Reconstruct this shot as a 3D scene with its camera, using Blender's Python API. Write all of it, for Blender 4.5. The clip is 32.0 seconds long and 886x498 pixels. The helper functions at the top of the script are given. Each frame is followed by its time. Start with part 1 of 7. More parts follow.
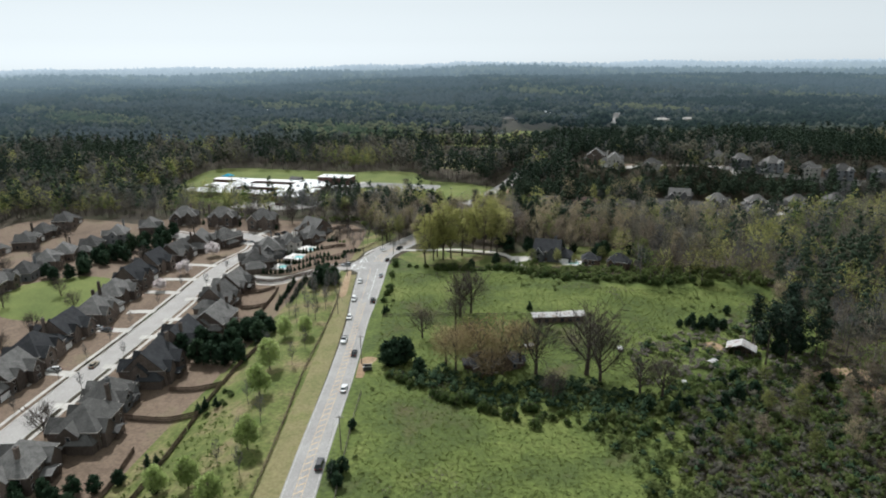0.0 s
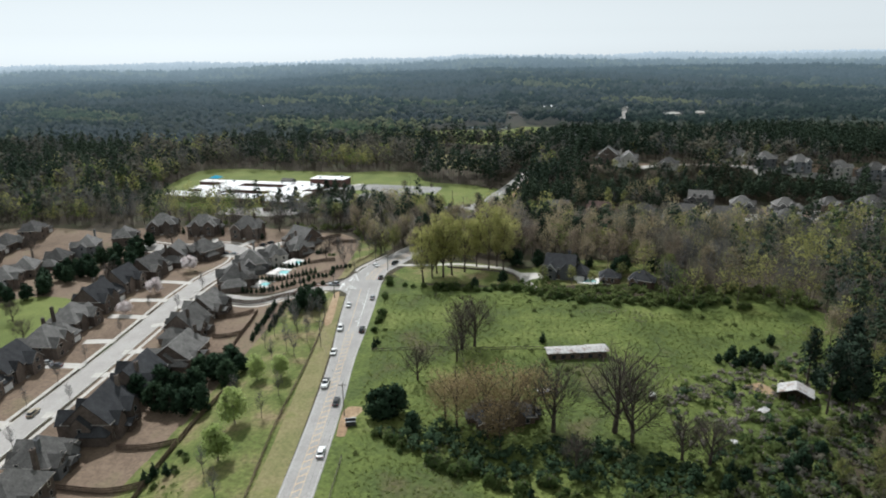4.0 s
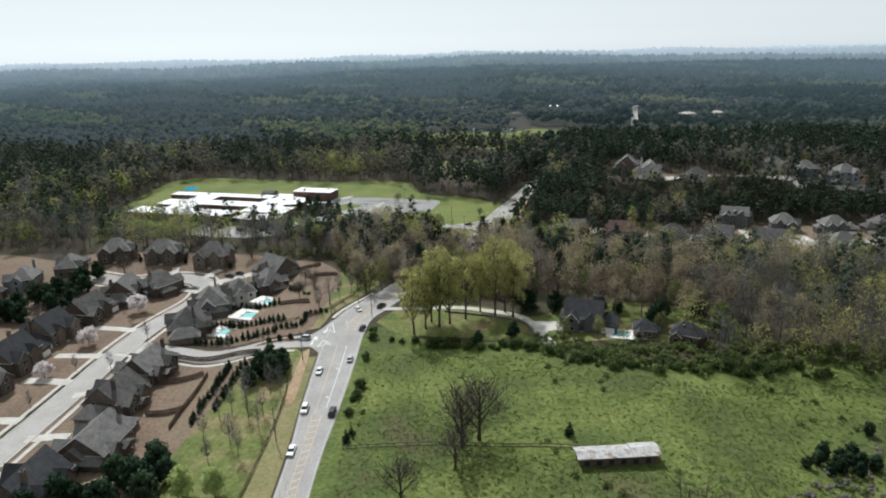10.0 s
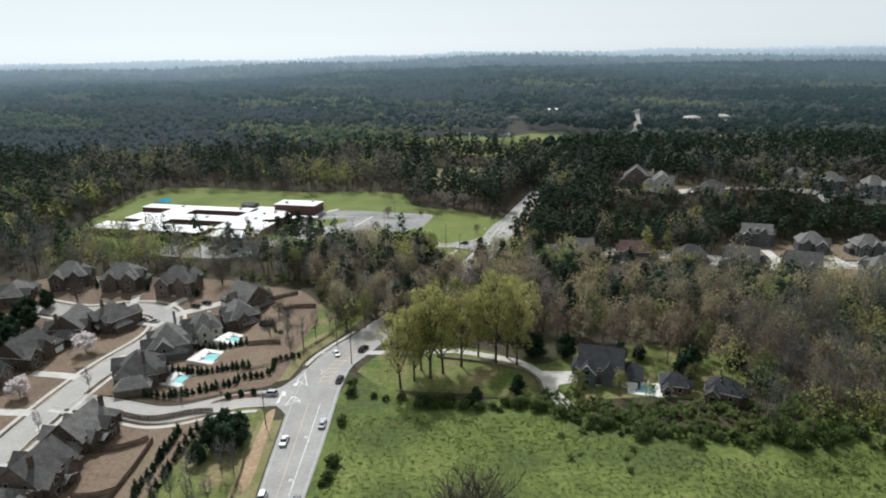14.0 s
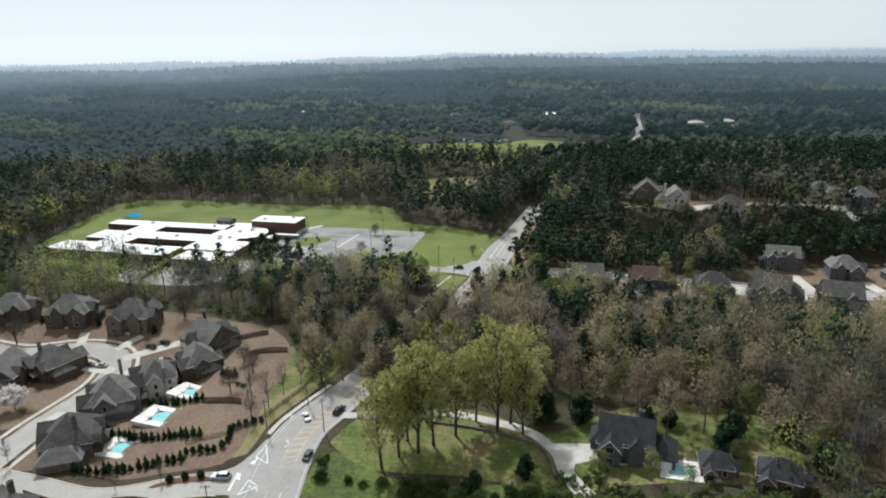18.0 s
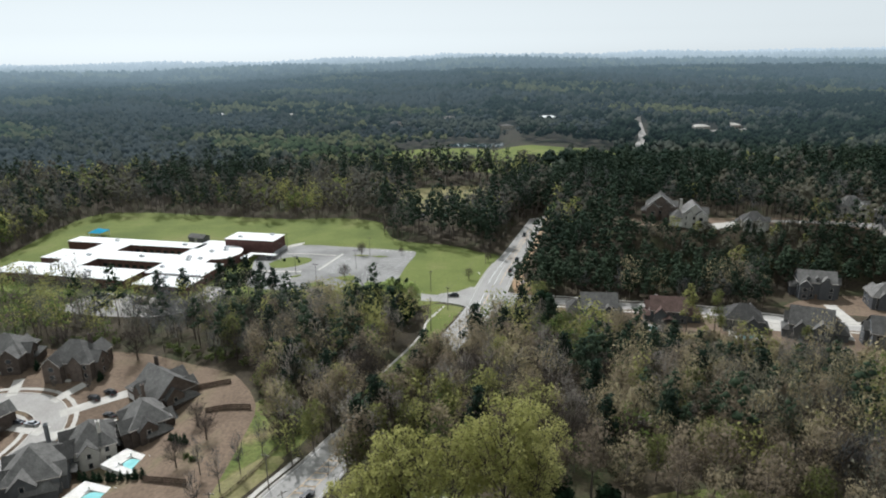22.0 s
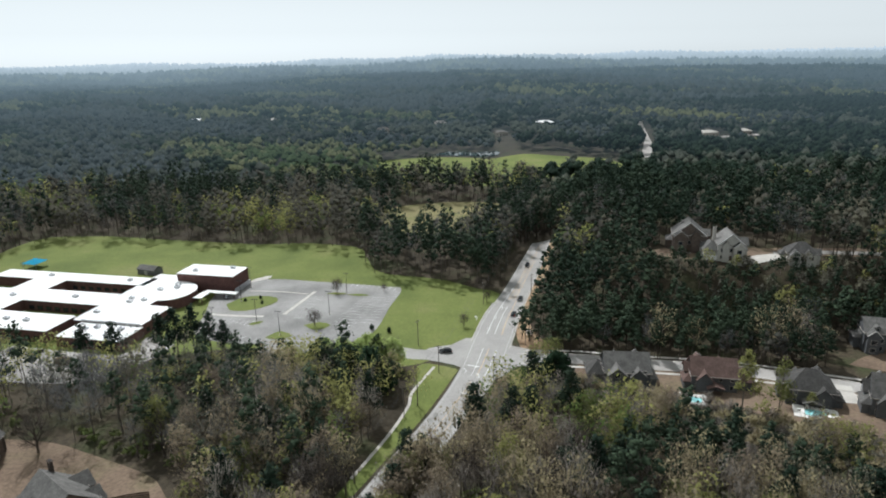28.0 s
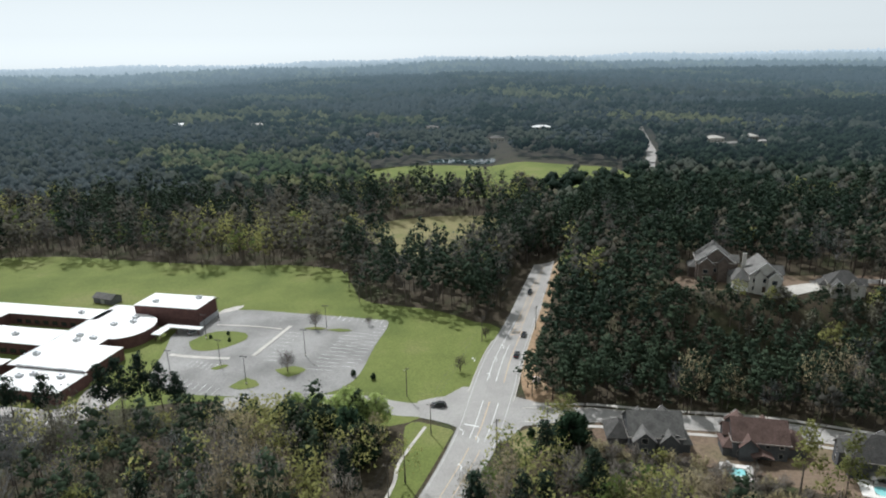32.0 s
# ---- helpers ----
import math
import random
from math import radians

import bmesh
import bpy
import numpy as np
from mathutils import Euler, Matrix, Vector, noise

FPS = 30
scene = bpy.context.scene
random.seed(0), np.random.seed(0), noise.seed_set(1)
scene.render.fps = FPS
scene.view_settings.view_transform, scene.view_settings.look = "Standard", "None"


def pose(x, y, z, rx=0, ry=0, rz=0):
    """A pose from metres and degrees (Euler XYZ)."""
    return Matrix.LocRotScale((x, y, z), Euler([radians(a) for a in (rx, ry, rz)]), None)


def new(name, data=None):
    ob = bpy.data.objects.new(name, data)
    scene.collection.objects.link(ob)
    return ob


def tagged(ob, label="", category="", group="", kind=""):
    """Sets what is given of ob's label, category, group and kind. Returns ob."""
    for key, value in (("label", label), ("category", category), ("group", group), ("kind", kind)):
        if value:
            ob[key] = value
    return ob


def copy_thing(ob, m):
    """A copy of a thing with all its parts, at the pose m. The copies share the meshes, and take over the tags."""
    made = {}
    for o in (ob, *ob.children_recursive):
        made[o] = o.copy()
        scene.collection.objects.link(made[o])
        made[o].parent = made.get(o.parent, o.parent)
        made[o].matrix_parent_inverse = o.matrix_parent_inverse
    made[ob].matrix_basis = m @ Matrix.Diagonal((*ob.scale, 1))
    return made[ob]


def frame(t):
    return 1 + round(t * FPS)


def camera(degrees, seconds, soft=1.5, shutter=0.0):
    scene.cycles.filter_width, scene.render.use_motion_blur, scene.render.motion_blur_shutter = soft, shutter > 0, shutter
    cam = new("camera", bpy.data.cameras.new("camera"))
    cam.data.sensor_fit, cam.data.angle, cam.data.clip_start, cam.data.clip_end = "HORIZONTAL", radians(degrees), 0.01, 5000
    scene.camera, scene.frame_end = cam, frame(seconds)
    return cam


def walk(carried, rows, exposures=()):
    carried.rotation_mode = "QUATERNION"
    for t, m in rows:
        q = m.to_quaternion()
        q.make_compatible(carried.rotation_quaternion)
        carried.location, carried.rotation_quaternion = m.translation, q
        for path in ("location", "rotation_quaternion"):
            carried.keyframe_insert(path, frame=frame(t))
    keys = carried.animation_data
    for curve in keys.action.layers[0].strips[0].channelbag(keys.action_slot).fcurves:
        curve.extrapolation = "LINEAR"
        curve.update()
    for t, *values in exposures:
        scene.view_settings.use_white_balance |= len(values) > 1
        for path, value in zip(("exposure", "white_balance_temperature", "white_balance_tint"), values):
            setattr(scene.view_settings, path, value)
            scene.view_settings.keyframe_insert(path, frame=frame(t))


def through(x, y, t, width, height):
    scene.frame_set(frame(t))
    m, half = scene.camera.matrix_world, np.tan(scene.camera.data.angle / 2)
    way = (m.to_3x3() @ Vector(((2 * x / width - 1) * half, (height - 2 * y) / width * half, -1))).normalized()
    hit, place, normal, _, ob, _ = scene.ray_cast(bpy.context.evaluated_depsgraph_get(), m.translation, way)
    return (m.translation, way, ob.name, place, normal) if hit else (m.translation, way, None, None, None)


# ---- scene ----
cam = camera(69.5, 32.0, soft=2.0)
METRES, EYE, TILT, LEAN, TURN = 297.2, 96.0, -0.2, -1.2, 0.0
ROWS = [
    (0.0, 0.0, 0.0, 0.0, -0.5, -16.16, 1.73),
    (0.5, 0.0005, 0.0153, 0.0005, -0.51, -16.17, 1.71),
    (1.0, 0.0011, 0.0317, 0.0008, -0.54, -16.2, 1.75),
    (1.5, 0.0021, 0.0468, 0.001, -0.57, -16.28, 1.8),
    (2.0, 0.003, 0.0629, 0.0008, -0.54, -16.37, 1.88),
    (2.5, 0.004, 0.0779, 0.0005, -0.48, -16.46, 1.93),
    (3.0, 0.0049, 0.0943, -0.0, -0.42, -16.56, 1.99),
    (3.5, 0.0056, 0.1093, -0.0004, -0.36, -16.64, 2.04),
    (5.5, 0.009, 0.1731, -0.0004, -0.14, -16.92, 2.21),
    (6.0, 0.0096, 0.1898, -0.0003, -0.14, -16.95, 2.24),
    (6.5, 0.0104, 0.2051, 0.0, -0.14, -16.98, 2.27),
    (7.0, 0.0113, 0.2219, 0.0002, -0.13, -17.0, 2.3),
    (7.5, 0.0119, 0.2371, 0.0005, -0.13, -17.01, 2.31),
    (8.0, 0.0126, 0.2536, 0.001, -0.15, -17.03, 2.32),
    (8.5, 0.0128, 0.2689, 0.0012, -0.18, -17.02, 2.31),
    (9.0, 0.0134, 0.2853, 0.0017, -0.2, -17.02, 2.34),
    (9.5, 0.014, 0.3005, 0.002, -0.22, -17.0, 2.32),
    (10.0, 0.0145, 0.317, 0.0024, -0.24, -17.01, 2.33),
    (10.5, 0.0151, 0.3322, 0.0027, -0.28, -16.99, 2.32),
    (11.0, 0.0158, 0.3486, 0.003, -0.33, -16.98, 2.31),
    (11.5, 0.0164, 0.3637, 0.0032, -0.39, -16.96, 2.3),
    (12.0, 0.0171, 0.38, 0.0035, -0.44, -16.96, 2.29),
    (12.5, 0.0177, 0.3952, 0.0037, -0.49, -16.96, 2.28),
    (13.0, 0.0182, 0.4114, 0.004, -0.54, -16.98, 2.28),
    (13.5, 0.0186, 0.4266, 0.0042, -0.6, -16.98, 2.27),
    (14.0, 0.0193, 0.443, 0.0045, -0.64, -16.98, 2.26),
    (14.5, 0.0198, 0.4581, 0.0047, -0.7, -16.97, 2.25),
    (16.5, 0.0227, 0.5202, 0.006, -0.94, -16.91, 2.23),
    (17.0, 0.0234, 0.5367, 0.0064, -1.02, -16.9, 2.24),
    (17.5, 0.0237, 0.5519, 0.007, -1.09, -16.87, 2.22),
    (18.0, 0.0245, 0.5687, 0.0078, -1.15, -16.89, 2.22),
    (18.5, 0.0252, 0.5838, 0.0084, -1.2, -16.9, 2.23),
    (19.0, 0.0256, 0.6001, 0.0089, -1.27, -16.91, 2.19),
    (19.5, 0.0263, 0.6151, 0.0092, -1.34, -16.93, 2.2),
    (20.0, 0.0271, 0.6312, 0.0094, -1.4, -16.91, 2.2),
    (20.5, 0.0277, 0.6462, 0.0094, -1.47, -16.9, 2.18),
    (21.0, 0.0284, 0.6625, 0.0096, -1.54, -16.9, 2.18),
    (21.5, 0.0291, 0.6775, 0.0098, -1.61, -16.9, 2.17),
    (22.0, 0.0295, 0.6937, 0.01, -1.67, -16.9, 2.16),
    (22.5, 0.0301, 0.7087, 0.0102, -1.73, -16.88, 2.17),
    (23.0, 0.0306, 0.7249, 0.0103, -1.79, -16.87, 2.18),
    (23.5, 0.0311, 0.7399, 0.0103, -1.86, -16.88, 2.19),
    (24.0, 0.0319, 0.7558, 0.0104, -1.93, -16.89, 2.21),
    (24.5, 0.0327, 0.7707, 0.0106, -2.0, -16.89, 2.22),
    (25.0, 0.0335, 0.7868, 0.0106, -2.07, -16.9, 2.22),
    (25.5, 0.0342, 0.8015, 0.0105, -2.13, -16.91, 2.23),
    (27.5, 0.0371, 0.8613, 0.0114, -2.42, -16.86, 2.26),
    (28.0, 0.0381, 0.8772, 0.0116, -2.47, -16.85, 2.27),
    (28.5, 0.039, 0.8918, 0.0118, -2.54, -16.84, 2.28),
    (29.0, 0.0397, 0.9076, 0.0118, -2.62, -16.83, 2.27),
    (29.5, 0.0405, 0.9222, 0.0119, -2.69, -16.81, 2.28),
    (30.0, 0.0412, 0.938, 0.0121, -2.78, -16.79, 2.27),
    (30.5, 0.0419, 0.9527, 0.0121, -2.85, -16.77, 2.27),
    (31.0, 0.0428, 0.9685, 0.0124, -2.93, -16.74, 2.28),
    (31.5, 0.0435, 0.983, 0.0125, -3.02, -16.72, 2.28),
    (32.0, 0.0445, 0.9988, 0.0128, -3.1, -16.72, 2.29),
]
walk(cam, [(t, pose(0, 0, EYE, TILT, LEAN, TURN) @ pose(METRES * x, METRES * y, METRES * z, 90 + pitch, roll, yaw)) for t, x, y, z, yaw, pitch, roll in ROWS], [(0.0, 0.0, 5750, 10), (32.0, 0.0, 5750, 10)])

import functools

# ---- world, sun ----
SUN_FROM, SUN_HIGH = -23.0, 50.0
world = bpy.data.worlds.new("sky")
scene.world = world
world.use_nodes = True
wn = world.node_tree.nodes
sky = wn.new("ShaderNodeTexSky")
sky.sky_type = "NISHITA"
sky.sun_disc = False
sky.sun_elevation = radians(SUN_HIGH)
sky.sun_rotation = radians(SUN_FROM)
sky.air_density, sky.dust_density, sky.ozone_density = 1.0, 0.4, 1.0
wn["Background"].inputs["Strength"].default_value = 0.1
pale = wn.new("ShaderNodeHueSaturation")
pale.inputs["Saturation"].default_value = 0.02
world.node_tree.links.new(sky.outputs["Color"], pale.inputs["Color"])
milky = wn.new("ShaderNodeMixRGB")
milky.blend_type = "MULTIPLY"
milky.inputs[0].default_value, milky.inputs[2].default_value = 1.0, (0.97, 0.985, 0.912, 1)
veil = wn.new("ShaderNodeMixRGB")
veil.inputs[0].default_value, veil.inputs[2].default_value = 0.45, (8.9, 8.9, 8.9, 1)
world.node_tree.links.new(pale.outputs["Color"], veil.inputs[1])
world.node_tree.links.new(veil.outputs[0], milky.inputs[1])
world.node_tree.links.new(milky.outputs[0], wn["Background"].inputs["Color"])
sun = new("sun", bpy.data.lights.new("sun", "SUN"))
sun.data.energy, sun.data.angle, sun.data.color = 4.5, radians(0.6), (1.0, 0.95, 0.87)
sun.rotation_euler = (radians(90 - SUN_HIGH), 0, radians(180 - SUN_FROM))

# ---- ground form ----


def ss(a, b, v):
    u = np.clip((np.asarray(v, float) - a) / (b - a), 0, 1)
    return u * u * (3 - 2 * u)


def ground_z(x, y):
    x, y = np.asarray(x, float), np.asarray(y, float)
    r = np.hypot(x, y)
    z = -1.5 - 5.0 * ss(300, 480, y)
    z = z - 9.0 * ss(-50, -88, x) * (1 - 0.72 * ss(370, 440, y))
    z = z - 5.0 * ss(60, 110, x) * (1 - ss(235, 300, y))
    z = z + 1.2 * ss(15, 35, x) * ss(120, 200, y) * (1 - ss(320, 380, y))
    z = z + 21 * ss(474, 514, y) * ss(72, 122, x) * (1 - 0.6 * ss(560, 800, y))
    z = z - 1.5 * ss(60, 90, x) * ss(400, 440, y)
    z = z + 7 * ss(620, 1000, y)
    far = ss(1000, 1900, r)
    z = z + far * (9 + 7 * np.sin(x / 430 + 1.2) + 5 * np.sin(x / 170 + y / 260) + 4 * np.sin(y / 190 - x / 510))
    z = z + 16 * np.exp(-((r - 2150 - 0.18 * x) / 270) ** 2) * (0.75 + 0.35 * np.sin(x / 640 + 0.6)) + 34 * np.exp(-((r - 3250) / 360) ** 2) * (0.85 + 0.2 * np.sin(x / 720 + 2))
    z = z + ss(3450, 4650, r) * (47 + 4 * np.sin(x / 260 + 2) + 3 * np.sin(x / 110) - 22 * (x / 3300) ** 2 + 7 * x / 3300)
    return z


def gz(x, y):
    return float(ground_z(x, y))


# ---- materials ----


def nodes(name):
    m = bpy.data.materials.new(name)
    m.use_nodes = True
    nt = m.node_tree
    return m, nt, nt.nodes["Principled BSDF"], nt.nodes["Material Output"]


def ramp(nt, source, stops):
    n = nt.nodes.new("ShaderNodeValToRGB")
    el = n.color_ramp.elements
    while len(el) < len(stops):
        el.new(0.5)
    for e, (p, c) in zip(el, stops):
        e.position, e.color = p, (*c, 1)
    nt.links.new(source, n.inputs[0])
    return n.outputs[0]


def noise_fac(nt, scale, detail=4, rough=0.6, world_space=True):
    n = nt.nodes.new("ShaderNodeTexNoise")
    n.inputs["Scale"].default_value, n.inputs["Detail"].default_value, n.inputs["Roughness"].default_value = scale, detail, rough
    g = nt.nodes.new("ShaderNodeNewGeometry" if world_space else "ShaderNodeTexCoord")
    nt.links.new(g.outputs["Position" if world_space else "Object"], n.inputs["Vector"])
    return n.outputs["Fac"]


def mix(nt, fac, a, b, mode="MIX"):
    n = nt.nodes.new("ShaderNodeMix")
    n.data_type, n.blend_type = "RGBA", mode
    for sock, v in ((n.inputs[0], fac), (n.inputs[6], a), (n.inputs[7], b)):
        if isinstance(v, (int, float)):
            sock.default_value = v
        elif isinstance(v, tuple):
            sock.default_value = (*v, 1)
        else:
            nt.links.new(v, sock)
    return n.outputs[2]


def surface(name, stops, scale, fine=None, fine_amt=0.35, rough=0.9, bump=0.0, metal=0.0, random_amt=0.0, spec=0.15):
    """Two scales of noise over a colour ramp, with bump and, where asked, a tone of its own for each object."""
    m, nt, p, out = nodes(name)
    col = ramp(nt, noise_fac(nt, scale), stops)
    if fine:
        f = noise_fac(nt, fine, 3)
        col = mix(nt, fine_amt, col, ramp(nt, f, [(0.3, (0.25, 0.25, 0.25)), (0.7, (1.6, 1.6, 1.6))]), "MULTIPLY")
        if bump:
            b = nt.nodes.new("ShaderNodeBump")
            b.inputs["Strength"].default_value, b.inputs["Distance"].default_value = bump, 0.3
            nt.links.new(f, b.inputs["Height"])
            nt.links.new(b.outputs[0], p.inputs["Normal"])
    if random_amt:
        o = nt.nodes.new("ShaderNodeObjectInfo")
        tone = ramp(nt, o.outputs["Random"], [(0.0, (1 - random_amt,) * 3), (1.0, (1 + random_amt,) * 3)])
        col = mix(nt, 1.0, col, tone, "MULTIPLY")
    nt.links.new(col, p.inputs["Base Color"])
    p.inputs["Roughness"].default_value, p.inputs["Metallic"].default_value = rough, metal
    p.inputs["Specular IOR Level"].default_value = spec
    return m


def foliage(name, dark, mid, light, through=0.35, haze=False):
    """Leaves: tone by tree (attribute tint, or the object's own), light passing through the blade."""
    m, nt, p, out = nodes(name)
    at = nt.nodes.new("ShaderNodeAttribute")
    at.attribute_name = "tint"
    o = nt.nodes.new("ShaderNodeObjectInfo")
    add = nt.nodes.new("ShaderNodeMath")
    add.operation = "ADD"
    nt.links.new(at.outputs["Fac"], add.inputs[0])
    sc = nt.nodes.new("ShaderNodeMath")
    sc.operation = "MULTIPLY"
    sc.inputs[1].default_value = 0.75
    nt.links.new(o.outputs["Random"], sc.inputs[0])
    nt.links.new(sc.outputs[0], add.inputs[1])
    col = ramp(nt, add.outputs[0], [(0.0, dark), (0.45, mid), (1.0, light)])
    col = mix(nt, 0.5, col, ramp(nt, noise_fac(nt, 1.1, 2), [(0.3, (0.45, 0.45, 0.45)), (0.7, (1.5, 1.5, 1.5))]), "MULTIPLY")
    nt.links.new(col, p.inputs["Base Color"])
    p.inputs["Roughness"].default_value, p.inputs["Specular IOR Level"].default_value = 0.85, 0.06
    t = nt.nodes.new("ShaderNodeBsdfTranslucent")
    nt.links.new(col, t.inputs["Color"])
    ms = nt.nodes.new("ShaderNodeMixShader")
    ms.inputs[0].default_value = through
    nt.links.new(p.outputs[0], ms.inputs[1])
    nt.links.new(t.outputs[0], ms.inputs[2])
    last = ms.outputs[0]
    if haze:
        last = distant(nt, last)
    nt.links.new(last, out.inputs["Surface"])
    return m


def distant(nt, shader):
    """The far backdrop: hills fade into the sky by haze put in as emission."""
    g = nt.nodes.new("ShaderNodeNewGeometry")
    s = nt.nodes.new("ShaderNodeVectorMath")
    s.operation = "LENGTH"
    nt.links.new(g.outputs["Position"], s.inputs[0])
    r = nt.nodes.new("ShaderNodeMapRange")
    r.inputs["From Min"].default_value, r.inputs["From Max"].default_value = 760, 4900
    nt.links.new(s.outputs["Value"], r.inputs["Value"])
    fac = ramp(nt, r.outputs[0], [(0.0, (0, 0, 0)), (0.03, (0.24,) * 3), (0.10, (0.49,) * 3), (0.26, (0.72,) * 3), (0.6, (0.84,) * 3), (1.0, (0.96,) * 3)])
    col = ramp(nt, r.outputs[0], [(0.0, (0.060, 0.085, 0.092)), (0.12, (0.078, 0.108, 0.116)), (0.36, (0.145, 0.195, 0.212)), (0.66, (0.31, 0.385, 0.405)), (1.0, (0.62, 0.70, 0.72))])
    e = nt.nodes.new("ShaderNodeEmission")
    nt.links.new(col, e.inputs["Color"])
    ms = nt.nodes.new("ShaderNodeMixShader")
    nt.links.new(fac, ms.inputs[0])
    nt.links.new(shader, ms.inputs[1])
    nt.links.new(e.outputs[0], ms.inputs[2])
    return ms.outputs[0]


M = {}
M["soil"] = surface("woodland_floor", [(0.3, (0.038, 0.032, 0.022)), (0.5, (0.062, 0.05, 0.032)), (0.7, (0.045, 0.055, 0.022))], 0.06, 0.9, 0.5)
# The floor's far reach takes the same emission haze.
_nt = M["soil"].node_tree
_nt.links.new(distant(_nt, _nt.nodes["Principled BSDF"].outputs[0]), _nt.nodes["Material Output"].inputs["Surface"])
M["field"] = surface("weedy_grass", [(0.28, (0.105, 0.092, 0.046)), (0.40, (0.07, 0.093, 0.027)), (0.52, (0.102, 0.131, 0.033)), (0.68, (0.158, 0.18, 0.052))], 0.035, 0.8, 0.5, bump=0.8)
M["lawn"] = surface("mown_lawn", [(0.3, (0.095, 0.122, 0.032)), (0.55, (0.14, 0.165, 0.045)), (0.75, (0.185, 0.185, 0.072))], 0.03, 1.5, 0.3)
M["slope"] = surface("spring_grass_slope", [(0.3, (0.075, 0.105, 0.024)), (0.5, (0.13, 0.145, 0.045)), (0.7, (0.21, 0.165, 0.09))], 0.09, 0.9, 0.5)
M["verge"] = surface("dry_verge_grass", [(0.3, (0.15, 0.155, 0.06)), (0.55, (0.21, 0.185, 0.09)), (0.75, (0.14, 0.155, 0.05))], 0.07, 1.2, 0.3)
M["yard"] = surface("dormant_yard", [(0.3, (0.125, 0.09, 0.063)), (0.55, (0.175, 0.128, 0.09)), (0.75, (0.155, 0.134, 0.076))], 0.05, 1.0, 0.35)
M["bare"] = surface("bare_clay", [(0.3, (0.26, 0.17, 0.10)), (0.7, (0.36, 0.27, 0.17))], 0.1, 1.0, 0.35)
M["asphalt"] = surface("worn_asphalt", [(0.3, (0.28, 0.268, 0.25)), (0.7, (0.35, 0.338, 0.315))], 0.12, 2.5, 0.25, rough=0.85)
M["lot"] = surface("parking_asphalt", [(0.3, (0.18, 0.175, 0.165)), (0.5, (0.25, 0.243, 0.23)), (0.7, (0.31, 0.302, 0.285))], 0.05, 2.0, 0.3, rough=0.85)
M["street"] = surface("pale_street", [(0.3, (0.31, 0.292, 0.267)), (0.7, (0.385, 0.367, 0.34))], 0.1, 2.0, 0.2)
M["concrete"] = surface("concrete", [(0.3, (0.40, 0.375, 0.335)), (0.7, (0.53, 0.505, 0.455))], 0.3, 3.0, 0.2)
M["white_line"] = surface("white_road_paint", [(0.35, (0.5, 0.5, 0.48)), (0.6, (0.75, 0.75, 0.72))], 0.8)
M["worn_line"] = surface("worn_white_paint", [(0.35, (0.38, 0.37, 0.35)), (0.6, (0.52, 0.51, 0.48))], 0.8)
M["yellow_line"] = surface("faded_yellow_paint", [(0.3, (0.48, 0.35, 0.22)), (0.7, (0.60, 0.47, 0.32))], 0.8, 4.0, 0.2)
M["brick"] = surface("brown_brick", [(0.3, (0.085, 0.067, 0.056)), (0.7, (0.14, 0.113, 0.094))], 0.8, 6, 0.35, random_amt=0.4)
M["siding"] = surface("painted_siding", [(0.3, (0.13, 0.135, 0.14)), (0.7, (0.19, 0.195, 0.198))], 0.5, 5, 0.2, random_amt=0.3)
# Darker copy of the siding: shade on camera-facing walls put into the paint.
M["shaded_siding"] = surface("shaded_painted_siding", [(0.3, (0.075, 0.078, 0.082)), (0.7, (0.11, 0.113, 0.117))], 0.5, 5, 0.2)
M["cream"] = surface("cream_siding", [(0.3, (0.40, 0.38, 0.34)), (0.7, (0.50, 0.48, 0.43))], 0.5, 5, 0.2, random_amt=0.2)
M["red_brick"] = surface("school_brick", [(0.3, (0.09, 0.05, 0.045)), (0.7, (0.14, 0.075, 0.065))], 0.6, 5, 0.3)
M["shingle"] = surface("asphalt_shingle", [(0.3, (0.085, 0.082, 0.076)), (0.7, (0.15, 0.144, 0.134))], 0.5, 3, 0.4, rough=0.8, random_amt=0.45)
M["dark_shingle"] = surface("dark_shingle", [(0.3, (0.03, 0.031, 0.033)), (0.7, (0.055, 0.056, 0.058))], 0.5, 3, 0.4, rough=0.8, random_amt=0.2)
M["brown_shingle"] = surface("brown_shingle", [(0.3, (0.09, 0.06, 0.05)), (0.7, (0.15, 0.10, 0.085))], 0.5, 3, 0.4, rough=0.8)
M["white_roof"] = surface("white_membrane_roof", [(0.3, (0.72, 0.71, 0.68)), (0.7, (0.82, 0.82, 0.80))], 0.06, 0.7, 0.1, rough=0.7)
M["trim"] = surface("white_trim", [(0.3, (0.66, 0.65, 0.62)), (0.7, (0.78, 0.77, 0.74))], 1.0)
M["metal"] = surface("galvanised_metal", [(0.3, (0.40, 0.41, 0.42)), (0.7, (0.58, 0.59, 0.60))], 0.8, rough=0.45, metal=0.6)
M["tin"] = surface("weathered_tin_roof", [(0.3, (0.26, 0.25, 0.24)), (0.5, (0.46, 0.45, 0.43)), (0.66, (0.20, 0.15, 0.12))], 0.35, 2.0, 0.4, rough=0.6)
M["wood"] = surface("weathered_wood", [(0.3, (0.07, 0.05, 0.035)), (0.7, (0.13, 0.095, 0.07))], 1.0, 6, 0.4, random_amt=0.3)
M["pole_wood"] = surface("creosoted_pole", [(0.3, (0.10, 0.085, 0.07)), (0.7, (0.17, 0.15, 0.13))], 1.0)
M["dark_metal"] = surface("dark_painted_metal", [(0.3, (0.03, 0.03, 0.03)), (0.7, (0.05, 0.05, 0.05))], 1.0, rough=0.5)
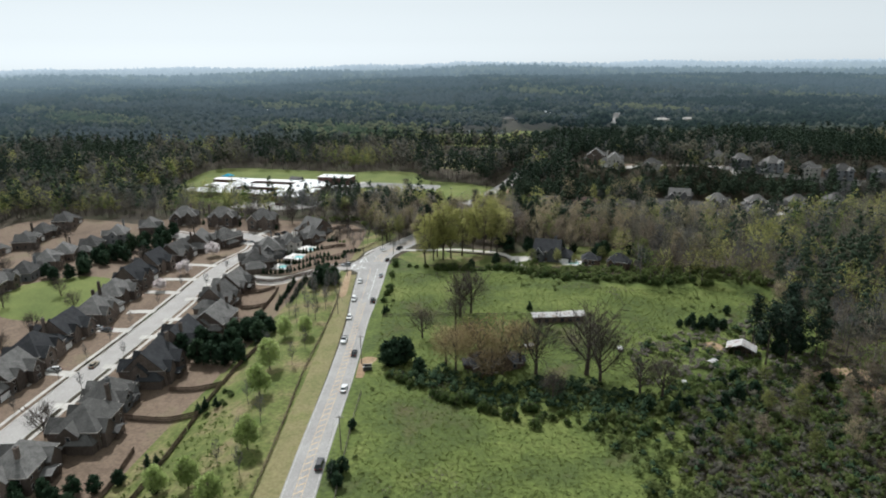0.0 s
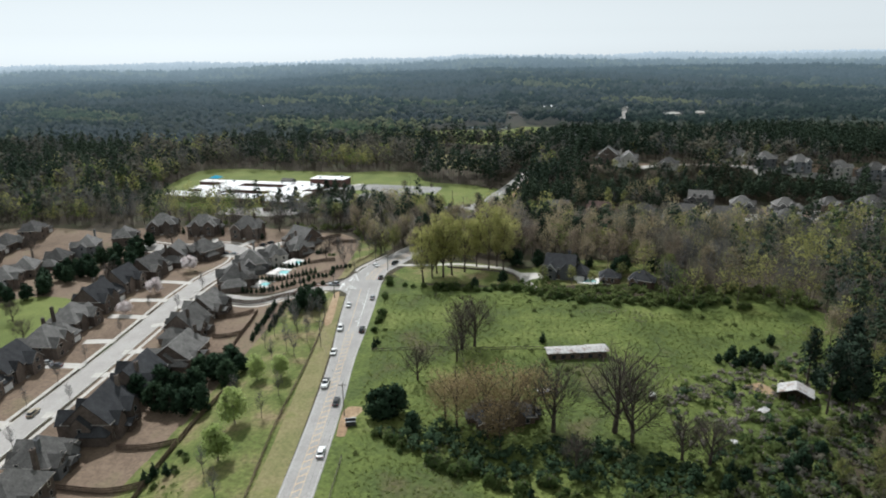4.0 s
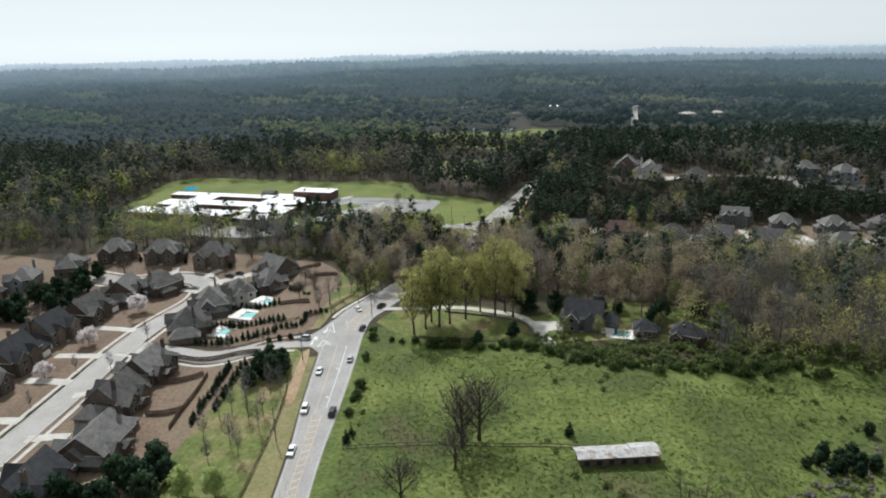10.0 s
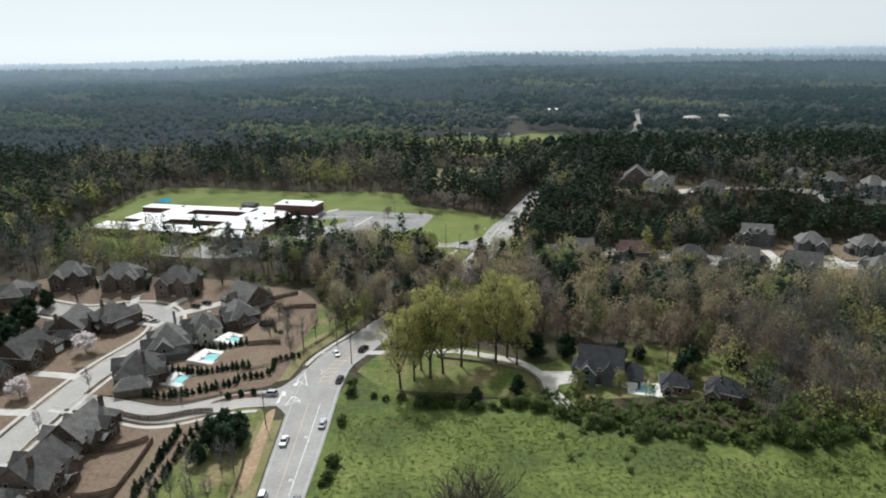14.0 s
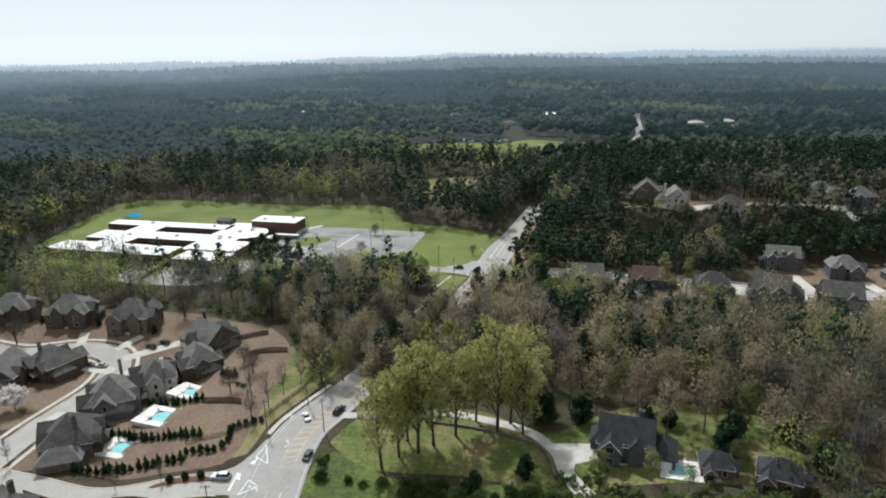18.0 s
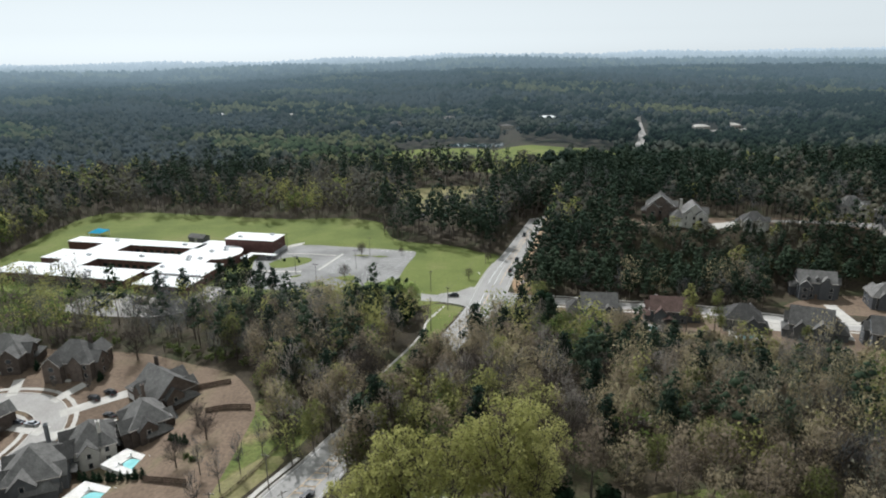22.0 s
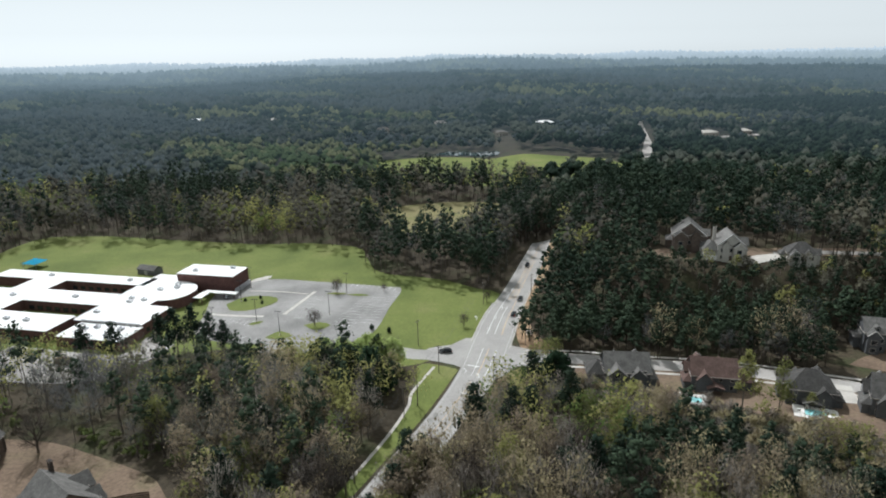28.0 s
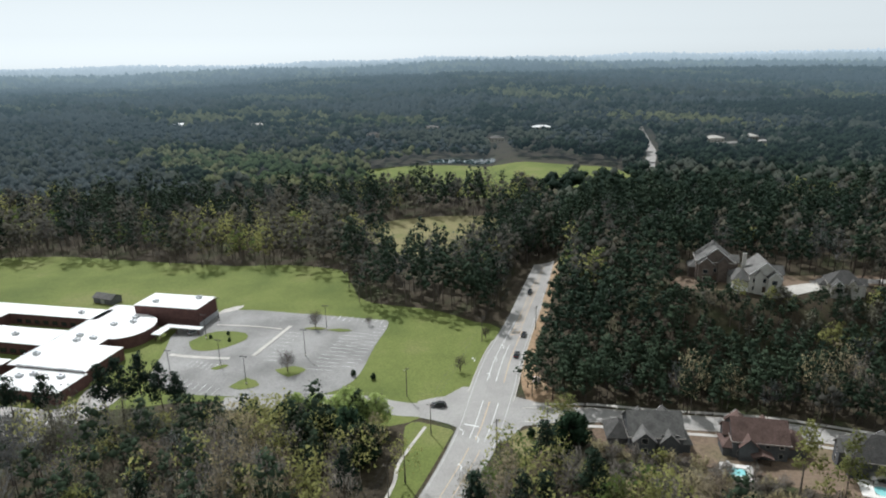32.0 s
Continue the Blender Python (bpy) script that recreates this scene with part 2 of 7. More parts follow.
M["rubber"] = surface("tyre_rubber", [(0.3, (0.015, 0.015, 0.015)), (0.7, (0.03, 0.03, 0.03))], 3.0)
M["bark"] = surface("grey_bark", [(0.3, (0.10, 0.08, 0.065)), (0.7, (0.19, 0.165, 0.14))], 0.8, 3, 0.4)
M["dark_bark"] = surface("dark_bark", [(0.3, (0.05, 0.04, 0.032)), (0.7, (0.10, 0.08, 0.065))], 0.8, 3, 0.4)
M["blue"] = surface("blue_canvas", [(0.3, (0.02, 0.22, 0.36)), (0.7, (0.03, 0.30, 0.46))], 0.5)
M["stone"] = surface("garden_stone", [(0.3, (0.30, 0.28, 0.25)), (0.7, (0.45, 0.42, 0.38))], 1.0, 4, 0.4, random_amt=0.3)
M["deck"] = surface("pale_pool_deck", [(0.3, (0.58, 0.55, 0.50)), (0.7, (0.72, 0.70, 0.66))], 0.4, 3.0, 0.2)
M["mulch"] = surface("pine_mulch", [(0.3, (0.09, 0.045, 0.03)), (0.7, (0.15, 0.08, 0.05))], 0.8, 4, 0.4)


def plain(name, col, rough, metal=0.0, alpha=None):
    m, nt, p, out = nodes(name)
    p.inputs["Base Color"].default_value = (*col, 1)
    p.inputs["Roughness"].default_value, p.inputs["Metallic"].default_value = rough, metal
    return m


M["glass"] = plain("window_glass", (0.02, 0.025, 0.03), 0.08)
M["pool"] = surface("pool_water", [(0.3, (0.20, 0.48, 0.48)), (0.7, (0.30, 0.60, 0.58))], 0.5, rough=0.1)
M["pond"] = plain("pond_water", (0.05, 0.07, 0.07), 0.05)
M["lamp_red"] = plain("tail_lamp", (0.4, 0.02, 0.02), 0.2)
M["lamp_white"] = plain("head_lamp", (0.7, 0.7, 0.68), 0.15)
for _n, _c in (("white", (0.72, 0.72, 0.70)), ("black", (0.012, 0.012, 0.014)), ("silver", (0.42, 0.43, 0.44)), ("grey", (0.12, 0.12, 0.13)), ("red", (0.25, 0.02, 0.02)), ("tan", (0.33, 0.28, 0.20))):
    M["car_" + _n] = plain("car_paint_" + _n, _c, 0.25, 0.3 if _n in ("silver", "grey") else 0.0)
# bud, bare, dark and pine hold some haze blue in their base colour.
LEAF = {
    "green": ((0.065, 0.095, 0.028), (0.09, 0.13, 0.038), (0.135, 0.175, 0.052)),
    "spring": ((0.125, 0.138, 0.05), (0.19, 0.20, 0.07), (0.29, 0.29, 0.105)),
    "bud": ((0.064, 0.064, 0.054), (0.096, 0.093, 0.076), (0.145, 0.138, 0.098)),
    # Brighter copies of bud and bare, sunlight put into the colour for near woods.
    "bud_lit": ((0.145, 0.117, 0.085), (0.22, 0.18, 0.125), (0.31, 0.27, 0.155)),
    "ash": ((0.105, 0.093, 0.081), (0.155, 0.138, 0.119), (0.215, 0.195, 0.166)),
    "twig": ((0.055, 0.047, 0.04), (0.075, 0.065, 0.056), (0.10, 0.088, 0.075)),
    "lime": ((0.27, 0.34, 0.11), (0.35, 0.43, 0.15), (0.44, 0.51, 0.20)),
    "fresh": ((0.29, 0.29, 0.095), (0.39, 0.385, 0.14), (0.48, 0.46, 0.19)),
    "rust": ((0.20, 0.15, 0.075), (0.27, 0.205, 0.105), (0.33, 0.26, 0.14)),
    "bare": ((0.060, 0.063, 0.062), (0.088, 0.09, 0.088), (0.132, 0.133, 0.126)),
    "dark": ((0.017, 0.033, 0.018), (0.025, 0.046, 0.024), (0.04, 0.065, 0.031)),
    "pine": ((0.018, 0.030, 0.020), (0.025, 0.040, 0.026), (0.040, 0.058, 0.034)),
    "pink": ((0.64, 0.57, 0.55), (0.71, 0.65, 0.63), (0.77, 0.72, 0.70)),
    "weed": ((0.078, 0.106, 0.031), (0.115, 0.147, 0.042), (0.165, 0.194, 0.062)),
    "shrub": ((0.06, 0.095, 0.03), (0.095, 0.135, 0.042), (0.14, 0.17, 0.06)),
}
for _k, _v in LEAF.items():
    M["leaf_" + _k] = foliage("leaves_" + _k, *_v, through=0.1 if _k in ("dark", "pine") else 0.6 if _k in ("spring", "fresh", "green", "lime", "weed", "shrub") else 0.42)
# Far copies: darker, bluer base colours plus emission, both standing in for haze.
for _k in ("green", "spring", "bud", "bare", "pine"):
    M["far_" + _k] = foliage("hazed_leaves_" + _k, *(tuple(a * c for a, c in zip((0.62, 0.74, 0.78) if _k in ("bud", "bare") else (0.72, 0.74, 0.98) if _k in ("spring", "green") else (0.80, 0.86, 0.92), t)) for t in LEAF[_k]), through=0.3, haze=True)

# ---- building blocks ----


def mesh_of(name, verts, faces, material=None, smooth=False):
    me = bpy.data.meshes.new(name)
    me.from_pydata([tuple(v) for v in verts], [], [tuple(f) for f in faces])
    if material:
        me.materials.append(M[material] if isinstance(material, str) else material)
    me.update()
    if smooth:
        me.shade_smooth()
    return me


def part(name, data, material, parent, label=""):
    """One mesh object under a thing or a part; data is a mesh or a (verts, faces) pair."""
    if isinstance(data, tuple):
        data = mesh_of(name, data[0], data[1], material)
    ob = new(name, data)
    ob.parent = parent
    if label:
        ob["label"] = label
    return ob


def thing(name, x, y, z=None, rot=0.0, label="", category="", group="", kind=""):
    ob = new(name)
    ob.empty_display_size = 0.5
    ob.location = (x, y, gz(x, y) if z is None else z)
    ob.rotation_euler = (0, 0, radians(rot))
    return tagged(ob, label, category, group, kind)


def at(x, y, z=None, rot=0.0, s=1.0):
    return pose(x, y, gz(x, y) if z is None else z, 0, 0, rot) @ Matrix.Diagonal((s, s, s, 1))


def fuse(*pieces):
    vs, fs = [], []
    for v, f in pieces:
        n = len(vs)
        vs += [tuple(p) for p in v]
        fs += [tuple(i + n for i in q) for q in f]
    return vs, fs


def box(x0, x1, y0, y1, z0, z1, bevel=0.0):
    if bevel <= 0:
        v = [(x, y, z) for z in (z0, z1) for x, y in ((x0, y0), (x1, y0), (x1, y1), (x0, y1))]
        return v, [(3, 2, 1, 0), (4, 5, 6, 7), (0, 1, 5, 4), (1, 2, 6, 5), (2, 3, 7, 6), (3, 0, 4, 7)]
    b = bevel
    v = [(x, y, z) for z, i in ((z0, 0), (z1 - b, 0), (z1, b)) for x, y in ((x0 + i, y0 + i), (x1 - i, y0 + i), (x1 - i, y1 - i), (x0 + i, y1 - i))]
    f = [(3, 2, 1, 0), (8, 9, 10, 11)]
    for k in (0, 4):
        f += [(k + i, k + (i + 1) % 4, k + 4 + (i + 1) % 4, k + 4 + i) for i in range(4)]
    return v, f


def tube(points, radii, sides=6):
    """A tapered limb through points."""
    v, f = [], []
    pts = [Vector(p) for p in points]
    for i, p in enumerate(pts):
        d = (pts[min(i + 1, len(pts) - 1)] - pts[max(i - 1, 0)]).normalized()
        a = d.orthogonal().normalized()
        b = d.cross(a)
        for k in range(sides):
            t = 2 * math.pi * k / sides
            v.append(p + radii[i] * (math.cos(t) * a + math.sin(t) * b))
    for i in range(len(pts) - 1):
        for k in range(sides):
            f.append((i * sides + k, i * sides + (k + 1) % sides, (i + 1) * sides + (k + 1) % sides, (i + 1) * sides + k))
    f.append(tuple(range(sides))[::-1])
    f.append(tuple((len(pts) - 1) * sides + k for k in range(sides)))
    return v, f


def smooth_line(nodes_, step=3.0):
    """Points along a smooth line through the nodes."""
    p = np.array(nodes_, float)
    p = np.vstack([2 * p[0] - p[1], p, 2 * p[-1] - p[-2]])
    out = []
    for i in range(1, len(p) - 2):
        n = max(2, int(np.linalg.norm(p[i + 1] - p[i]) / step))
        for k in range(n):
            t = k / n
            out.append(0.5 * (2 * p[i] + (p[i + 1] - p[i - 1]) * t + (2 * p[i - 1] - 5 * p[i] + 4 * p[i + 1] - p[i + 2]) * t ** 2 + (3 * p[i] - p[i - 1] - 3 * p[i + 1] + p[i + 2]) * t ** 3))
    out.append(p[-2])
    return np.array(out)


def offset_line(line, d):
    t = np.gradient(line, axis=0)
    t /= np.linalg.norm(t, axis=1)[:, None]
    return line + d * np.column_stack([t[:, 1], -t[:, 0]])


def loft(left, right, dz, across=3):
    """A draped sheet between two lines of equal count."""
    n = len(left)
    v, f = [], []
    for i in range(n):
        for k in range(across + 1):
            q = left[i] + (right[i] - left[i]) * k / across
            v.append((q[0], q[1], gz(q[0], q[1]) + dz))
    w = across + 1
    for i in range(n - 1):
        for k in range(across):
            a = i * w + k
            f.append((a, a + 1, a + w + 1, a + w))
    return v, f


def ribbon(nodes_, width, dz, step=3.0, across=2, shift=0.0):
    c = smooth_line(nodes_, step)
    return loft(offset_line(c, shift - width / 2), offset_line(c, shift + width / 2), dz, across)


def kerb(line, dz=0.1, w=0.35, h=0.15):
    a, b = offset_line(line, -w / 2), offset_line(line, w / 2)
    v, f = [], []
    for p, q in zip(a, b):
        z = gz(*p) + dz
        v += [(p[0], p[1], z - 0.3), (p[0], p[1], z + h), (q[0], q[1], z + h), (q[0], q[1], z - 0.3)]
    for i in range(len(a) - 1):
        for k in range(3):
            f.append((4 * i + k, 4 * i + k + 1, 4 * i + 4 + k + 1, 4 * i + 4 + k))
    return v, f


def patch(outline, dz, step=4.0):
    """A draped polygon, finely cut so that it follows the ground."""
    bm = bmesh.new()
    pts = smooth_line(list(outline) + [outline[0]], 5.0)[:-1]
    bm.faces.new([bm.verts.new((p[0], p[1], 0)) for p in pts])
    bmesh.ops.triangulate(bm, faces=bm.faces[:])
    lo, hi = pts.min(0), pts.max(0)
    for axis in (0, 1):
        k = lo[axis] + step
        while k < hi[axis]:
            no = (1, 0, 0) if axis == 0 else (0, 1, 0)
            co = (k, 0, 0) if axis == 0 else (0, k, 0)
            bmesh.ops.bisect_plane(bm, geom=bm.verts[:] + bm.edges[:] + bm.faces[:], plane_co=co, plane_no=no)
            k += step
    bm.normal_update()
    for fc in bm.faces:
        if fc.normal.z < 0:
            fc.normal_flip()
    for vt in bm.verts:
        vt.co.z = gz(vt.co.x, vt.co.y) + dz
    me = bpy.data.meshes.new("patch")
    bm.to_mesh(me)
    bm.free()
    return me


def sheet(name, data, material, label, category, kind="structure"):
    if isinstance(data, tuple):
        me = mesh_of(name, data[0], data[1], material)
    else:
        me = data
        me.materials.append(M[material])
    return tagged(new(name, me), label, category, "", kind)


def inside(poly, x, y):
    x, y = np.asarray(x), np.asarray(y)
    r = np.zeros(x.shape, bool)
    n = len(poly)
    for i in range(n):
        (x0, y0), (x1, y1) = poly[i], poly[(i + 1) % n]
        if y0 != y1:
            r ^= ((y0 > y) != (y1 > y)) & (x < (x1 - x0) * (y - y0) / (y1 - y0) + x0)
    return r


# ---- ground sheet ----
def stretch(a, b, step, lo, hi):
    c = list(np.arange(a, b + 0.1, step))
    s = step
    while c[-1] < hi:
        s *= 1.12
        c.append(c[-1] + s)
    s = step
    while c[0] > lo:
        s *= 1.12
        c.insert(0, c[0] - s)
    return np.array(c)


gx, gy = stretch(-260, 320, 3.5, -4600, 4600), stretch(60, 700, 3.5, -500, 4880)
GX, GY = np.meshgrid(gx, gy)
GZ = ground_z(GX, GY)
idx = np.arange(GX.size).reshape(GX.shape)


def raw_mesh(name, co, quads, material, tint=None, normals=None):
    me = bpy.data.meshes.new(name)
    me.vertices.add(len(co))
    me.vertices.foreach_set("co", np.ascontiguousarray(co, np.float32).ravel())
    k = quads.shape[1]
    me.loops.add(quads.size)
    me.loops.foreach_set("vertex_index", np.ascontiguousarray(quads, np.int32).ravel())
    me.polygons.add(len(quads))
    me.polygons.foreach_set("loop_start", np.arange(0, quads.size, k, dtype=np.int32))
    me.materials.append(M[material])
    if tint is not None:
        a = me.attributes.new("tint", "FLOAT", "POINT")
        a.data.foreach_set("value", np.ascontiguousarray(tint, np.float32))
    me.update(calc_edges=True)
    if normals is not None:
        me.normals_split_custom_set_from_vertices(np.ascontiguousarray(normals, np.float32))
    return me


ground_quads = np.stack([idx[:-1, :-1], idx[:-1, 1:], idx[1:, 1:], idx[1:, :-1]], -1).reshape(-1, 4)
tagged(new("ground", raw_mesh("ground", np.stack([GX, GY, GZ], -1).reshape(-1, 3), ground_quads, "soil")), "leaf-littered rolling ground running out to the horizon", "ground", "", "structure")

# ---- lawns, fields and yards ----
sheet("field", patch([(-30, 60), (-29.6, 130), (-28.4, 190), (-28, 240), (-27, 270), (-26, 300), (-20, 314), (0, 300), (34, 297), (54, 285), (82, 278), (124, 286), (152, 262), (146, 222), (124, 192), (90, 168), (64, 140), (58, 60)], 0.08), "field", "lush green weedy field beside the road", "field")
sheet("grass_verge", ribbon([(-41, 60), (-41, 130), (-40.2, 190), (-40.5, 230), (-42, 262), (-43, 290)], 6.5, 0.09), "verge", "dry yellowish mown verge along the road", "verge")
sheet("grass_slope", patch([(-43, 70), (-43, 262), (-47, 296), (-60, 296), (-66, 270), (-72, 230), (-80, 190), (-86, 150), (-92, 100), (-92, 70)], 0.06), "slope", "patchy spring grass slope with young trees", "grass")
sheet("yard", patch([(-90, 95), (-84, 165), (-74, 210), (-66, 262), (-62, 295), (-92, 304), (-113, 309), (-118, 250), (-121, 170), (-124, 90)], 0.05), "yard", "brown dormant back yards behind brick houses", "yard")
sheet("yard_west", patch([(-135, 90), (-133, 200), (-127, 300), (-124, 345), (-132, 400), (-190, 420), (-290, 430), (-290, 220), (-215, 150), (-190, 90)], 0.05), "yard", "brown dormant front yards along the street", "yard")
sheet("yard_north", patch([(-113, 322), (-95, 322), (-70, 312), (-48, 310), (-45, 335), (-44, 362), (-45, 380), (-55, 399), (-64, 409), (-86, 423), (-112, 431), (-190, 438), (-190, 405), (-140, 403), (-108, 385), (-108, 350)], 0.11), "yard", "brown dormant yards round a cul-de-sac", "yard")
sheet("lawn_strip", patch([(-150, 258), (-152, 300), (-190, 320), (-220, 290), (-190, 262)], 0.10), "lawn", "narrow bright green lawn between two rows of yards", "lawn")
sheet("corner_lawn", patch([(-50, 312), (-43, 314), (-41, 326), (-37, 336), (-30, 350), (-36, 352), (-45, 340), (-52, 326)], 0.10), "verge", "mown grass corner by the side street", "lawn")
sheet("bend_grass", patch([(-45, 334), (-37, 344), (-30.5, 352.5), (-25, 364), (-31, 378), (-46, 382)], 0.07), "slope", "rough grass between yards and the road's bend", "grass")
sheet("clay_corner", patch([(-45, 294), (-44, 262), (-41, 262), (-42, 285), (-43, 296)], 0.12), "bare", "bare clay strip beside the road junction", "ground")
sheet("school_lawn", patch([(-232, 525), (-234, 648), (-198, 663), (-135, 647), (-68, 629), (-26, 614), (-18, 594), (-9, 568), (21, 554), (37, 540), (47, 532), (36, 504), (28, 482), (10, 466), (-2, 466), (-26, 476), (-60, 485), (-110, 487), (-190, 500)], 0.06), "lawn", "wide mown green lawn round the school", "lawn")
# Patchy slope grass stands in for the tall trees' shadows on this lawn.
sheet("garden_lawn", patch([(-22, 318), (-16, 330), (-3, 336), (20, 332), (36, 318), (60, 330), (85, 330), (100, 318), (92, 296), (60, 296), (36, 294), (14, 302), (-10, 306)], 0.09), "slope", "shaded garden lawn among tall trees", "lawn")
sheet("east_yard", patch([(64, 449), (66, 462), (98, 457), (140, 446), (175, 428), (230, 418), (330, 420), (330, 408), (240, 401), (180, 394), (152, 400), (118, 421), (92, 438)], 0.07), "yard", "bare brown yards behind a row of houses", "yard")
sheet("east_yard_north", patch([(160, 456), (172, 448), (185, 443), (235, 432), (330, 432), (330, 456), (240, 462), (190, 466), (170, 462)], 0.07), "yard", "brown front yards on the hillside street", "yard")
sheet("hill_yard", patch([(112, 522), (128, 515), (180, 514), (235, 505), (330, 490), (330, 502), (240, 518), (165, 528), (118, 532)], 0.07), "yard", "brown cleared yards high on the wooded hill", "yard")
sheet("far_meadow", patch([(-34, 885), (20, 900), (80, 888), (150, 850), (186, 826), (178, 760), (75, 766), (-8, 812)], 0.2, 12), "lawn", "bright green meadow among the woods", "meadow")
sheet("pond", patch([(30, 912), (50, 906), (78, 900), (92, 896), (94, 916), (80, 926), (52, 930), (34, 926)], 0.6, 8), "pond", "small still pond beyond the meadow", "pond")
sheet("clearing", patch([(-28, 696), (20, 716), (68, 712), (76, 684), (50, 645), (10, 632)], 0.2, 8), "verge", "pale grass clearing in the pine woods", "meadow")

# ---- roads ----
ROAD_L = np.array([(-38, 40), (-38, 130), (-36.6, 190), (-36.6, 230), (-38, 255), (-39, 280), (-39.5, 308), (-37, 325), (-32, 337), (-24, 352), (-12, 379), (0, 405), (13, 432), (23, 458), (30.5, 485), (38, 509), (51, 541), (69, 592), (76, 612)], float)
ROAD_R = np.array([(-29.5, 40), (-29.5, 130), (-28, 190), (-28, 230), (-27, 252), (-26, 278), (-25.5, 306), (-24, 321), (-19.5, 331), (-13, 345), (-2, 373), (10, 399), (23, 427), (35, 452), (44.5, 480), (51.7, 505), (62.2, 537), (79.5, 589), (86, 609)], float)


def pair_lines(a, b, n=12):
    u = np.arange(len(a))
    t = np.linspace(0, len(a) - 1, (len(a) - 1) * n + 1)
    # smooth through the paired nodes
    out = []
    for p in (a, b):
        q = np.vstack([2 * p[0] - p[1], p, 2 * p[-1] - p[-2]])
        r = []
        for s in t:
            i = min(int(s), len(a) - 2)
            f = s - i
            p0, p1, p2, p3 = q[i], q[i + 1], q[i + 2], q[i + 3]
            r.append(0.5 * (2 * p1 + (p2 - p0) * f + (2 * p0 - 5 * p1 + 4 * p2 - p3) * f ** 2 + (3 * p1 - p0 - 3 * p2 + p3) * f ** 3))
        out.append(np.array(r))
    return out


RL, RR = pair_lines(ROAD_L, ROAD_R)
road = sheet("road", loft(RL, RR, 0.14, 4), "asphalt", "worn grey two-lane road with a painted median", "road")
part("edge_line", loft(RL + 0.05 * (RR - RL), RL + 0.066 * (RR - RL), 0.17, 1), "worn_line", road, "worn white edge line")
part("edge_line", loft(RL + 0.934 * (RR - RL), RL + 0.95 * (RR - RL), 0.17, 1), "worn_line", road, "worn white edge line")


def along(s0, s1, f0, f1, dz=0.17):
    """A painted strip on the road between two node counts, at fractions of its width."""
    i0, i1 = int(s0 * 12), int(s1 * 12)
    a, b = RL[i0:i1 + 1], RR[i0:i1 + 1]
    return loft(a + f0 * (b - a), a + f1 * (b - a), dz, 1)


MEDIAN = ((0.5, 4.0, 0.37, 0.59), (6.2, 12.9, 0.46, 0.70), (15.6, 19, 0.40, 0.60))
for s0, s1, f0, f1 in MEDIAN:
    part("centre_line", along(s0, s1, f0 - 0.016, f0), "yellow_line", road, "faded yellow line")
    part("centre_line", along(s0, s1, f1, f1 + 0.016), "yellow_line", road, "faded yellow line")
part("centre_line", along(4.0, 5.7, 0.405, 0.42), "yellow_line", road, "faded yellow line")
part("lane_line", along(4.2, 5.7, 0.655, 0.668), "white_line", road, "white lane line")
part("lane_line", along(13.0, 13.8, 0.36, 0.375), "white_line", road, "white lane line")
part("centre_line", along(13.0, 13.8, 0.50, 0.52), "yellow_line", road, "faded yellow line")
part("lane_line", along(13.0, 13.8, 0.70, 0.714), "white_line", road, "white lane line")
part("lane_line", along(14.3, 16.0, 0.30, 0.314), "white_line", road, "white lane line")
part("lane_line", along(14.3, 15.4, 0.50, 0.515), "white_line", road, "white lane line")
part("centre_line", along(14.3, 15.8, 0.68, 0.70), "yellow_line", road, "faded yellow line")


dist = np.concatenate([[0], np.cumsum(np.linalg.norm(np.diff(0.5 * (RL + RR), axis=0), axis=1))])


def hatch(k, f0, f1):
    """A slanting bar of the median, k metres along the road."""
    a, b = (np.array([np.interp(k, dist, e[:, 0]), np.interp(k, dist, e[:, 1])]) for e in (RL, RR))
    t = np.array([a[1] - b[1], b[0] - a[0]]) / np.linalg.norm(b - a)
    p, q = a + f0 * (b - a), a + f1 * (b - a) + 1.3 * t
    return loft(np.array([p, p + 0.42 * t]), np.array([q, q + 0.42 * t]), 0.178, 1)


for s0, s1, f0, f1 in MEDIAN:
    for k in np.arange(dist[int(max(s0, 0.8) * 12)] + 1, dist[int(min(s1, 17.9) * 12) - 1] if s0 != 6.2 else dist[int(10.4 * 12)], 2.9):
        part("median_bar", hatch(k, f0, f1), "yellow_line", road)


def arrow_mark(x, y, rot):
    v, f = fuse(([(-0.12, -1.6, 0), (0.12, -1.6, 0), (0.12, 0.4, 0), (-0.12, 0.4, 0)], [(0, 1, 2, 3)]), ([(-0.12, 0.4, 0), (0.12, 0.4, 0), (-0.7, 1.1, 0), (-0.9, 0.9, 0)], [(0, 1, 2, 3)]), ([(-0.5, 1.5, 0), (-1.3, 0.7, 0), (-1.4, 1.6, 0)], [(0, 2, 1)]))
    c, s = math.cos(radians(rot)), math.sin(radians(rot))
    v = [(x + c * p[0] - s * p[1], y + s * p[0] + c * p[1], 0) for p in v]
    return [(p[0], p[1], gz(p[0], p[1]) + 0.18) for p in v], f


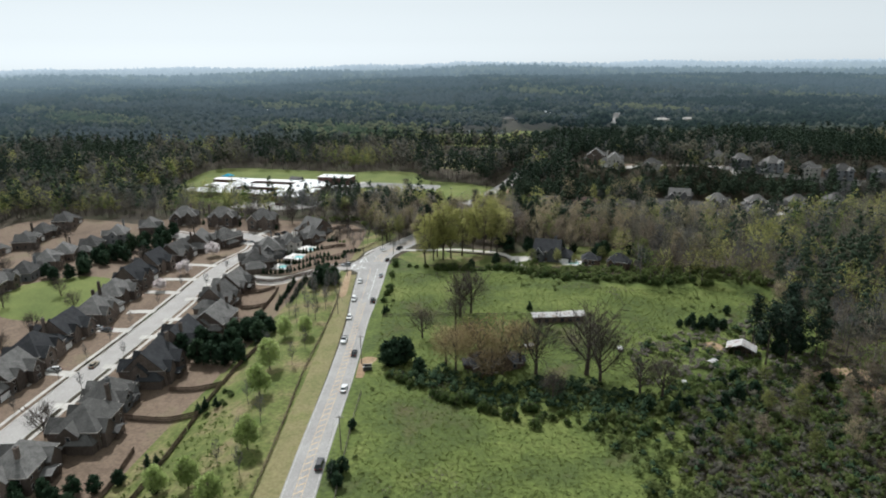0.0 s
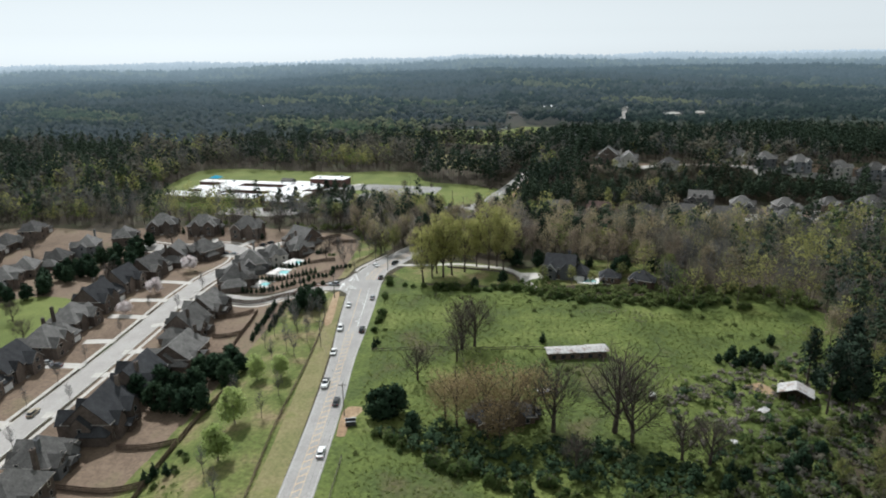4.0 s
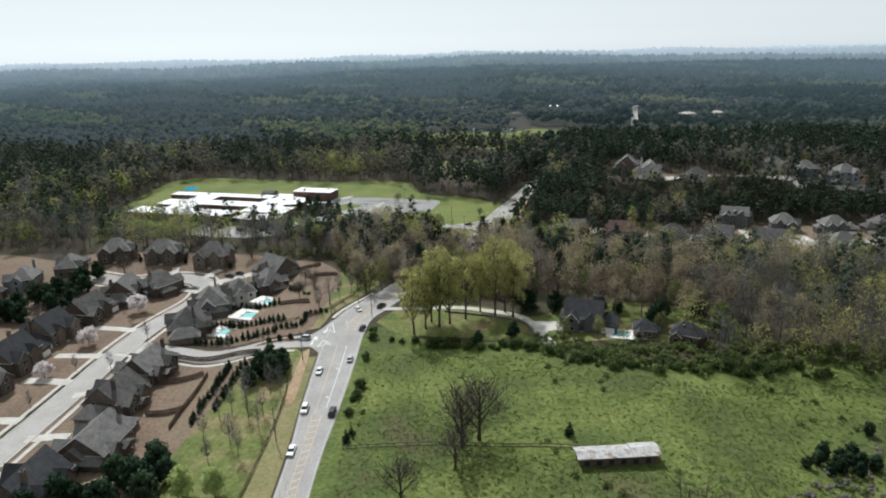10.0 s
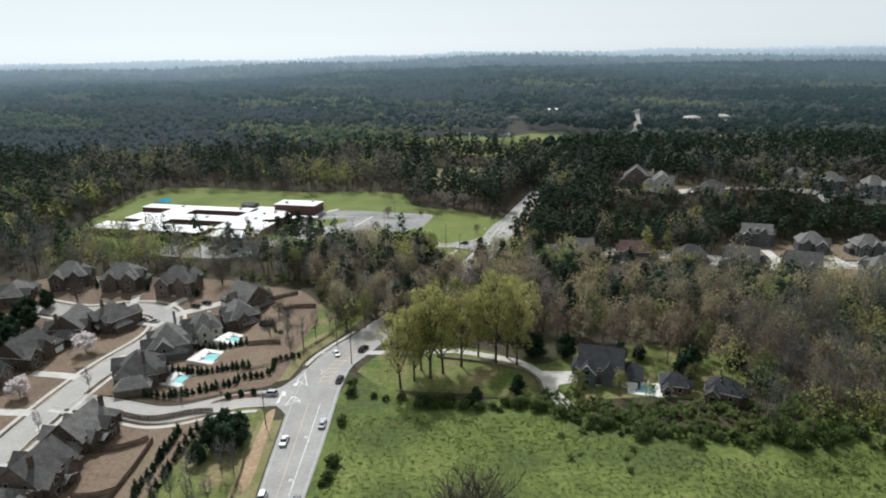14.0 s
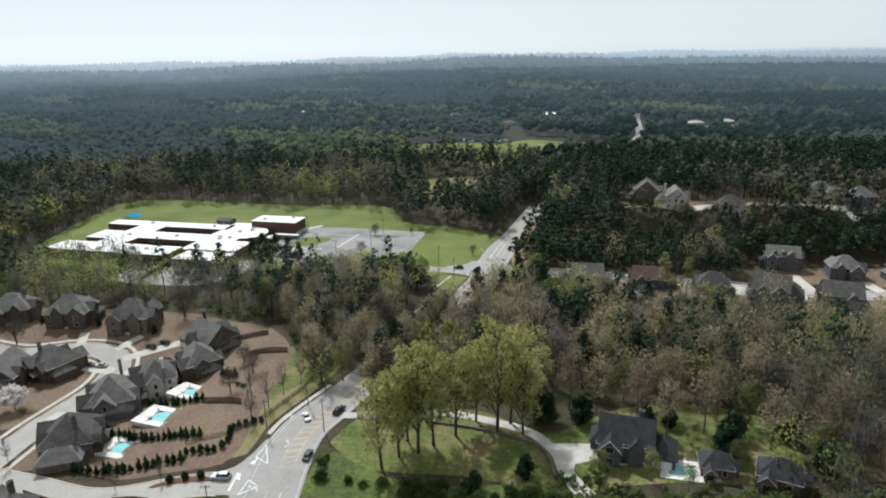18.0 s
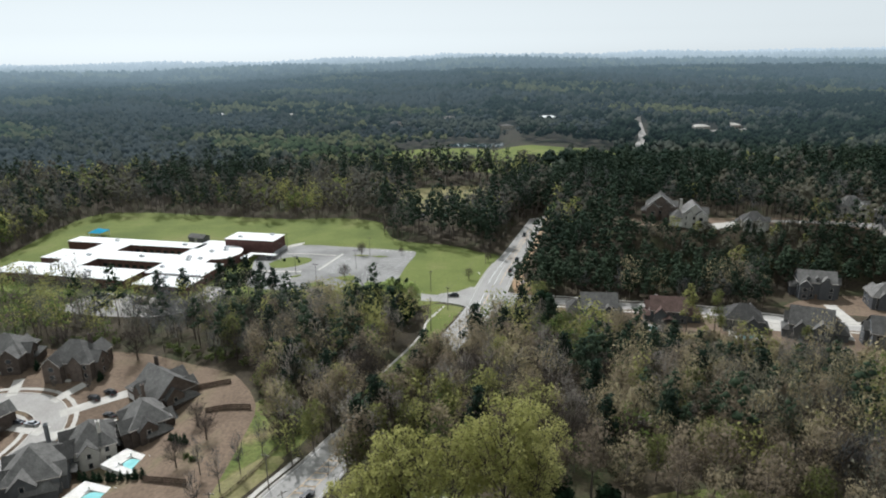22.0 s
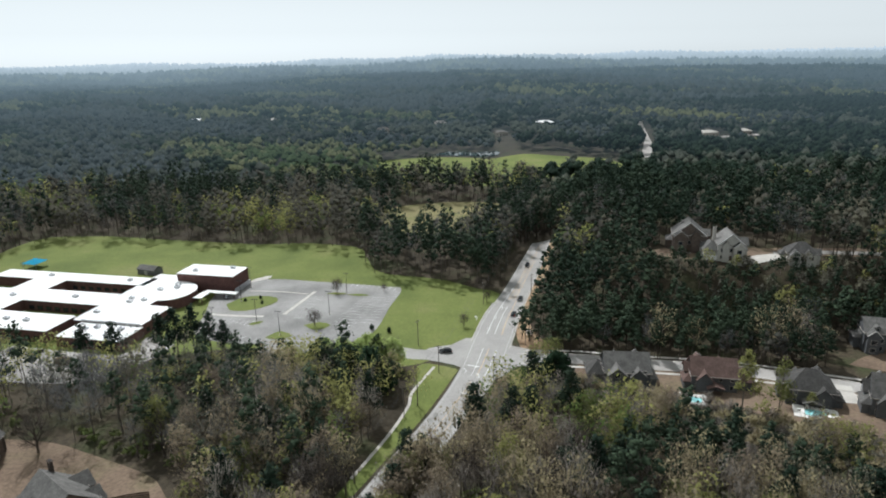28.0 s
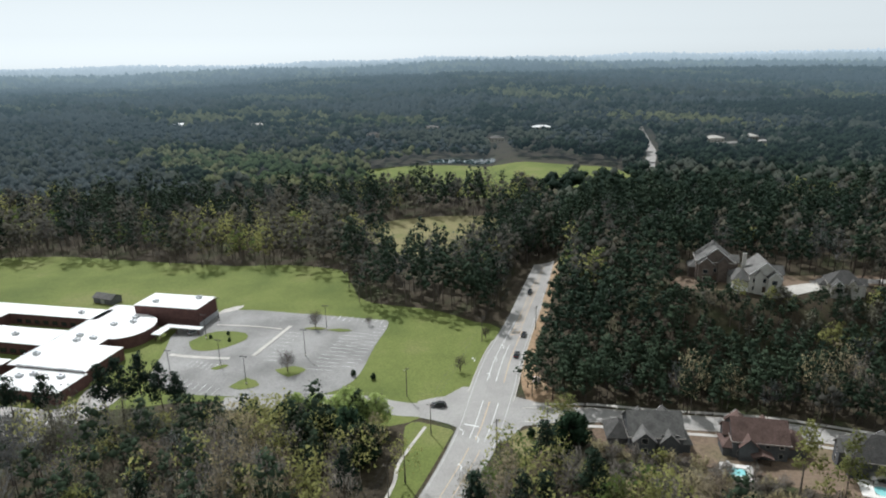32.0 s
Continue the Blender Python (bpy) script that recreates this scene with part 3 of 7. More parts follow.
for x, y, r in ((-30.5, 262, 0), (-30.3, 280, 0), (-37.0, 300, 30), (-35, 331, -30), (-33.0, 318, -20), (38, 493, -20), (42, 505, -20), (46, 515, -20), (34, 505, -20), (26, 459, -20), (30, 455, -20), (24, 442, -20)):
    part("arrow", arrow_mark(x, y, r), "white_line", road, "white turn arrow")
part("stop_line", loft(np.array([(-43.5, 299.0), (-42.9, 299.0)]), np.array([(-43.2, 306), (-42.6, 306)]), 0.2, 1), "white_line", road)
for a_, b_, c_ in (((-40.6, 297.5), (-36.6, 300.5), (-39.4, 303.0)), ((-40.2, 312.5), (-36.4, 309.5), (-38.8, 318.0))):
    for p_, q_ in ((a_, b_), (b_, c_), (c_, a_)):
        d_ = np.array([q_[1] - p_[1], p_[0] - q_[0]]) / math.dist(p_, q_) * 0.14
        part("gore_line", loft(np.array([p_, q_]) - d_, np.array([p_, q_]) + d_, 0.19, 1), "white_line", road, "white painted triangle edge")
part("stop_line", loft(np.array([(26.5, 463.2), (26.7, 463.7)]), np.array([(30.6, 461.4), (30.8, 461.9)]), 0.18, 1), "white_line", road)
sheet("kerb", kerb(offset_line(RL[12 * 7 - 6:12 * 9 + 6], -0.25)), "concrete", "pale concrete kerb on the road's outer bend", "kerb")
sheet("kerb_east", kerb(offset_line(RR[12 * 14 - 2:12 * 16 + 6], 0.25)), "concrete", "pale concrete kerb beside the junction", "kerb")
sheet("kerb_west", kerb(offset_line(RL[12 * 14 - 1:12 * 15 + 6], -0.25)), "concrete", "pale concrete kerb along the school lawn", "kerb")

SIDE1 = [(-37, 302), (-46, 302), (-61, 302.5), (-85, 309), (-105, 316), (-119, 320)]
STREET = [(-131, 80), (-130, 130), (-129, 170), (-127, 203), (-124, 238), (-121.5, 280), (-120, 320), (-117, 345), (-111, 372), (-113, 389), (-122, 398), (-136, 400), (-155, 397), (-178, 404)]
EAST = [(36, 468), (52, 466.5), (74, 464.5), (98, 460), (121, 454), (145, 443), (170, 432), (200, 425), (260, 424), (330, 426)]
HILL = [(165, 519), (190, 518), (235, 508), (290, 497), (340, 492)]
DRIVE = [(20, 473), (9, 473.5), (-8, 480), (-26, 481), (-50, 482)]
SOUTH = 1
for nm, path_, w_, mt_, lb_ in (("side_street", SIDE1, 8.5, "street", "pale side street leading into the subdivision"), ("subdivision_street", STREET, 9.0, "street", "sunlit pale residential street"), ("east_street", EAST, 7.5, "street", "pale hillside residential street"), ("hill_street", HILL, 5.0, "street", "pale street high on the hill"), ("school_drive", DRIVE, 8.0, "asphalt", "asphalt entry drive of the school")):
    sheet(nm, ribbon(path_, w_, 0.13, 3, 3), mt_, lb_, "road")
    c_ = smooth_line(path_, 3)
    if nm in ("subdivision_street", "east_street", "side_street"):
        for sgn in (-1, 1):
            sheet(nm + "_kerb", kerb(offset_line(c_[3:], sgn * (w_ / 2 + 0.2))), "concrete", "light concrete kerb of a residential street", "kerb")
            if nm == "side_street" and sgn == SOUTH:
                continue
            sheet(nm + "_sidewalk", loft(offset_line(c_[4:], sgn * (w_ / 2 + 2.6) - 0.7), offset_line(c_[4:], sgn * (w_ / 2 + 2.6) + 0.7), 0.16, 1), "concrete", "narrow concrete sidewalk", "sidewalk")
sheet("road_sidewalk", loft(offset_line(RL[12 * 7 - 2:12 * 9], -2.6), offset_line(RL[12 * 7 - 2:12 * 9], -1.2), 0.2, 1), "concrete", "concrete sidewalk round the road bend", "sidewalk")
sheet("far_road", ribbon([(195, 770), (218, 832), (245, 900), (262, 960), (288, 1050), (310, 1120)], 9, 0.3, 8), "street", "pale distant road running between woods", "road")
sheet("far_lane", ribbon([(300, 930), (345, 945), (390, 955)], 10, 0.3, 8), "street", "pale distant lot among the woods", "road")

sheet("junction", patch([(13, 468.5), (13, 478), (22, 480.5), (28, 486), (36, 484), (46, 477), (54, 471.5), (54, 462), (44, 461), (37, 453), (30, 456), (22, 464)], 0.15, 3), "asphalt", "wide worn asphalt road junction", "road")
sheet("corner_grass", patch([(13, 466), (22.5, 461), (21.5, 456), (12, 432.5), (-1, 405), (-11, 386), (-12, 391), (-1, 416), (5, 434), (8, 448), (9, 464)], 0.1, 3), "lawn", "mown grass corner beside the junction", "lawn")
sheet("junction_sidewalk", ribbon([(-8, 400), (1, 421), (6, 436), (7, 444), (10, 452), (15, 463)], 1.0, 0.17, 2), "concrete", "pale winding sidewalk by the junction", "sidewalk")
sheet("east_corner_grass", patch([(38, 455), (46, 460), (60, 461), (62, 452), (50, 446), (40, 446)], 0.11, 3), "verge", "dry mown grass at the street corner", "lawn")
sheet("side_junction", patch([(-38.2, 291), (-43, 297.6), (-48, 298.6), (-48, 306), (-44.5, 308.6), (-41.5, 314), (-38, 322)], 0.12, 2), "asphalt", "flared asphalt mouth of the side street", "road")
isle = sheet("street_island", patch([(-47.5, 303.5), (-52, 305.2), (-64, 306), (-64, 304.6), (-52, 303)], 0.26, 2), "mulch", "mulched island in the side street", "traffic island")
part("chevron", ([(p[0], p[1], gz(*p) + 0.19) for p in ((-43.4, 304.0), (-41.6, 303.0), (-42.2, 306.0))], [(0, 1, 2)]), "white_line", isle, "white painted triangle")
part("chevron", ([(p[0], p[1], gz(*p) + 0.19) for p in ((-41.0, 309.5), (-39.6, 309.2), (-39.4, 313.0))], [(0, 1, 2)]), "white_line", isle, "white painted triangle")

# ---- trees ----
rng = np.random.default_rng(7)


def lobes(kind, h, r, g, count):
    """The rounded masses of a crown: centres, radii and how tall each is for its width."""
    s = (np.arange(count) + g.uniform(0.1, 0.9, count)) / count
    th = np.arange(count) * 2.4 + g.uniform(-0.6, 0.6, count)
    if kind == "pine":
        rr, z, R, tall = r * (0.78 - 0.70 * s) * g.uniform(0.55, 1.15, count), h * (0.38 + 0.55 * s), r * g.uniform(0.38, 0.56, count) * (1.08 - 0.35 * s), 0.8
    elif kind == "cone":
        rr, z, R, tall = r * 0.45 * (1 - s), h * (0.10 + 0.80 * s), r * (0.62 * (1 - s) + 0.14), 1.2
    elif kind == "full":
        rr, z, R, tall = r * 0.6 * np.sin(np.pi * (0.2 + 0.75 * s)), h * (0.14 + 0.72 * s), r * g.uniform(0.42, 0.58, count) * (1.1 - 0.45 * s), 1.0
    elif kind == "egg":
        rr, z, R, tall = r * 0.55 * np.sin(np.pi * (0.18 + 0.76 * s)), h * (0.28 + 0.62 * s), r * g.uniform(0.38, 0.5, count) * (1.1 - 0.4 * s), 1.0
    elif kind == "bush":
        rr, z, R, tall = r * 0.6 * np.sqrt(1 - s), h * (0.28 + 0.4 * s), np.minimum(r * g.uniform(0.4, 0.6, count), h * 0.6), 0.9
    elif kind == "round":
        rr, z, R, tall = r * 0.66 * np.sin(np.pi * (0.2 + 0.68 * s)), h * (0.34 + 0.52 * s), r * g.uniform(0.34, 0.5, count), 0.85
    elif kind == "clump":
        rr, z, R, tall = r * 0.5 * g.uniform(0.7, 1.1, count), h * g.uniform(0.48, 0.74, count), r * g.uniform(0.48, 0.68, count), 0.9
    elif kind == "vase":
        rr, z, R, tall = r * 0.74 * np.sin(np.pi * (0.24 + 0.60 * s)) * g.uniform(0.75, 1.1, count), h * (0.30 + 0.63 * s), r * g.uniform(0.22, 0.34, count), 0.85
    else:
        rr, z, R, tall = r * 0.62 * np.sin(np.pi * (0.2 + 0.70 * s)) * g.uniform(0.8, 1.15, count), h * (0.36 + 0.54 * s), r * g.uniform(0.34, 0.52, count), 1.05
    return np.column_stack([rr * np.cos(th), rr * np.sin(th), z]), R, tall


def unit(v):
    return v / (np.linalg.norm(v, axis=-1, keepdims=True) + 1e-9)


OCTA_V = np.array([(1, 0, 0), (0, 1, 0), (-1, 0, 0), (0, -1, 0), (0, 0, 1), (0, 0, -1)], float)
OCTA_F = np.array([(0, 1, 4), (1, 2, 4), (2, 3, 4), (3, 0, 4), (1, 0, 5), (2, 1, 5), (3, 2, 5), (0, 3, 5)])


def crown(kind, h, r, n, size, seed, fan=0, core=0.72, up=0.35, count=9, twig=2.2, thick=0.075):
    """A crown of leaf sprays round its masses, fine twigs that fan out from the fork, and a dense heart: loose triangles, normals, tone."""
    g = np.random.default_rng(seed)
    c, R, tall = lobes(kind, h, r, g, count)
    sky_ = np.array([0, 0, 1.0])
    tone = g.normal(0, 0.07, count)
    vs, ns, ts = [], [], []
    if core:
        turn = g.uniform(0, 6.3, count)
        o = OCTA_V[None] * g.uniform(0.75, 1.1, (count, 6, 1))
        o = np.stack([o[..., 0] * np.cos(turn)[:, None] - o[..., 1] * np.sin(turn)[:, None], o[..., 0] * np.sin(turn)[:, None] + o[..., 1] * np.cos(turn)[:, None], o[..., 2]], -1)
        p = c[:, None] + o * R[:, None, None] * core * np.array([1, 1, tall])
        vs.append(p[:, OCTA_F].reshape(-1, 3))
        ns.append(unit(unit(o) * (1 - up) + sky_ * up)[:, OCTA_F].reshape(-1, 3))
        # The heart is toned darker, as shade deep in the crown.
        ts.append(np.repeat(tone - 0.08, 24))
    if n:
        k = g.choice(count, n, p=R ** 2 / (R ** 2).sum())
        u = unit(g.normal(0, 1, (n, 3)) + np.array([0, 0, 0.3]))
        p = c[k] + u * (R[k] * g.uniform(0.3, 1.15, n) ** 0.6)[:, None] * np.array([1, 1, tall])
        p[:, 2] = np.maximum(p[:, 2], 0.1)
        out = unit(0.8 * u + 0.35 * unit(p - np.array([0, 0, h * 0.5])))
        flat = unit(out * 0.55 + g.normal(0, 0.5, (n, 3)))
        a = unit(np.cross(flat, g.normal(0, 1, (n, 3))))
        b = np.cross(flat, a)
        s = size * g.uniform(0.55, 1.4, (n, 1))
        face = unit(out * (1 - up) + sky_ * up + g.normal(0, 0.22, (n, 3)))
        b *= np.sign((flat * face).sum(1) + 1e-9)[:, None]
        vs.append(np.stack([p + a * s * 1.15, p - a * s * 0.6 + b * s, p - a * s * 0.5 - b * s * 0.9], 1).reshape(-1, 3))
        ns.append(np.repeat(face, 3, 0))
        ts.append(np.repeat(tone[k] + g.normal(0, 0.05, n), 3))
    if fan:
        k = g.integers(0, count, fan)
        tip = c[k] + unit(g.normal(0, 1, (fan, 3))) * (R[k] * g.uniform(0.2, 1.15, fan))[:, None] * np.array([1, 1, tall])
        fork = np.array([0, 0, 0.3 * h]) + c[k] * np.array([0.25, 0.25, 0.15])
        d = unit(unit(tip - fork) + g.normal(0, 0.28, (fan, 3)) + np.array([0, 0, 0.15]))
        side = unit(np.cross(d, g.normal(0, 1, (fan, 3))))
        L = twig * g.uniform(0.6, 1.5, (fan, 1))
        w = thick * g.uniform(0.7, 1.4, (fan, 1))
        vs.append(np.stack([tip - d * L * 0.6 - side * w, tip - d * L * 0.6 + side * w, tip + d * L * 0.4], 1).reshape(-1, 3))
        ns.append(np.repeat(unit(unit(tip - np.array([0, 0, h * 0.5])) * (1 - up) + sky_ * up), 3, 0))
        ts.append(np.repeat(tone[k], 3))
    return np.vstack(vs), np.vstack(ns), np.concatenate(ts)


def limbs(h, r, seed, count=9, base=0.3, trunk=0.25, spread=1.0, twigs=4, lean=0.0, sides=6, rise=1.15):
    """A tapered trunk that forks into limbs and finer branches."""
    g = random.Random(seed)
    pieces = []
    top = Vector((lean * h * 0.3, g.uniform(-0.04, 0.04) * h, h * 0.9))
    mid = Vector((lean * h * 0.1 + g.uniform(-0.03, 0.03) * h, 0, h * 0.45))
    pieces.append(tube([(0, 0, -0.3), mid * 0.5, mid, top], [trunk * 1.25, trunk * 0.9, trunk * 0.6, trunk * 0.12], sides))
    for i in range(count):
        t = base + (0.85 - base) * (i + g.random() * 0.6) / count
        p = mid * (t / 0.45) if t < 0.45 else mid + (top - mid) * ((t - 0.45) / 0.55)
        p = Vector((p.x, p.y, h * t))
        th = i * 2.4 + g.uniform(-0.5, 0.5)
        ln = r * spread * (1.15 - 0.75 * (t - base) / (1 - base)) * g.uniform(0.75, 1.1)
        d = Vector((math.cos(th), math.sin(th), 0))
        q1 = p + d * ln * 0.5 + Vector((0, 0, ln * 0.42 * rise))
        q2 = p + d * ln * 0.95 + Vector((0, 0, min(ln * g.uniform(0.7, 1.3) * rise, h * 0.97 - p.z)))
        rr = trunk * 0.5 * (1.1 - t)
        pieces.append(tube([p, q1, q2], [rr + 0.03, rr * 0.6 + 0.02, 0.015], 4))
        for k in range(twigs):
            f = g.uniform(0.3, 0.95)
            s = p + (q2 - p) * f
            e = s + Vector((g.uniform(-1, 1), g.uniform(-1, 1), g.uniform(0.1, 1.2))).normalized() * ln * g.uniform(0.25, 0.5)
            pieces.append(tube([s, e], [rr * 0.35 + 0.02, 0.012], 3))
    return fuse(*pieces)


def tree_kind(name, label, kind, leaf, h, r, n, size, seed, bark="bark", count=9, base=0.3, trunk=None, twigs=3, spread=0.9, twiggy=0, rise=1.15, masses=11, core=0.62, up=0.35):
    """One tree with trunk and crown, kept aside as a pattern for copies."""
    t = new(name)
    t.empty_display_size = 0.5
    tagged(t, label, "tree")
    part("trunk", limbs(h, r, seed, count, base, trunk or 0.018 * h, spread, twigs, 0.0, 6, rise), bark, t)
    v, nv, tone = crown(kind, h, r, n, size, seed, twiggy, core if n else 0, up, masses, 1.9, 0.035)
    c = new("crown", raw_mesh("crown", v, np.arange(len(v)).reshape(-1, 3), "leaf_" + leaf, tone, nv))
    c.parent = t
    return t


PAT = {}
PAT["pear"] = [tree_kind("lawn_tree", "round bright green young tree on a grassy slope", "egg", "lime", 7.8, 3.1, 1900, 0.23, s, count=7, base=0.25, masses=16, core=0, up=0.5) for s in (11, 12)]
PAT["yellow"] = [tree_kind("tall_tree", "tall spreading tree with fresh yellow-green leaves", "vase", "fresh", 27, 7.2, 3000, 0.25, s, "dark_bark", count=16, base=0.14, trunk=0.36, twigs=6, spread=0.9, rise=2.2, twiggy=500, masses=30, core=0, up=0.45) for s in (21, 22, 23)]
PAT["budding"] = [tree_kind("budding_tree", "broad tree with sparse rusty-brown spring buds", "round", "rust", 15, 6.2, 1300, 0.17, s, "dark_bark", count=12, base=0.2, trunk=0.26, twigs=5, twiggy=700, rise=1.7, masses=16, core=0, up=0.5) for s in (31, 32)]
PAT["bare"] = [tree_kind("bare_tree", "leafless grey tree with spreading branches", "round", "twig", 14, 6.5, 0, 0.2, s, "dark_bark", count=13, base=0.16, trunk=0.38, twigs=10, twiggy=1100, spread=1.0, rise=1.6, masses=18) for s in (41, 42, 43)]
PAT["young"] = [tree_kind("young_tree", "slender young street tree with bare twigs", "tall", "bare", 8.5, 1.7, 0, 0.2, s, count=9, base=0.25, trunk=0.09, twigs=3, twiggy=90) for s in (51, 52)]
PAT["dark"] = [tree_kind("evergreen_tree", "dense dark evergreen tree with a ragged outline", "full", "dark", 9, 3.3, 1300, 0.33, s, "dark_bark", count=6, base=0.1, twigs=1, masses=14, core=0.8, up=0.2) for s in (61, 62)]
PAT["cedar"] = [tree_kind("conical_evergreen", "small conical dark evergreen in a planted row", "cone", "dark", 4.2, 1.25, 300, 0.2, s, "dark_bark", count=4, base=0.2, twigs=0, masses=7, core=0.75, up=0.2) for s in (71, 72)]
PAT["pine"] = [tree_kind("pine_tree", "tall pine with a dark ragged crown", "pine", "pine", 20, 4.2, 900, 0.36, s, "dark_bark", count=10, base=0.42, trunk=0.24, twigs=1, masses=13, core=0.5, up=0.25) for s in (81, 82, 83)]
PAT["blossom"] = [tree_kind("blossom_tree", "small tree covered in pale pink blossom", "round", "pink", 5.5, 3.0, 1000, 0.22, s, count=8, base=0.25, masses=12, up=0.5) for s in (91,)]
PAT["mid"] = [tree_kind("woodland_tree", "woodland tree with thin brown spring crown", "tall", "bud_lit", 17, 4.8, 620, 0.22, s, count=9, base=0.3, trunk=0.2, twigs=2, twiggy=420, masses=12, core=0.3, up=0.6) for s in (101, 102, 103)]
PAT["lime"] = [tree_kind("woodland_tree", "woodland tree in light yellow-green leaf", "tall", "spring", 15, 4.4, 900, 0.27, s, count=10, base=0.3, trunk=0.2, twiggy=120, masses=13, core=0, up=0.45) for s in (111, 112)]
PAT["lanky"] = [tree_kind("lanky_tree", "tall bare-stemmed pine with a light yellow-green top", "pine", "spring", 18, 3.8, 560, 0.27, s, count=9, base=0.55, trunk=0.2, twigs=2, masses=9, core=0.3) for s in (131, 132)]
PAT["shrub"] = [tree_kind("shrub", "rounded green shrub at the field's edge", "bush", "shrub", 2.6, 1.9, 360, 0.22, s, count=5, base=0.1, trunk=0.05, masses=7) for s in (121, 122)]
for b_ in PAT["shrub"]:
    b_["category"] = "shrub"
_used = {}


def plant(kind, x, y, s=1.0, rot=None, group="", label=""):
    """Set a tree of a kind; the first of each pattern is the pattern itself."""
    i = random.randrange(len(PAT[kind]))
    r = random.uniform(0, 360) if rot is None else rot
    p = PAT[kind][i]
    if (kind, i) not in _used:
        _used[(kind, i)] = 1
        p.matrix_basis = at(x, y, None, r, s)
        t = p
    else:
        t = copy_thing(p, at(x, y, None, r, 1.0))
        t.scale = (s, s, s)
    if group:
        t["group"] = group
    if label:
        t["label"] = label
    return t


# ---- woodland fabric ----
CLEAR = [
    [(-6, 398), (16, 458), (18, 464), (9, 462), (4, 440), (-10, 402)],
    [(-300, 60), (-20, 60), (-20, 330), (-30, 352), (-36, 354), (-40, 376), (-50, 398), (-58, 409), (-82, 425), (-104, 434), (-190, 440), (-300, 444)],
    [(-30, 60), (-30, 300), (0, 302), (34, 292), (54, 278), (82, 270), (124, 276), (140, 262), (146, 218), (136, 196), (130, 120), (120, 60)],
    [(-22, 300), (-20, 340), (0, 346), (34, 340), (60, 336), (96, 330), (96, 294), (34, 290)],
    [(-236, 522), (-232, 645), (-196, 660), (-137, 644), (-71, 626), (-29, 612), (-20, 592), (-12, 564), (37, 543), (50, 530), (36, 486), (24, 458), (4, 440), (2, 462), (-30, 470), (-60, 472), (-112, 474), (-140, 485), (-190, 498)],
    [(36, 478), (50, 472), (100, 465), (150, 451), (162, 474), (250, 470), (340, 462), (340, 400), (240, 399), (182, 392), (152, 398), (118, 419), (92, 436), (62, 447), (36, 450)],
    [(110, 518), (126, 509), (150, 505), (174, 508), (182, 515), (172, 524), (150, 534), (118, 540)],
    [(-34, 885), (20, 915), (80, 912), (150, 880), (190, 840), (182, 748), (75, 756), (-14, 798)],
    [(-28, 696), (20, 716), (68, 712), (78, 684), (50, 622), (6, 608)],
    [(190, 770), (213, 834), (240, 902), (258, 962), (283, 1052), (296, 1048), (272, 956), (252, 896), (226, 828), (203, 766)],
]


LOW = [
    [(36, 440), (62, 447), (92, 436), (118, 419), (152, 398), (182, 392), (240, 399), (240, 380), (190, 366), (140, 374), (100, 400), (58, 426)],
    [(104, 520), (124, 510), (150, 505), (192, 509), (192, 486), (104, 488)],
    [(-112, 474), (-60, 472), (-30, 470), (2, 462), (2, 448), (-30, 456), (-60, 458), (-112, 460)],
    [(40, 391), (58, 400), (90, 409), (106, 393), (119, 372), (113, 350), (100, 371), (84, 385), (55, 384)],
    [(-60, 905), (20, 925), (90, 920), (190, 880), (232, 960), (150, 1050), (20, 1070), (-80, 1010)],
]


FAR_BUILDINGS = ((177, 1092, 22), (45, 1181, 16), (-210, 1276, 17), (-330, 1288, 19), (-30, 1120, 14), (330, 955, 20), (372, 962, 17), (110, 1010, 14))


HILL_HOUSES = ((230, 526), (243, 511), (266, 506), (293, 500), (318, 498), (345, 496))


def free(x, y, low=None):
    ok = np.ones(len(x), bool)
    if low is None:
        for c in LOW:
            ok &= ~inside(c, x, y)
    else:
        ok &= inside(LOW[low], x, y)
    for c in CLEAR:
        ok &= ~inside(c, x, y)
    for bx, by, bw in FAR_BUILDINGS:
        ok &= ~((np.abs(x - bx * (y / by)) < 0.75 * bw) & (y < by + 12) & (y > by - 95))
    for bx, by in HILL_HOUSES:
        ok &= ~((np.abs(x - bx) < 9) & (y > by - 17) & (y < by + 9))
    mid = 0.5 * (RL + RR)
    for m in mid[::4]:
        if 330 < m[1] < 600:
            ok &= np.hypot(x - m[0], y - m[1]) > (5.5 if m[1] < 396 else 11.0 if m[1] < 505 else 13.0)
    return ok


def scatter(x0, x1, y0, y1, gap, jitter=0.42, seed=0, reach=0.78, low=None):
    g = np.random.default_rng(seed)
    xs, ys = np.meshgrid(np.arange(x0, x1, gap), np.arange(y0, y1, gap))
    x = xs.ravel() + g.uniform(-jitter, jitter, xs.size) * gap
    y = ys.ravel() + g.uniform(-jitter, jitter, xs.size) * gap
    k = (np.abs(x) < reach * y + 30) & free(x, y, low)
    return x[k], y[k]


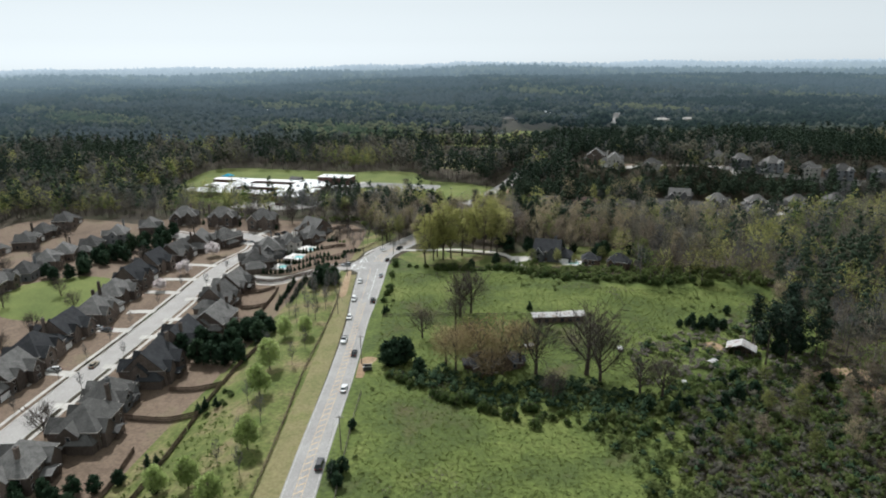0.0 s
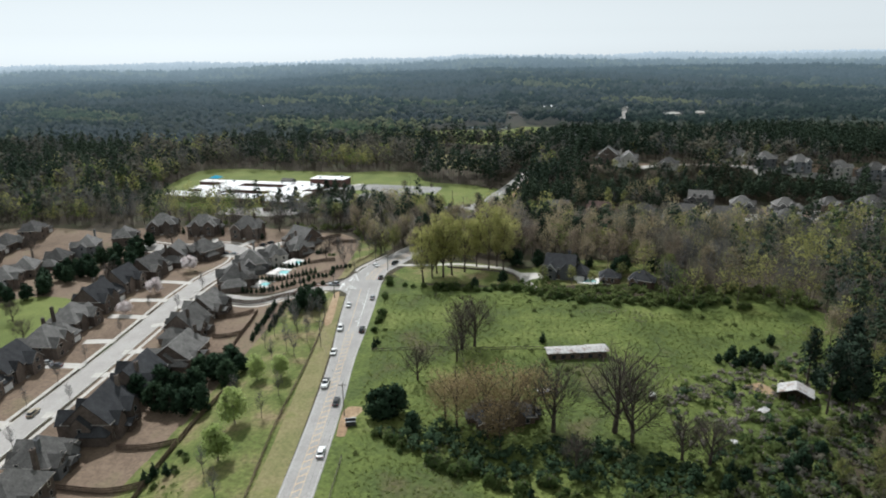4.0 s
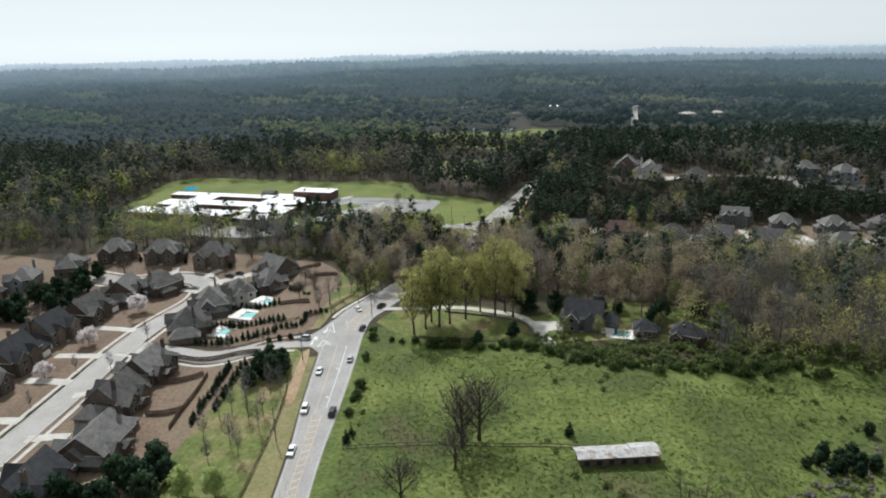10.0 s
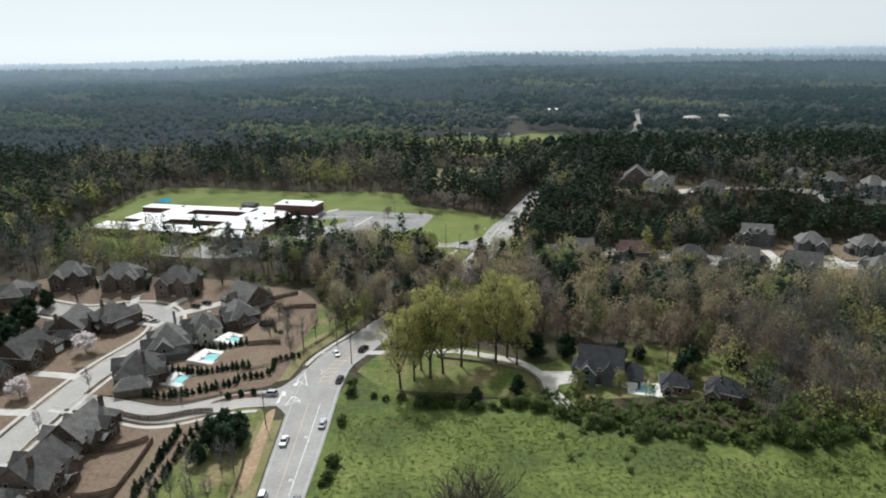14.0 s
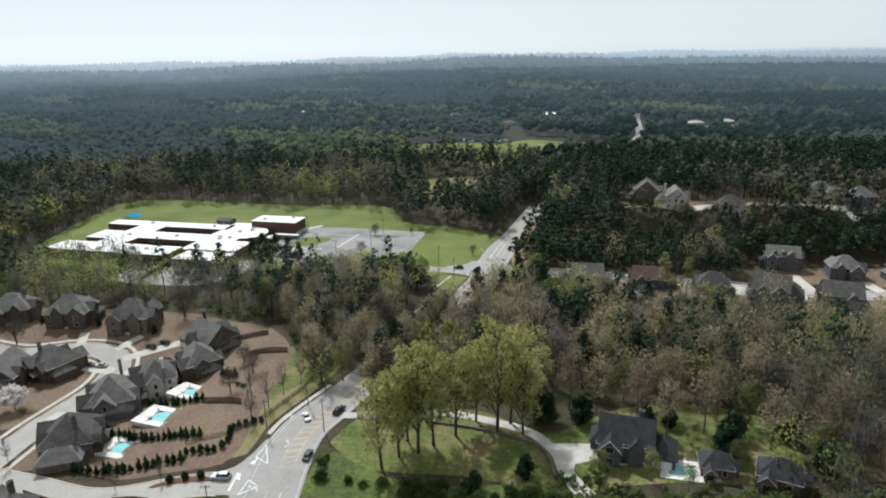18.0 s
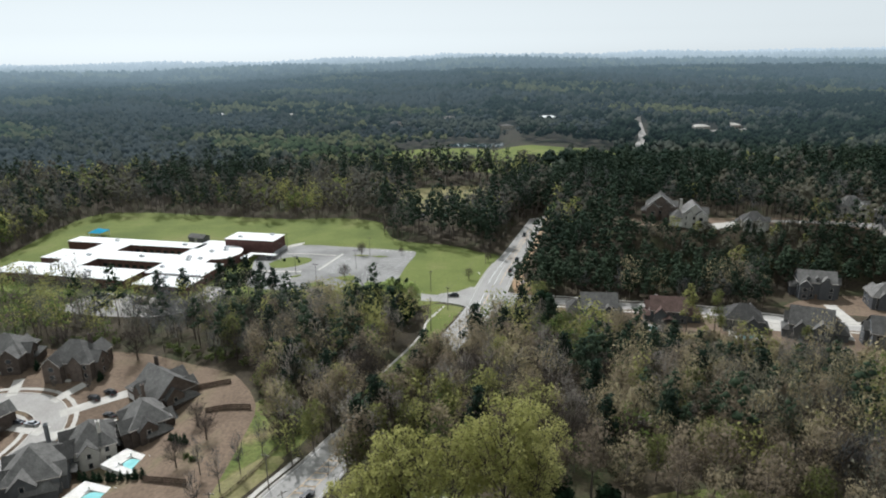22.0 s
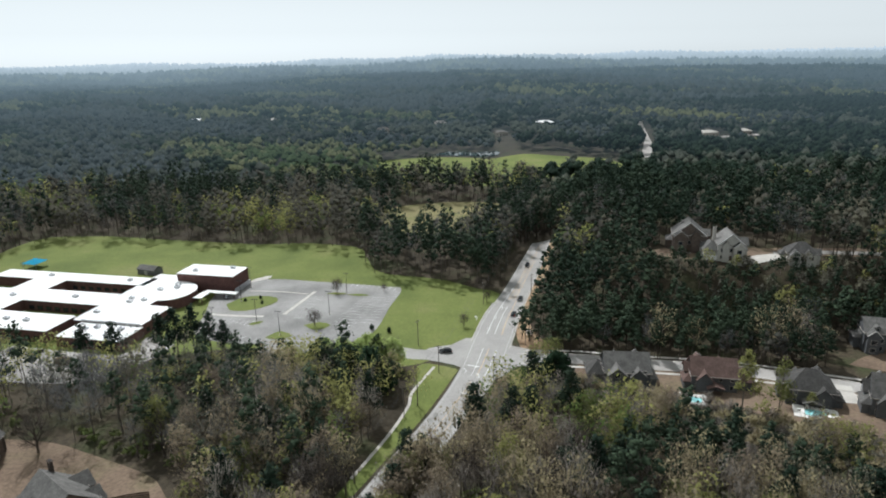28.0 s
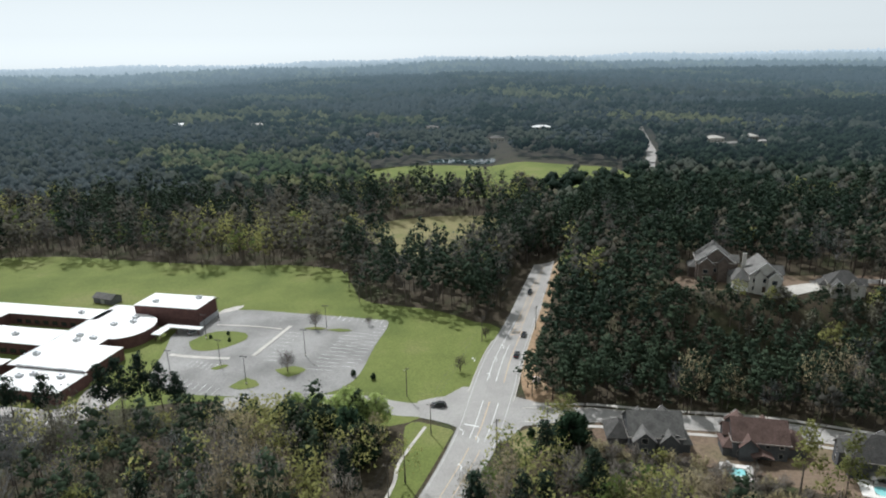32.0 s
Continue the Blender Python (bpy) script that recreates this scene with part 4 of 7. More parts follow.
def crowd(name, label, leaf, kind, x, y, h, r, n, size, seed, vary=0.25, fan=0, core=0.72, up=0.35, count=8, thick=0.06):
    """Many crowns of one kind as one mesh."""
    if len(x) == 0:
        return
    g = np.random.default_rng(seed)
    which = g.integers(0, 5, len(x))
    vs, ts, ns = [], [], []
    for w in range(5):
        k = which == w
        if not k.any():
            continue
        v, nv, tone = crown(kind, h, r, n, size, seed * 10 + w, fan, core, up, count, 2.2, thick)
        m = k.sum()
        a = g.uniform(0, 2 * math.pi, m)
        s = g.uniform(1 - vary, 1 + vary, m)
        sz = s * g.uniform(0.85, 1.15, m)
        c, sn = np.cos(a), np.sin(a)
        X = (v[None, :, 0] * c[:, None] - v[None, :, 1] * sn[:, None]) * s[:, None] + x[k][:, None]
        Y = (v[None, :, 0] * sn[:, None] + v[None, :, 1] * c[:, None]) * s[:, None] + y[k][:, None]
        Z = v[None, :, 2] * sz[:, None] + ground_z(x[k], y[k])[:, None]
        vs.append(np.stack([X, Y, Z], -1).reshape(-1, 3))
        ns.append(np.stack([nv[None, :, 0] * c[:, None] - nv[None, :, 1] * sn[:, None], nv[None, :, 0] * sn[:, None] + nv[None, :, 1] * c[:, None], np.broadcast_to(nv[None, :, 2], X.shape)], -1).reshape(-1, 3))
        drift = 0.5 + 0.5 * np.sin(x[k] / 61 + seed) * np.sin(y[k] / 47 + x[k] / 90)
        ts.append((0.5 * g.uniform(0.0, 1.0, m) + 0.4 * drift)[:, None].repeat(len(v), 1).ravel() + np.tile(tone, m))
    co = np.vstack(vs)
    tagged(new(name, raw_mesh(name, co, np.arange(len(co)).reshape(-1, 3), leaf, np.concatenate(ts), np.vstack(ns))), label, "woodland", "", "stuff")


def trunks(name, x, y, h, seed, material="bark"):
    g = np.random.default_rng(seed)
    n = len(x)
    z = ground_z(x, y)
    rr = g.uniform(0.15, 0.3, n)
    hh = h * g.uniform(0.75, 1.1, n)
    co = []
    for zt, f in ((-0.3, 1.0), (1.0, 0.35)):
        for k in range(3):
            t = 2 * math.pi * k / 3
            co.append(np.column_stack([x + rr * f * math.cos(t), y + rr * f * math.sin(t), z + (zt if zt < 0 else hh)]))
    co = np.stack(co, 1).reshape(-1, 3)
    b = np.arange(n)[:, None] * 6
    q = np.concatenate([b + np.array([[0, 1, 4, 3]]), b + np.array([[1, 2, 5, 4]]), b + np.array([[2, 0, 3, 5]])])
    tagged(new(name, raw_mesh(name, co, q, material)), "grey trunks standing in the woodland", "woodland", "", "stuff")


def wood(x0, x1, y0, y1, gap, lod, mix_, seed, far=False, hs=1.0, rs=1.0, low=None, lit_leaves=False, bark_="bark"):
    """Woodland over a stretch, in a mix of kinds {kind: share}."""
    x, y = scatter(x0, x1, y0, y1, gap, 0.45, seed, 0.78, low)
    g = np.random.default_rng(seed + 3)
    # kinds gather in drifts
    wide = 2.6 if far else 1.0
    drift = np.sin(x / 31 / wide + seed) + np.sin(y / 23 / wide + x / 57 / wide) + np.sin((x + y) / 14 / wide) * 0.6 + g.normal(0, 0.5 if far else 1.1, len(x))
    order = np.argsort(np.argsort(drift)) / max(1, len(x))
    n, size, count, core = lod
    a = 0.0
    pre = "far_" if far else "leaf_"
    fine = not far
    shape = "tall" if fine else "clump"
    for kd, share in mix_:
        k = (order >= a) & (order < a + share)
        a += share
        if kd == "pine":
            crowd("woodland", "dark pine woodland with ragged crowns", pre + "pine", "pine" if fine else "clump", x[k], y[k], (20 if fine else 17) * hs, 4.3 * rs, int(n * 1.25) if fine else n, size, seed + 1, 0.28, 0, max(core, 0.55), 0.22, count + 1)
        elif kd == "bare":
            crowd("woodland", "leafless grey-brown woodland twigs", pre + ("ash" if lit_leaves else "bare"), shape, x[k], y[k], 17 * hs, 4.5 * rs, int(n * 0.35) if fine else n, size * (0.75 if fine else 1), seed + 2, 0.25, int(n * 1.5) if fine else 0, 0 if fine else core, 0.45, count, 0.055)
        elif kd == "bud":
            crowd("woodland", "brown budding spring woodland", pre + ("bud_lit" if lit_leaves else "bud"), shape, x[k], y[k], 17.5 * hs, 4.8 * rs, int(n * 0.75) if fine else n, size * 0.85, seed + 4, 0.25, int(n * 0.9) if fine else 0, 0 if n > 120 else core, 0.45, count)
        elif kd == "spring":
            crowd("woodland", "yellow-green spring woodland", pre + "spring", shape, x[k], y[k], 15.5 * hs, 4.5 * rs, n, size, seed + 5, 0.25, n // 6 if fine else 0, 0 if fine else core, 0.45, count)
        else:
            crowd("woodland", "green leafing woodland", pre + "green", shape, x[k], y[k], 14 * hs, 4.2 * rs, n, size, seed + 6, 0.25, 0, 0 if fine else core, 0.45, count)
    if fine:
        trunks("woodland_trunks", x, y, 12.5 * hs, seed + 8, bark_)


NEAR, MID_, HAZY, FAR_, OUT_ = (180, 0.36, 9, 0.45), (80, 0.52, 7, 0.6), (24, 0.8, 3, 0.95), (5, 1.6, 2, 1.15), (4, 4.0, 1, 1.3)
# before the school, and round to the west
wood(-330, -8, 395, 500, 7.2, NEAR, [("pine", 0.18), ("bare", 0.20), ("bud", 0.24), ("spring", 0.24), ("green", 0.14)], 201, hs=1.06, rs=1.18)
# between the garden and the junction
wood(-40, 175, 335, 470, 7.2, NEAR, [("pine", 0.12), ("bud", 0.36), ("bare", 0.26), ("spring", 0.20), ("green", 0.06)], 202, hs=1.06, rs=1.18, lit_leaves=True)
# east of the field
wood(90, 330, 120, 400, 7.8, (190, 0.38, 10, 0.45), [("bud", 0.28), ("bare", 0.26), ("spring", 0.24), ("green", 0.06), ("pine", 0.16)], 203, hs=1.2, rs=1.2)
# the pine hill
# Mostly pine, with dark bark, to stand in for the slope's deep shade.
wood(40, 420, 452, 500, 4.8, (110, 0.40, 9, 0.6), [("pine", 0.82), ("bare", 0.12), ("bud", 0.06)], 204, hs=0.74, rs=0.9, bark_="dark_bark")
wood(40, 420, 500, 660, 5.8, MID_, [("pine", 0.74), ("bare", 0.11), ("bud", 0.12), ("spring", 0.03)], 214, hs=1.0, rs=1.05, bark_="dark_bark")
# behind the school lawn
wood(-480, 95, 545, 760, 7.0, (100, 0.52, 9, 0.55), [("pine", 0.40), ("bare", 0.20), ("bud", 0.26), ("spring", 0.09), ("green", 0.05)], 205, hs=1.3, rs=1.22)
wood(-560, -235, 440, 640, 7.8, MID_, [("bare", 0.26), ("spring", 0.16), ("bud", 0.22), ("green", 0.12), ("pine", 0.24)], 206, hs=1.15, rs=1.2)
wood(420, 640, 480, 660, 8, (50, 0.8, 7, 0.8), [("pine", 0.5), ("bud", 0.3), ("spring", 0.2)], 207)
wood(330, 520, 300, 480, 8, (50, 0.8, 7, 0.8), [("bud", 0.5), ("spring", 0.2), ("pine", 0.3)], 208)
# Paler kinds west, more pine east: the mix mimics haze glaring towards the sun.
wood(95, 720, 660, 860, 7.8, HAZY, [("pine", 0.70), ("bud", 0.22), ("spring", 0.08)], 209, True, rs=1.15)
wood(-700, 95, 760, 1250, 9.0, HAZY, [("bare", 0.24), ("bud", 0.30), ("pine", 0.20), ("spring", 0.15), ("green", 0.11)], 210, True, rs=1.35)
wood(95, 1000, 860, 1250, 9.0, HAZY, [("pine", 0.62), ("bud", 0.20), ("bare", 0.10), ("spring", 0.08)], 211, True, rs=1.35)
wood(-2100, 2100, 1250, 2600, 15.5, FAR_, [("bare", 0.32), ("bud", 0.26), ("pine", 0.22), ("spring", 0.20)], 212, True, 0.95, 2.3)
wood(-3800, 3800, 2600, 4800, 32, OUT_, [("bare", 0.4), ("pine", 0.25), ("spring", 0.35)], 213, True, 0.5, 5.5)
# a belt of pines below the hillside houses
wood(38, 120, 348, 410, 4.8, (170, 0.3, 10, 0.5), [("pine", 0.86), ("bud", 0.14)], 223, hs=0.68, rs=0.72, low=3, lit_leaves=True)
# open glade with scattered trees beyond the meadow
wood(-80, 232, 880, 1070, 9.0, HAZY, [("bud", 0.4), ("pine", 0.2), ("bare", 0.4)], 224, True, rs=1.05, low=4)
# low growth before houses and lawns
wood(30, 250, 360, 450, 4.2, (110, 0.32, 7, 0.4), [("bud", 0.5), ("bare", 0.4), ("spring", 0.10)], 220, hs=0.28, rs=0.55, low=0, lit_leaves=True)
wood(100, 195, 484, 522, 4.5, (90, 0.36, 7, 0.5), [("pine", 0.6), ("bud", 0.25), ("spring", 0.15)], 221, hs=0.42, rs=0.65, low=1)
wood(-115, 5, 444, 476, 5.0, (130, 0.36, 8, 0.5), [("bud", 0.35), ("spring", 0.35), ("pine", 0.3)], 222, hs=0.55, rs=0.8, low=2)

# ---- houses ----


def hip_roof(x0, x1, y0, y1, z, pitch, over=0.5, thick=0.22):
    x0, x1, y0, y1 = x0 - over, x1 + over, y0 - over, y1 + over
    w, d = x1 - x0, y1 - y0
    r = min(w, d) / 2
    if w >= d:
        a, b = (x0 + r, (y0 + y1) / 2), (x1 - r, (y0 + y1) / 2)
    else:
        a, b = ((x0 + x1) / 2, y0 + r), ((x0 + x1) / 2, y1 - r)
    zt = z + r * pitch
    v = [(x0, y0, z - thick), (x1, y0, z - thick), (x1, y1, z - thick), (x0, y1, z - thick), (x0, y0, z), (x1, y0, z), (x1, y1, z), (x0, y1, z), (a[0], a[1], zt), (b[0], b[1], zt)]
    f = [(3, 2, 1, 0), (0, 1, 5, 4), (1, 2, 6, 5), (2, 3, 7, 6), (3, 0, 4, 7)]
    if w >= d:
        f += [(4, 5, 9, 8), (5, 6, 9), (6, 7, 8, 9), (7, 4, 8)]
    else:
        f += [(4, 5, 8), (5, 6, 9, 8), (6, 7, 9), (7, 4, 8, 9)]
    return (v, f), zt


def gable_roof(x0, x1, y0, y1, z, pitch, axis="y", over=0.45, thick=0.2):
    """Two slabs that meet at a ridge along axis."""
    if axis == "x":
        (v, f), zt = gable_roof(y0, y1, x0, x1, z, pitch, "y", over, thick)
        return ([(p[1], p[0], p[2]) for p in v], [tuple(reversed(q)) for q in f]), zt
    xm, r = (x0 + x1) / 2, (x1 - x0) / 2 + over
    zt = z + (x1 - x0) / 2 * pitch
    ze = z - over * pitch
    y0, y1 = y0 - over, y1 + over
    v = []
    for y in (y0, y1):
        v += [(xm - r, y, ze), (xm, y, zt), (xm + r, y, ze), (xm - r, y, ze + thick), (xm, y, zt + thick), (xm + r, y, ze + thick)]
    f = [(0, 1, 4, 3), (1, 2, 5, 4), (7, 6, 9, 10), (8, 7, 10, 11), (3, 4, 10, 9), (4, 5, 11, 10), (1, 0, 6, 7), (2, 1, 7, 8), (0, 3, 9, 6), (5, 2, 8, 11)]
    return (v, f), zt + thick


def gable_wall(x0, x1, y, z, pitch, thick=0.25, axis="y"):
    xm = (x0 + x1) / 2
    zt = z + (x1 - x0) / 2 * pitch
    v = [(x0, y, z), (x1, y, z), (xm, y, zt), (x0, y + thick, z), (x1, y + thick, z), (xm, y + thick, zt)]
    f = [(0, 1, 2), (5, 4, 3), (0, 3, 4, 1), (1, 4, 5, 2), (2, 5, 3, 0)]
    if axis == "x":
        return [(p[1], p[0], p[2]) for p in v], [tuple(reversed(q)) for q in f]
    return v, f


WIN = {}


def window_data(w, h, trim):
    key = (w, h, trim)
    if key not in WIN:
        WIN[key] = (mesh_of("window", *box(-w / 2 - 0.12, w / 2 + 0.12, -0.05, 0.03, -0.14, h + 0.12), trim), mesh_of("pane", *box(-w / 2, w / 2, -0.075, 0.02, 0, h), "glass"))
    return WIN[key]


def add_window(parent, x, y, z, rot, w=1.0, h=1.5, trim="stone", plain_=False):
    """A window on a wall; rot is the way it faces (0: towards -y)."""
    fm, pm = window_data(w, h, trim)
    o = part("window", pm if plain_ else fm, None, parent)
    o.matrix_basis = pose(x, y, z, 0, 0, rot)
    if not plain_:
        part("pane", pm, None, o)


def rake_trim(x0, x1, y, z, pitch, over=0.45):
    """Pale boards along a gable's two slopes."""
    xm, r = (x0 + x1) / 2, (x1 - x0) / 2 + over
    zt, ze = z + (x1 - x0) / 2 * pitch + 0.22, z - over * pitch + 0.22
    v = []
    for yy in (y - over - 0.07, y - over - 0.01):
        v += [(xm - r, yy, ze), (xm, yy, zt), (xm + r, yy, ze), (xm + r, yy, ze - 0.28), (xm, yy, zt - 0.28), (xm - r, yy, ze - 0.28)]
    f = [(5, 4, 1, 0), (4, 3, 2, 1), (6, 7, 10, 11), (7, 8, 9, 10), (0, 1, 7, 6), (1, 2, 8, 7), (2, 3, 9, 8), (3, 4, 10, 9), (4, 5, 11, 10), (5, 0, 6, 11)]
    return v, f


def house(x, y, rot, w, d, h, wall="brick", roof="shingle", label="", wing=0.42, side=1, pitch=0.88, gables=1, chimney=True, rear="deck", name="house", group="", garage=True, dormers=0, far=False, main="hip"):
    """A suburban house: hipped body, a gabled front wing, garage wing, windows all round. Front faces local -y."""
    t = thing(name, x, y, None, rot, label, "house", group)
    zb = -2.0
    x0, x1, y0, y1 = -w / 2, w / 2, -d / 2, d / 2
    walls = [box(x0, x1, y0, y1, zb, h)]
    fx0, fx1 = (x0 + 0.5, x0 + w * wing) if side > 0 else (x1 - w * wing, x1 - 0.5)
    fy = y0 - 2.2
    walls += [box(fx0, fx1, fy, y0 + 0.2, zb, h - 0.3), gable_wall(fx0, fx1, fy, h - 0.3, pitch * 1.1)]
    gw = 6.4
    gx0, gx1 = (x1 - 1.0, x1 + gw - 1.0) if side > 0 else (x0 - gw + 1.0, x0 + 1.0)
    gh = h * 0.62
    gy0, gy1 = y0 + 0.6, y1 - 2.0
    if garage:
        walls.append(box(gx0, gx1, gy0, gy1, zb, gh))
    if main == "x":
        walls += [gable_wall(y0, y1, x0, h, pitch, axis="x"), gable_wall(y0, y1, x1 - 0.25, h, pitch, axis="x")]
    elif main == "y":
        walls += [gable_wall(x0, x1, y0, h, pitch), gable_wall(x0, x1, y1 - 0.25, h, pitch)]
    r, top = hip_roof(x0, x1, y0, y1, h, pitch) if main == "hip" else gable_roof(x0, x1, y0, y1, h, pitch, main)
    if not far and w > 10:
        # a steep small gable beside the wing, one towards the back, and a low shed roof along the rear
        sx, sw = (1 if side > 0 else -1) * w * 0.2, w * 0.13
        walls += [box(sx - sw, sx + sw, y0 - 0.7, y0 + 0.2, zb, h), gable_wall(sx - sw, sx + sw, y0 - 0.7, h, 1.25)]
        extra = [gable_roof(sx - sw, sx + sw, y0 - 0.7, y0 + d * 0.30, h, 1.25, over=0.3)[0]]
        bx = -sx * 1.15
        walls += [box(bx - w * 0.17, bx + w * 0.17, y1 - 0.2, y1 + 1.4, zb, h - 0.9), gable_wall(bx - w * 0.17, bx + w * 0.17, y1 + 1.15, h - 0.9, pitch * 1.15)]
        extra.append(gable_roof(bx - w * 0.17, bx + w * 0.17, y1 - d * 0.32, y1 + 1.4, h - 0.9, pitch * 1.15, over=0.35)[0])
        ex = x0 if side > 0 else x1 - 2.0
        walls.append(box(ex - (2.2 if side > 0 else 0), ex + (2.0 if side > 0 else 4.2), y0 + d * 0.35, y1 - 0.6, zb, h * 0.55))
        extra.append(hip_roof(ex - (2.2 if side > 0 else 0), ex + (2.0 if side > 0 else 4.2), y0 + d * 0.35, y1 - 0.6, h * 0.55, pitch * 0.9)[0])
        r = fuse(r, *extra)
    part("wall", fuse(*walls), wall, t)
    if main == "y":
        part("rake_trim", rake_trim(x0, x1, y0, h, pitch), "trim", t, "pale gable boards")
    part("roof", r, roof, t)
    r, _ = gable_roof(fx0, fx1, fy, y0 + d * 0.36, h - 0.3, pitch * 1.1)
    part("gable_roof", r, roof, t)
    part("rake_trim", rake_trim(fx0, fx1, fy, h - 0.3, pitch * 1.1), "trim" if wall in ("cream", "siding", "shaded_siding") else "stone", t, "pale gable boards")
    if not garage or side < 0:
        sy0, sy1 = -d * 0.32, d * 0.12
        part("side_bay", fuse(box(x1 - 0.2, x1 + 1.6, sy0, sy1, zb, h - 0.25), gable_wall(sy0, sy1, x1 + 1.35, h - 0.25, pitch * 1.1, axis="x")), wall, t)
        r, _ = gable_roof(x1 - w * 0.33, x1 + 1.6, sy0, sy1, h - 0.25, pitch * 1.1, "x")
        part("gable_roof", r, roof, t)
    if gables > 1:
        bx0, bx1 = (x1 - w * 0.45, x1 - 0.8) if side > 0 else (x0 + 0.8, x0 + w * 0.45)
        part("rear_bay", fuse(box(bx0, bx1, y1 - 0.2, y1 + 2.0, zb, h - 0.2), gable_wall(bx0, bx1, y1 + 1.75, h - 0.2, pitch)), wall, t)
        r, _ = gable_roof(bx0, bx1, y1 - d * 0.34, y1 + 2.0, h - 0.2, pitch)
        part("gable_roof", r, roof, t)
    if garage:
        r, _ = hip_roof(gx0, gx1, gy0, gy1, gh, pitch)
        part("garage_roof", r, roof, t)
        part("garage_door", box((gx0 + gx1) / 2 - 2.4, (gx0 + gx1) / 2 + 2.4, gy0 - 0.08, gy0 + 0.04, 0.0, 2.2), "trim", t, "panelled garage door")
    part("fascia", fuse(box(x0 - 0.56, x1 + 0.56, y0 - 0.56, y0 - 0.50, h - 0.26, h + 0.03), box(x0 - 0.56, x1 + 0.56, y1 + 0.50, y1 + 0.56, h - 0.26, h + 0.03), box(x0 - 0.56, x0 - 0.50, y0 - 0.5, y1 + 0.5, h - 0.26, h + 0.03), box(x1 + 0.50, x1 + 0.56, y0 - 0.5, y1 + 0.5, h - 0.26, h + 0.03)), "stone", t, "grey-tan eaves trim")
    if chimney:
        cx = x0 - 0.35 if side < 0 else x1 - w * 0.25
        c = part("chimney", fuse(box(cx - 0.6, cx + 0.6, y1 - d * 0.35, y1 - d * 0.35 + 0.9, h - 1, top + 0.7), box(cx - 0.72, cx + 0.72, y1 - d * 0.35 - 0.12, y1 - d * 0.35 + 1.02, top + 0.7, top + 0.9)), wall, t)
        part("flue", box(cx - 0.2, cx + 0.2, y1 - d * 0.35 + 0.25, y1 - d * 0.35 + 0.65, top + 0.9, top + 1.2), "dark_metal", c)
    levels = [0.9] if h < 4.5 else [0.9, 3.9]
    put = functools.partial(add_window, plain_=far)
    for z in levels:
        n = max(2, int(w / 3.4))
        for i in range(n):
            xx = x0 + w * (i + 0.5) / n
            if not (fx0 - 0.7 < xx < fx1 + 0.7) and not (z < 1 and abs(xx) < 1.4):
                put(t, xx, y0, z, 0)
            if gables < 2 or not (bx0 - 0.6 < xx < bx1 + 0.6):
                put(t, xx, y1, z, 180)
        if gables > 1:
            put(t, (bx0 + bx1) / 2, y1 + 2.0, z, 180, 1.6)
        put(t, (fx0 + fx1) / 2, fy, z, 0, 1.7)
        for yy in ((y0 + d * 0.4, y0 + d * 0.8) if not garage or side < 0 else (y0 + d * 0.3, y0 + d * 0.72)):
            if not garage or side < 0:
                put(t, x1 + (1.6 if yy < y0 + d * 0.62 else 0), yy, z, 90)
            elif z > 3:
                put(t, x1, yy, z, 90)
            if not garage or side > 0 or z > 3:
                put(t, x0, yy, z, -90)
    door = part("front_door", box(-0.55, 0.55, y0 - 0.06, y0 + 0.04, 0.15, 2.25), "wood", t, "panelled front door")
    part("step", box(-1.0, 1.0, y0 - 1.2, y0, -0.6, 0.12), "concrete", t)
    for k in range(dormers):
        dx = x0 + w * (k + 1) / (dormers + 1)
        part("dormer", fuse(box(dx - 0.8, dx + 0.8, y0 + 0.3, y0 + 2.2, h + 0.2, h + 1.9), gable_wall(dx - 0.8, dx + 0.8, y0 + 0.3, h + 1.9, 0.8)), wall, t)
        r, _ = gable_roof(dx - 0.8, dx + 0.8, y0 + 0.3, y0 + 3.0, h + 1.9, 0.8, over=0.2)
        part("dormer_roof", r, roof, t)
        add_window(t, dx, y0 + 0.3, h + 0.5, 0, 0.8, 1.2)
    if rear == "deck":
        dk = part("deck", box(-2.2, 2.2, y1, y1 + 2.8, 0.1, 0.3), "wood", t)
        for xx in (-2.0, 2.0):
            part("post", box(xx - 0.08, xx + 0.08, y1 + 2.6, y1 + 2.76, -2, 2.6), "wood", dk)
        part("deck_roof", gable_roof(-2.3, 2.3, y1 + 0.1, y1 + 2.9, 2.6, 0.35)[0], roof, dk)
    elif rear == "patio":
        part("patio", box(-3, 3, y1, y1 + 4, -0.6, 0.08), "concrete", t)
    return t


BR = "brown brick two-storey house with a grey shingle roof"
DK = "dark brick house with steep dark shingle gables"
G1 = "houses along the subdivision street"
# between the street and the road, backs to the road
house(-112, 148, -88, 14.8, 11.4, 5.8, "brick", "shingle", "dark brown two-storey house with a plain grey hipped roof", gables=1, side=1, group=G1, garage=False)
house(-104.5, 168.5, -90, 15.4, 12.5, 6.2, "brick", "shingle", "brown two-storey house with a broad grey hipped roof", gables=1, side=-1, group=G1, garage=False)
house(-108, 187, -92, 12.5, 12.0, 4.6, "siding", "shingle", "grey-sided house with a covered rear patio", gables=2, side=1, group=G1)
house(-101.5, 206, -90, 14.8, 13.7, 6.2, "brick", "dark_shingle", DK, gables=2, side=-1, pitch=0.95, group=G1, main="x")
house(-101.5, 231, -92, 16.0, 12.5, 4.4, "brick", "dark_shingle", DK, gables=2, side=1, pitch=1.0, group=G1, main="x")
house(-95.5, 252, -95, 15.4, 13.7, 3.9, "brick", "shingle", "brown brick house with a wide grey hipped roof", gables=1, side=-1, pitch=0.75, group=G1, main="x")
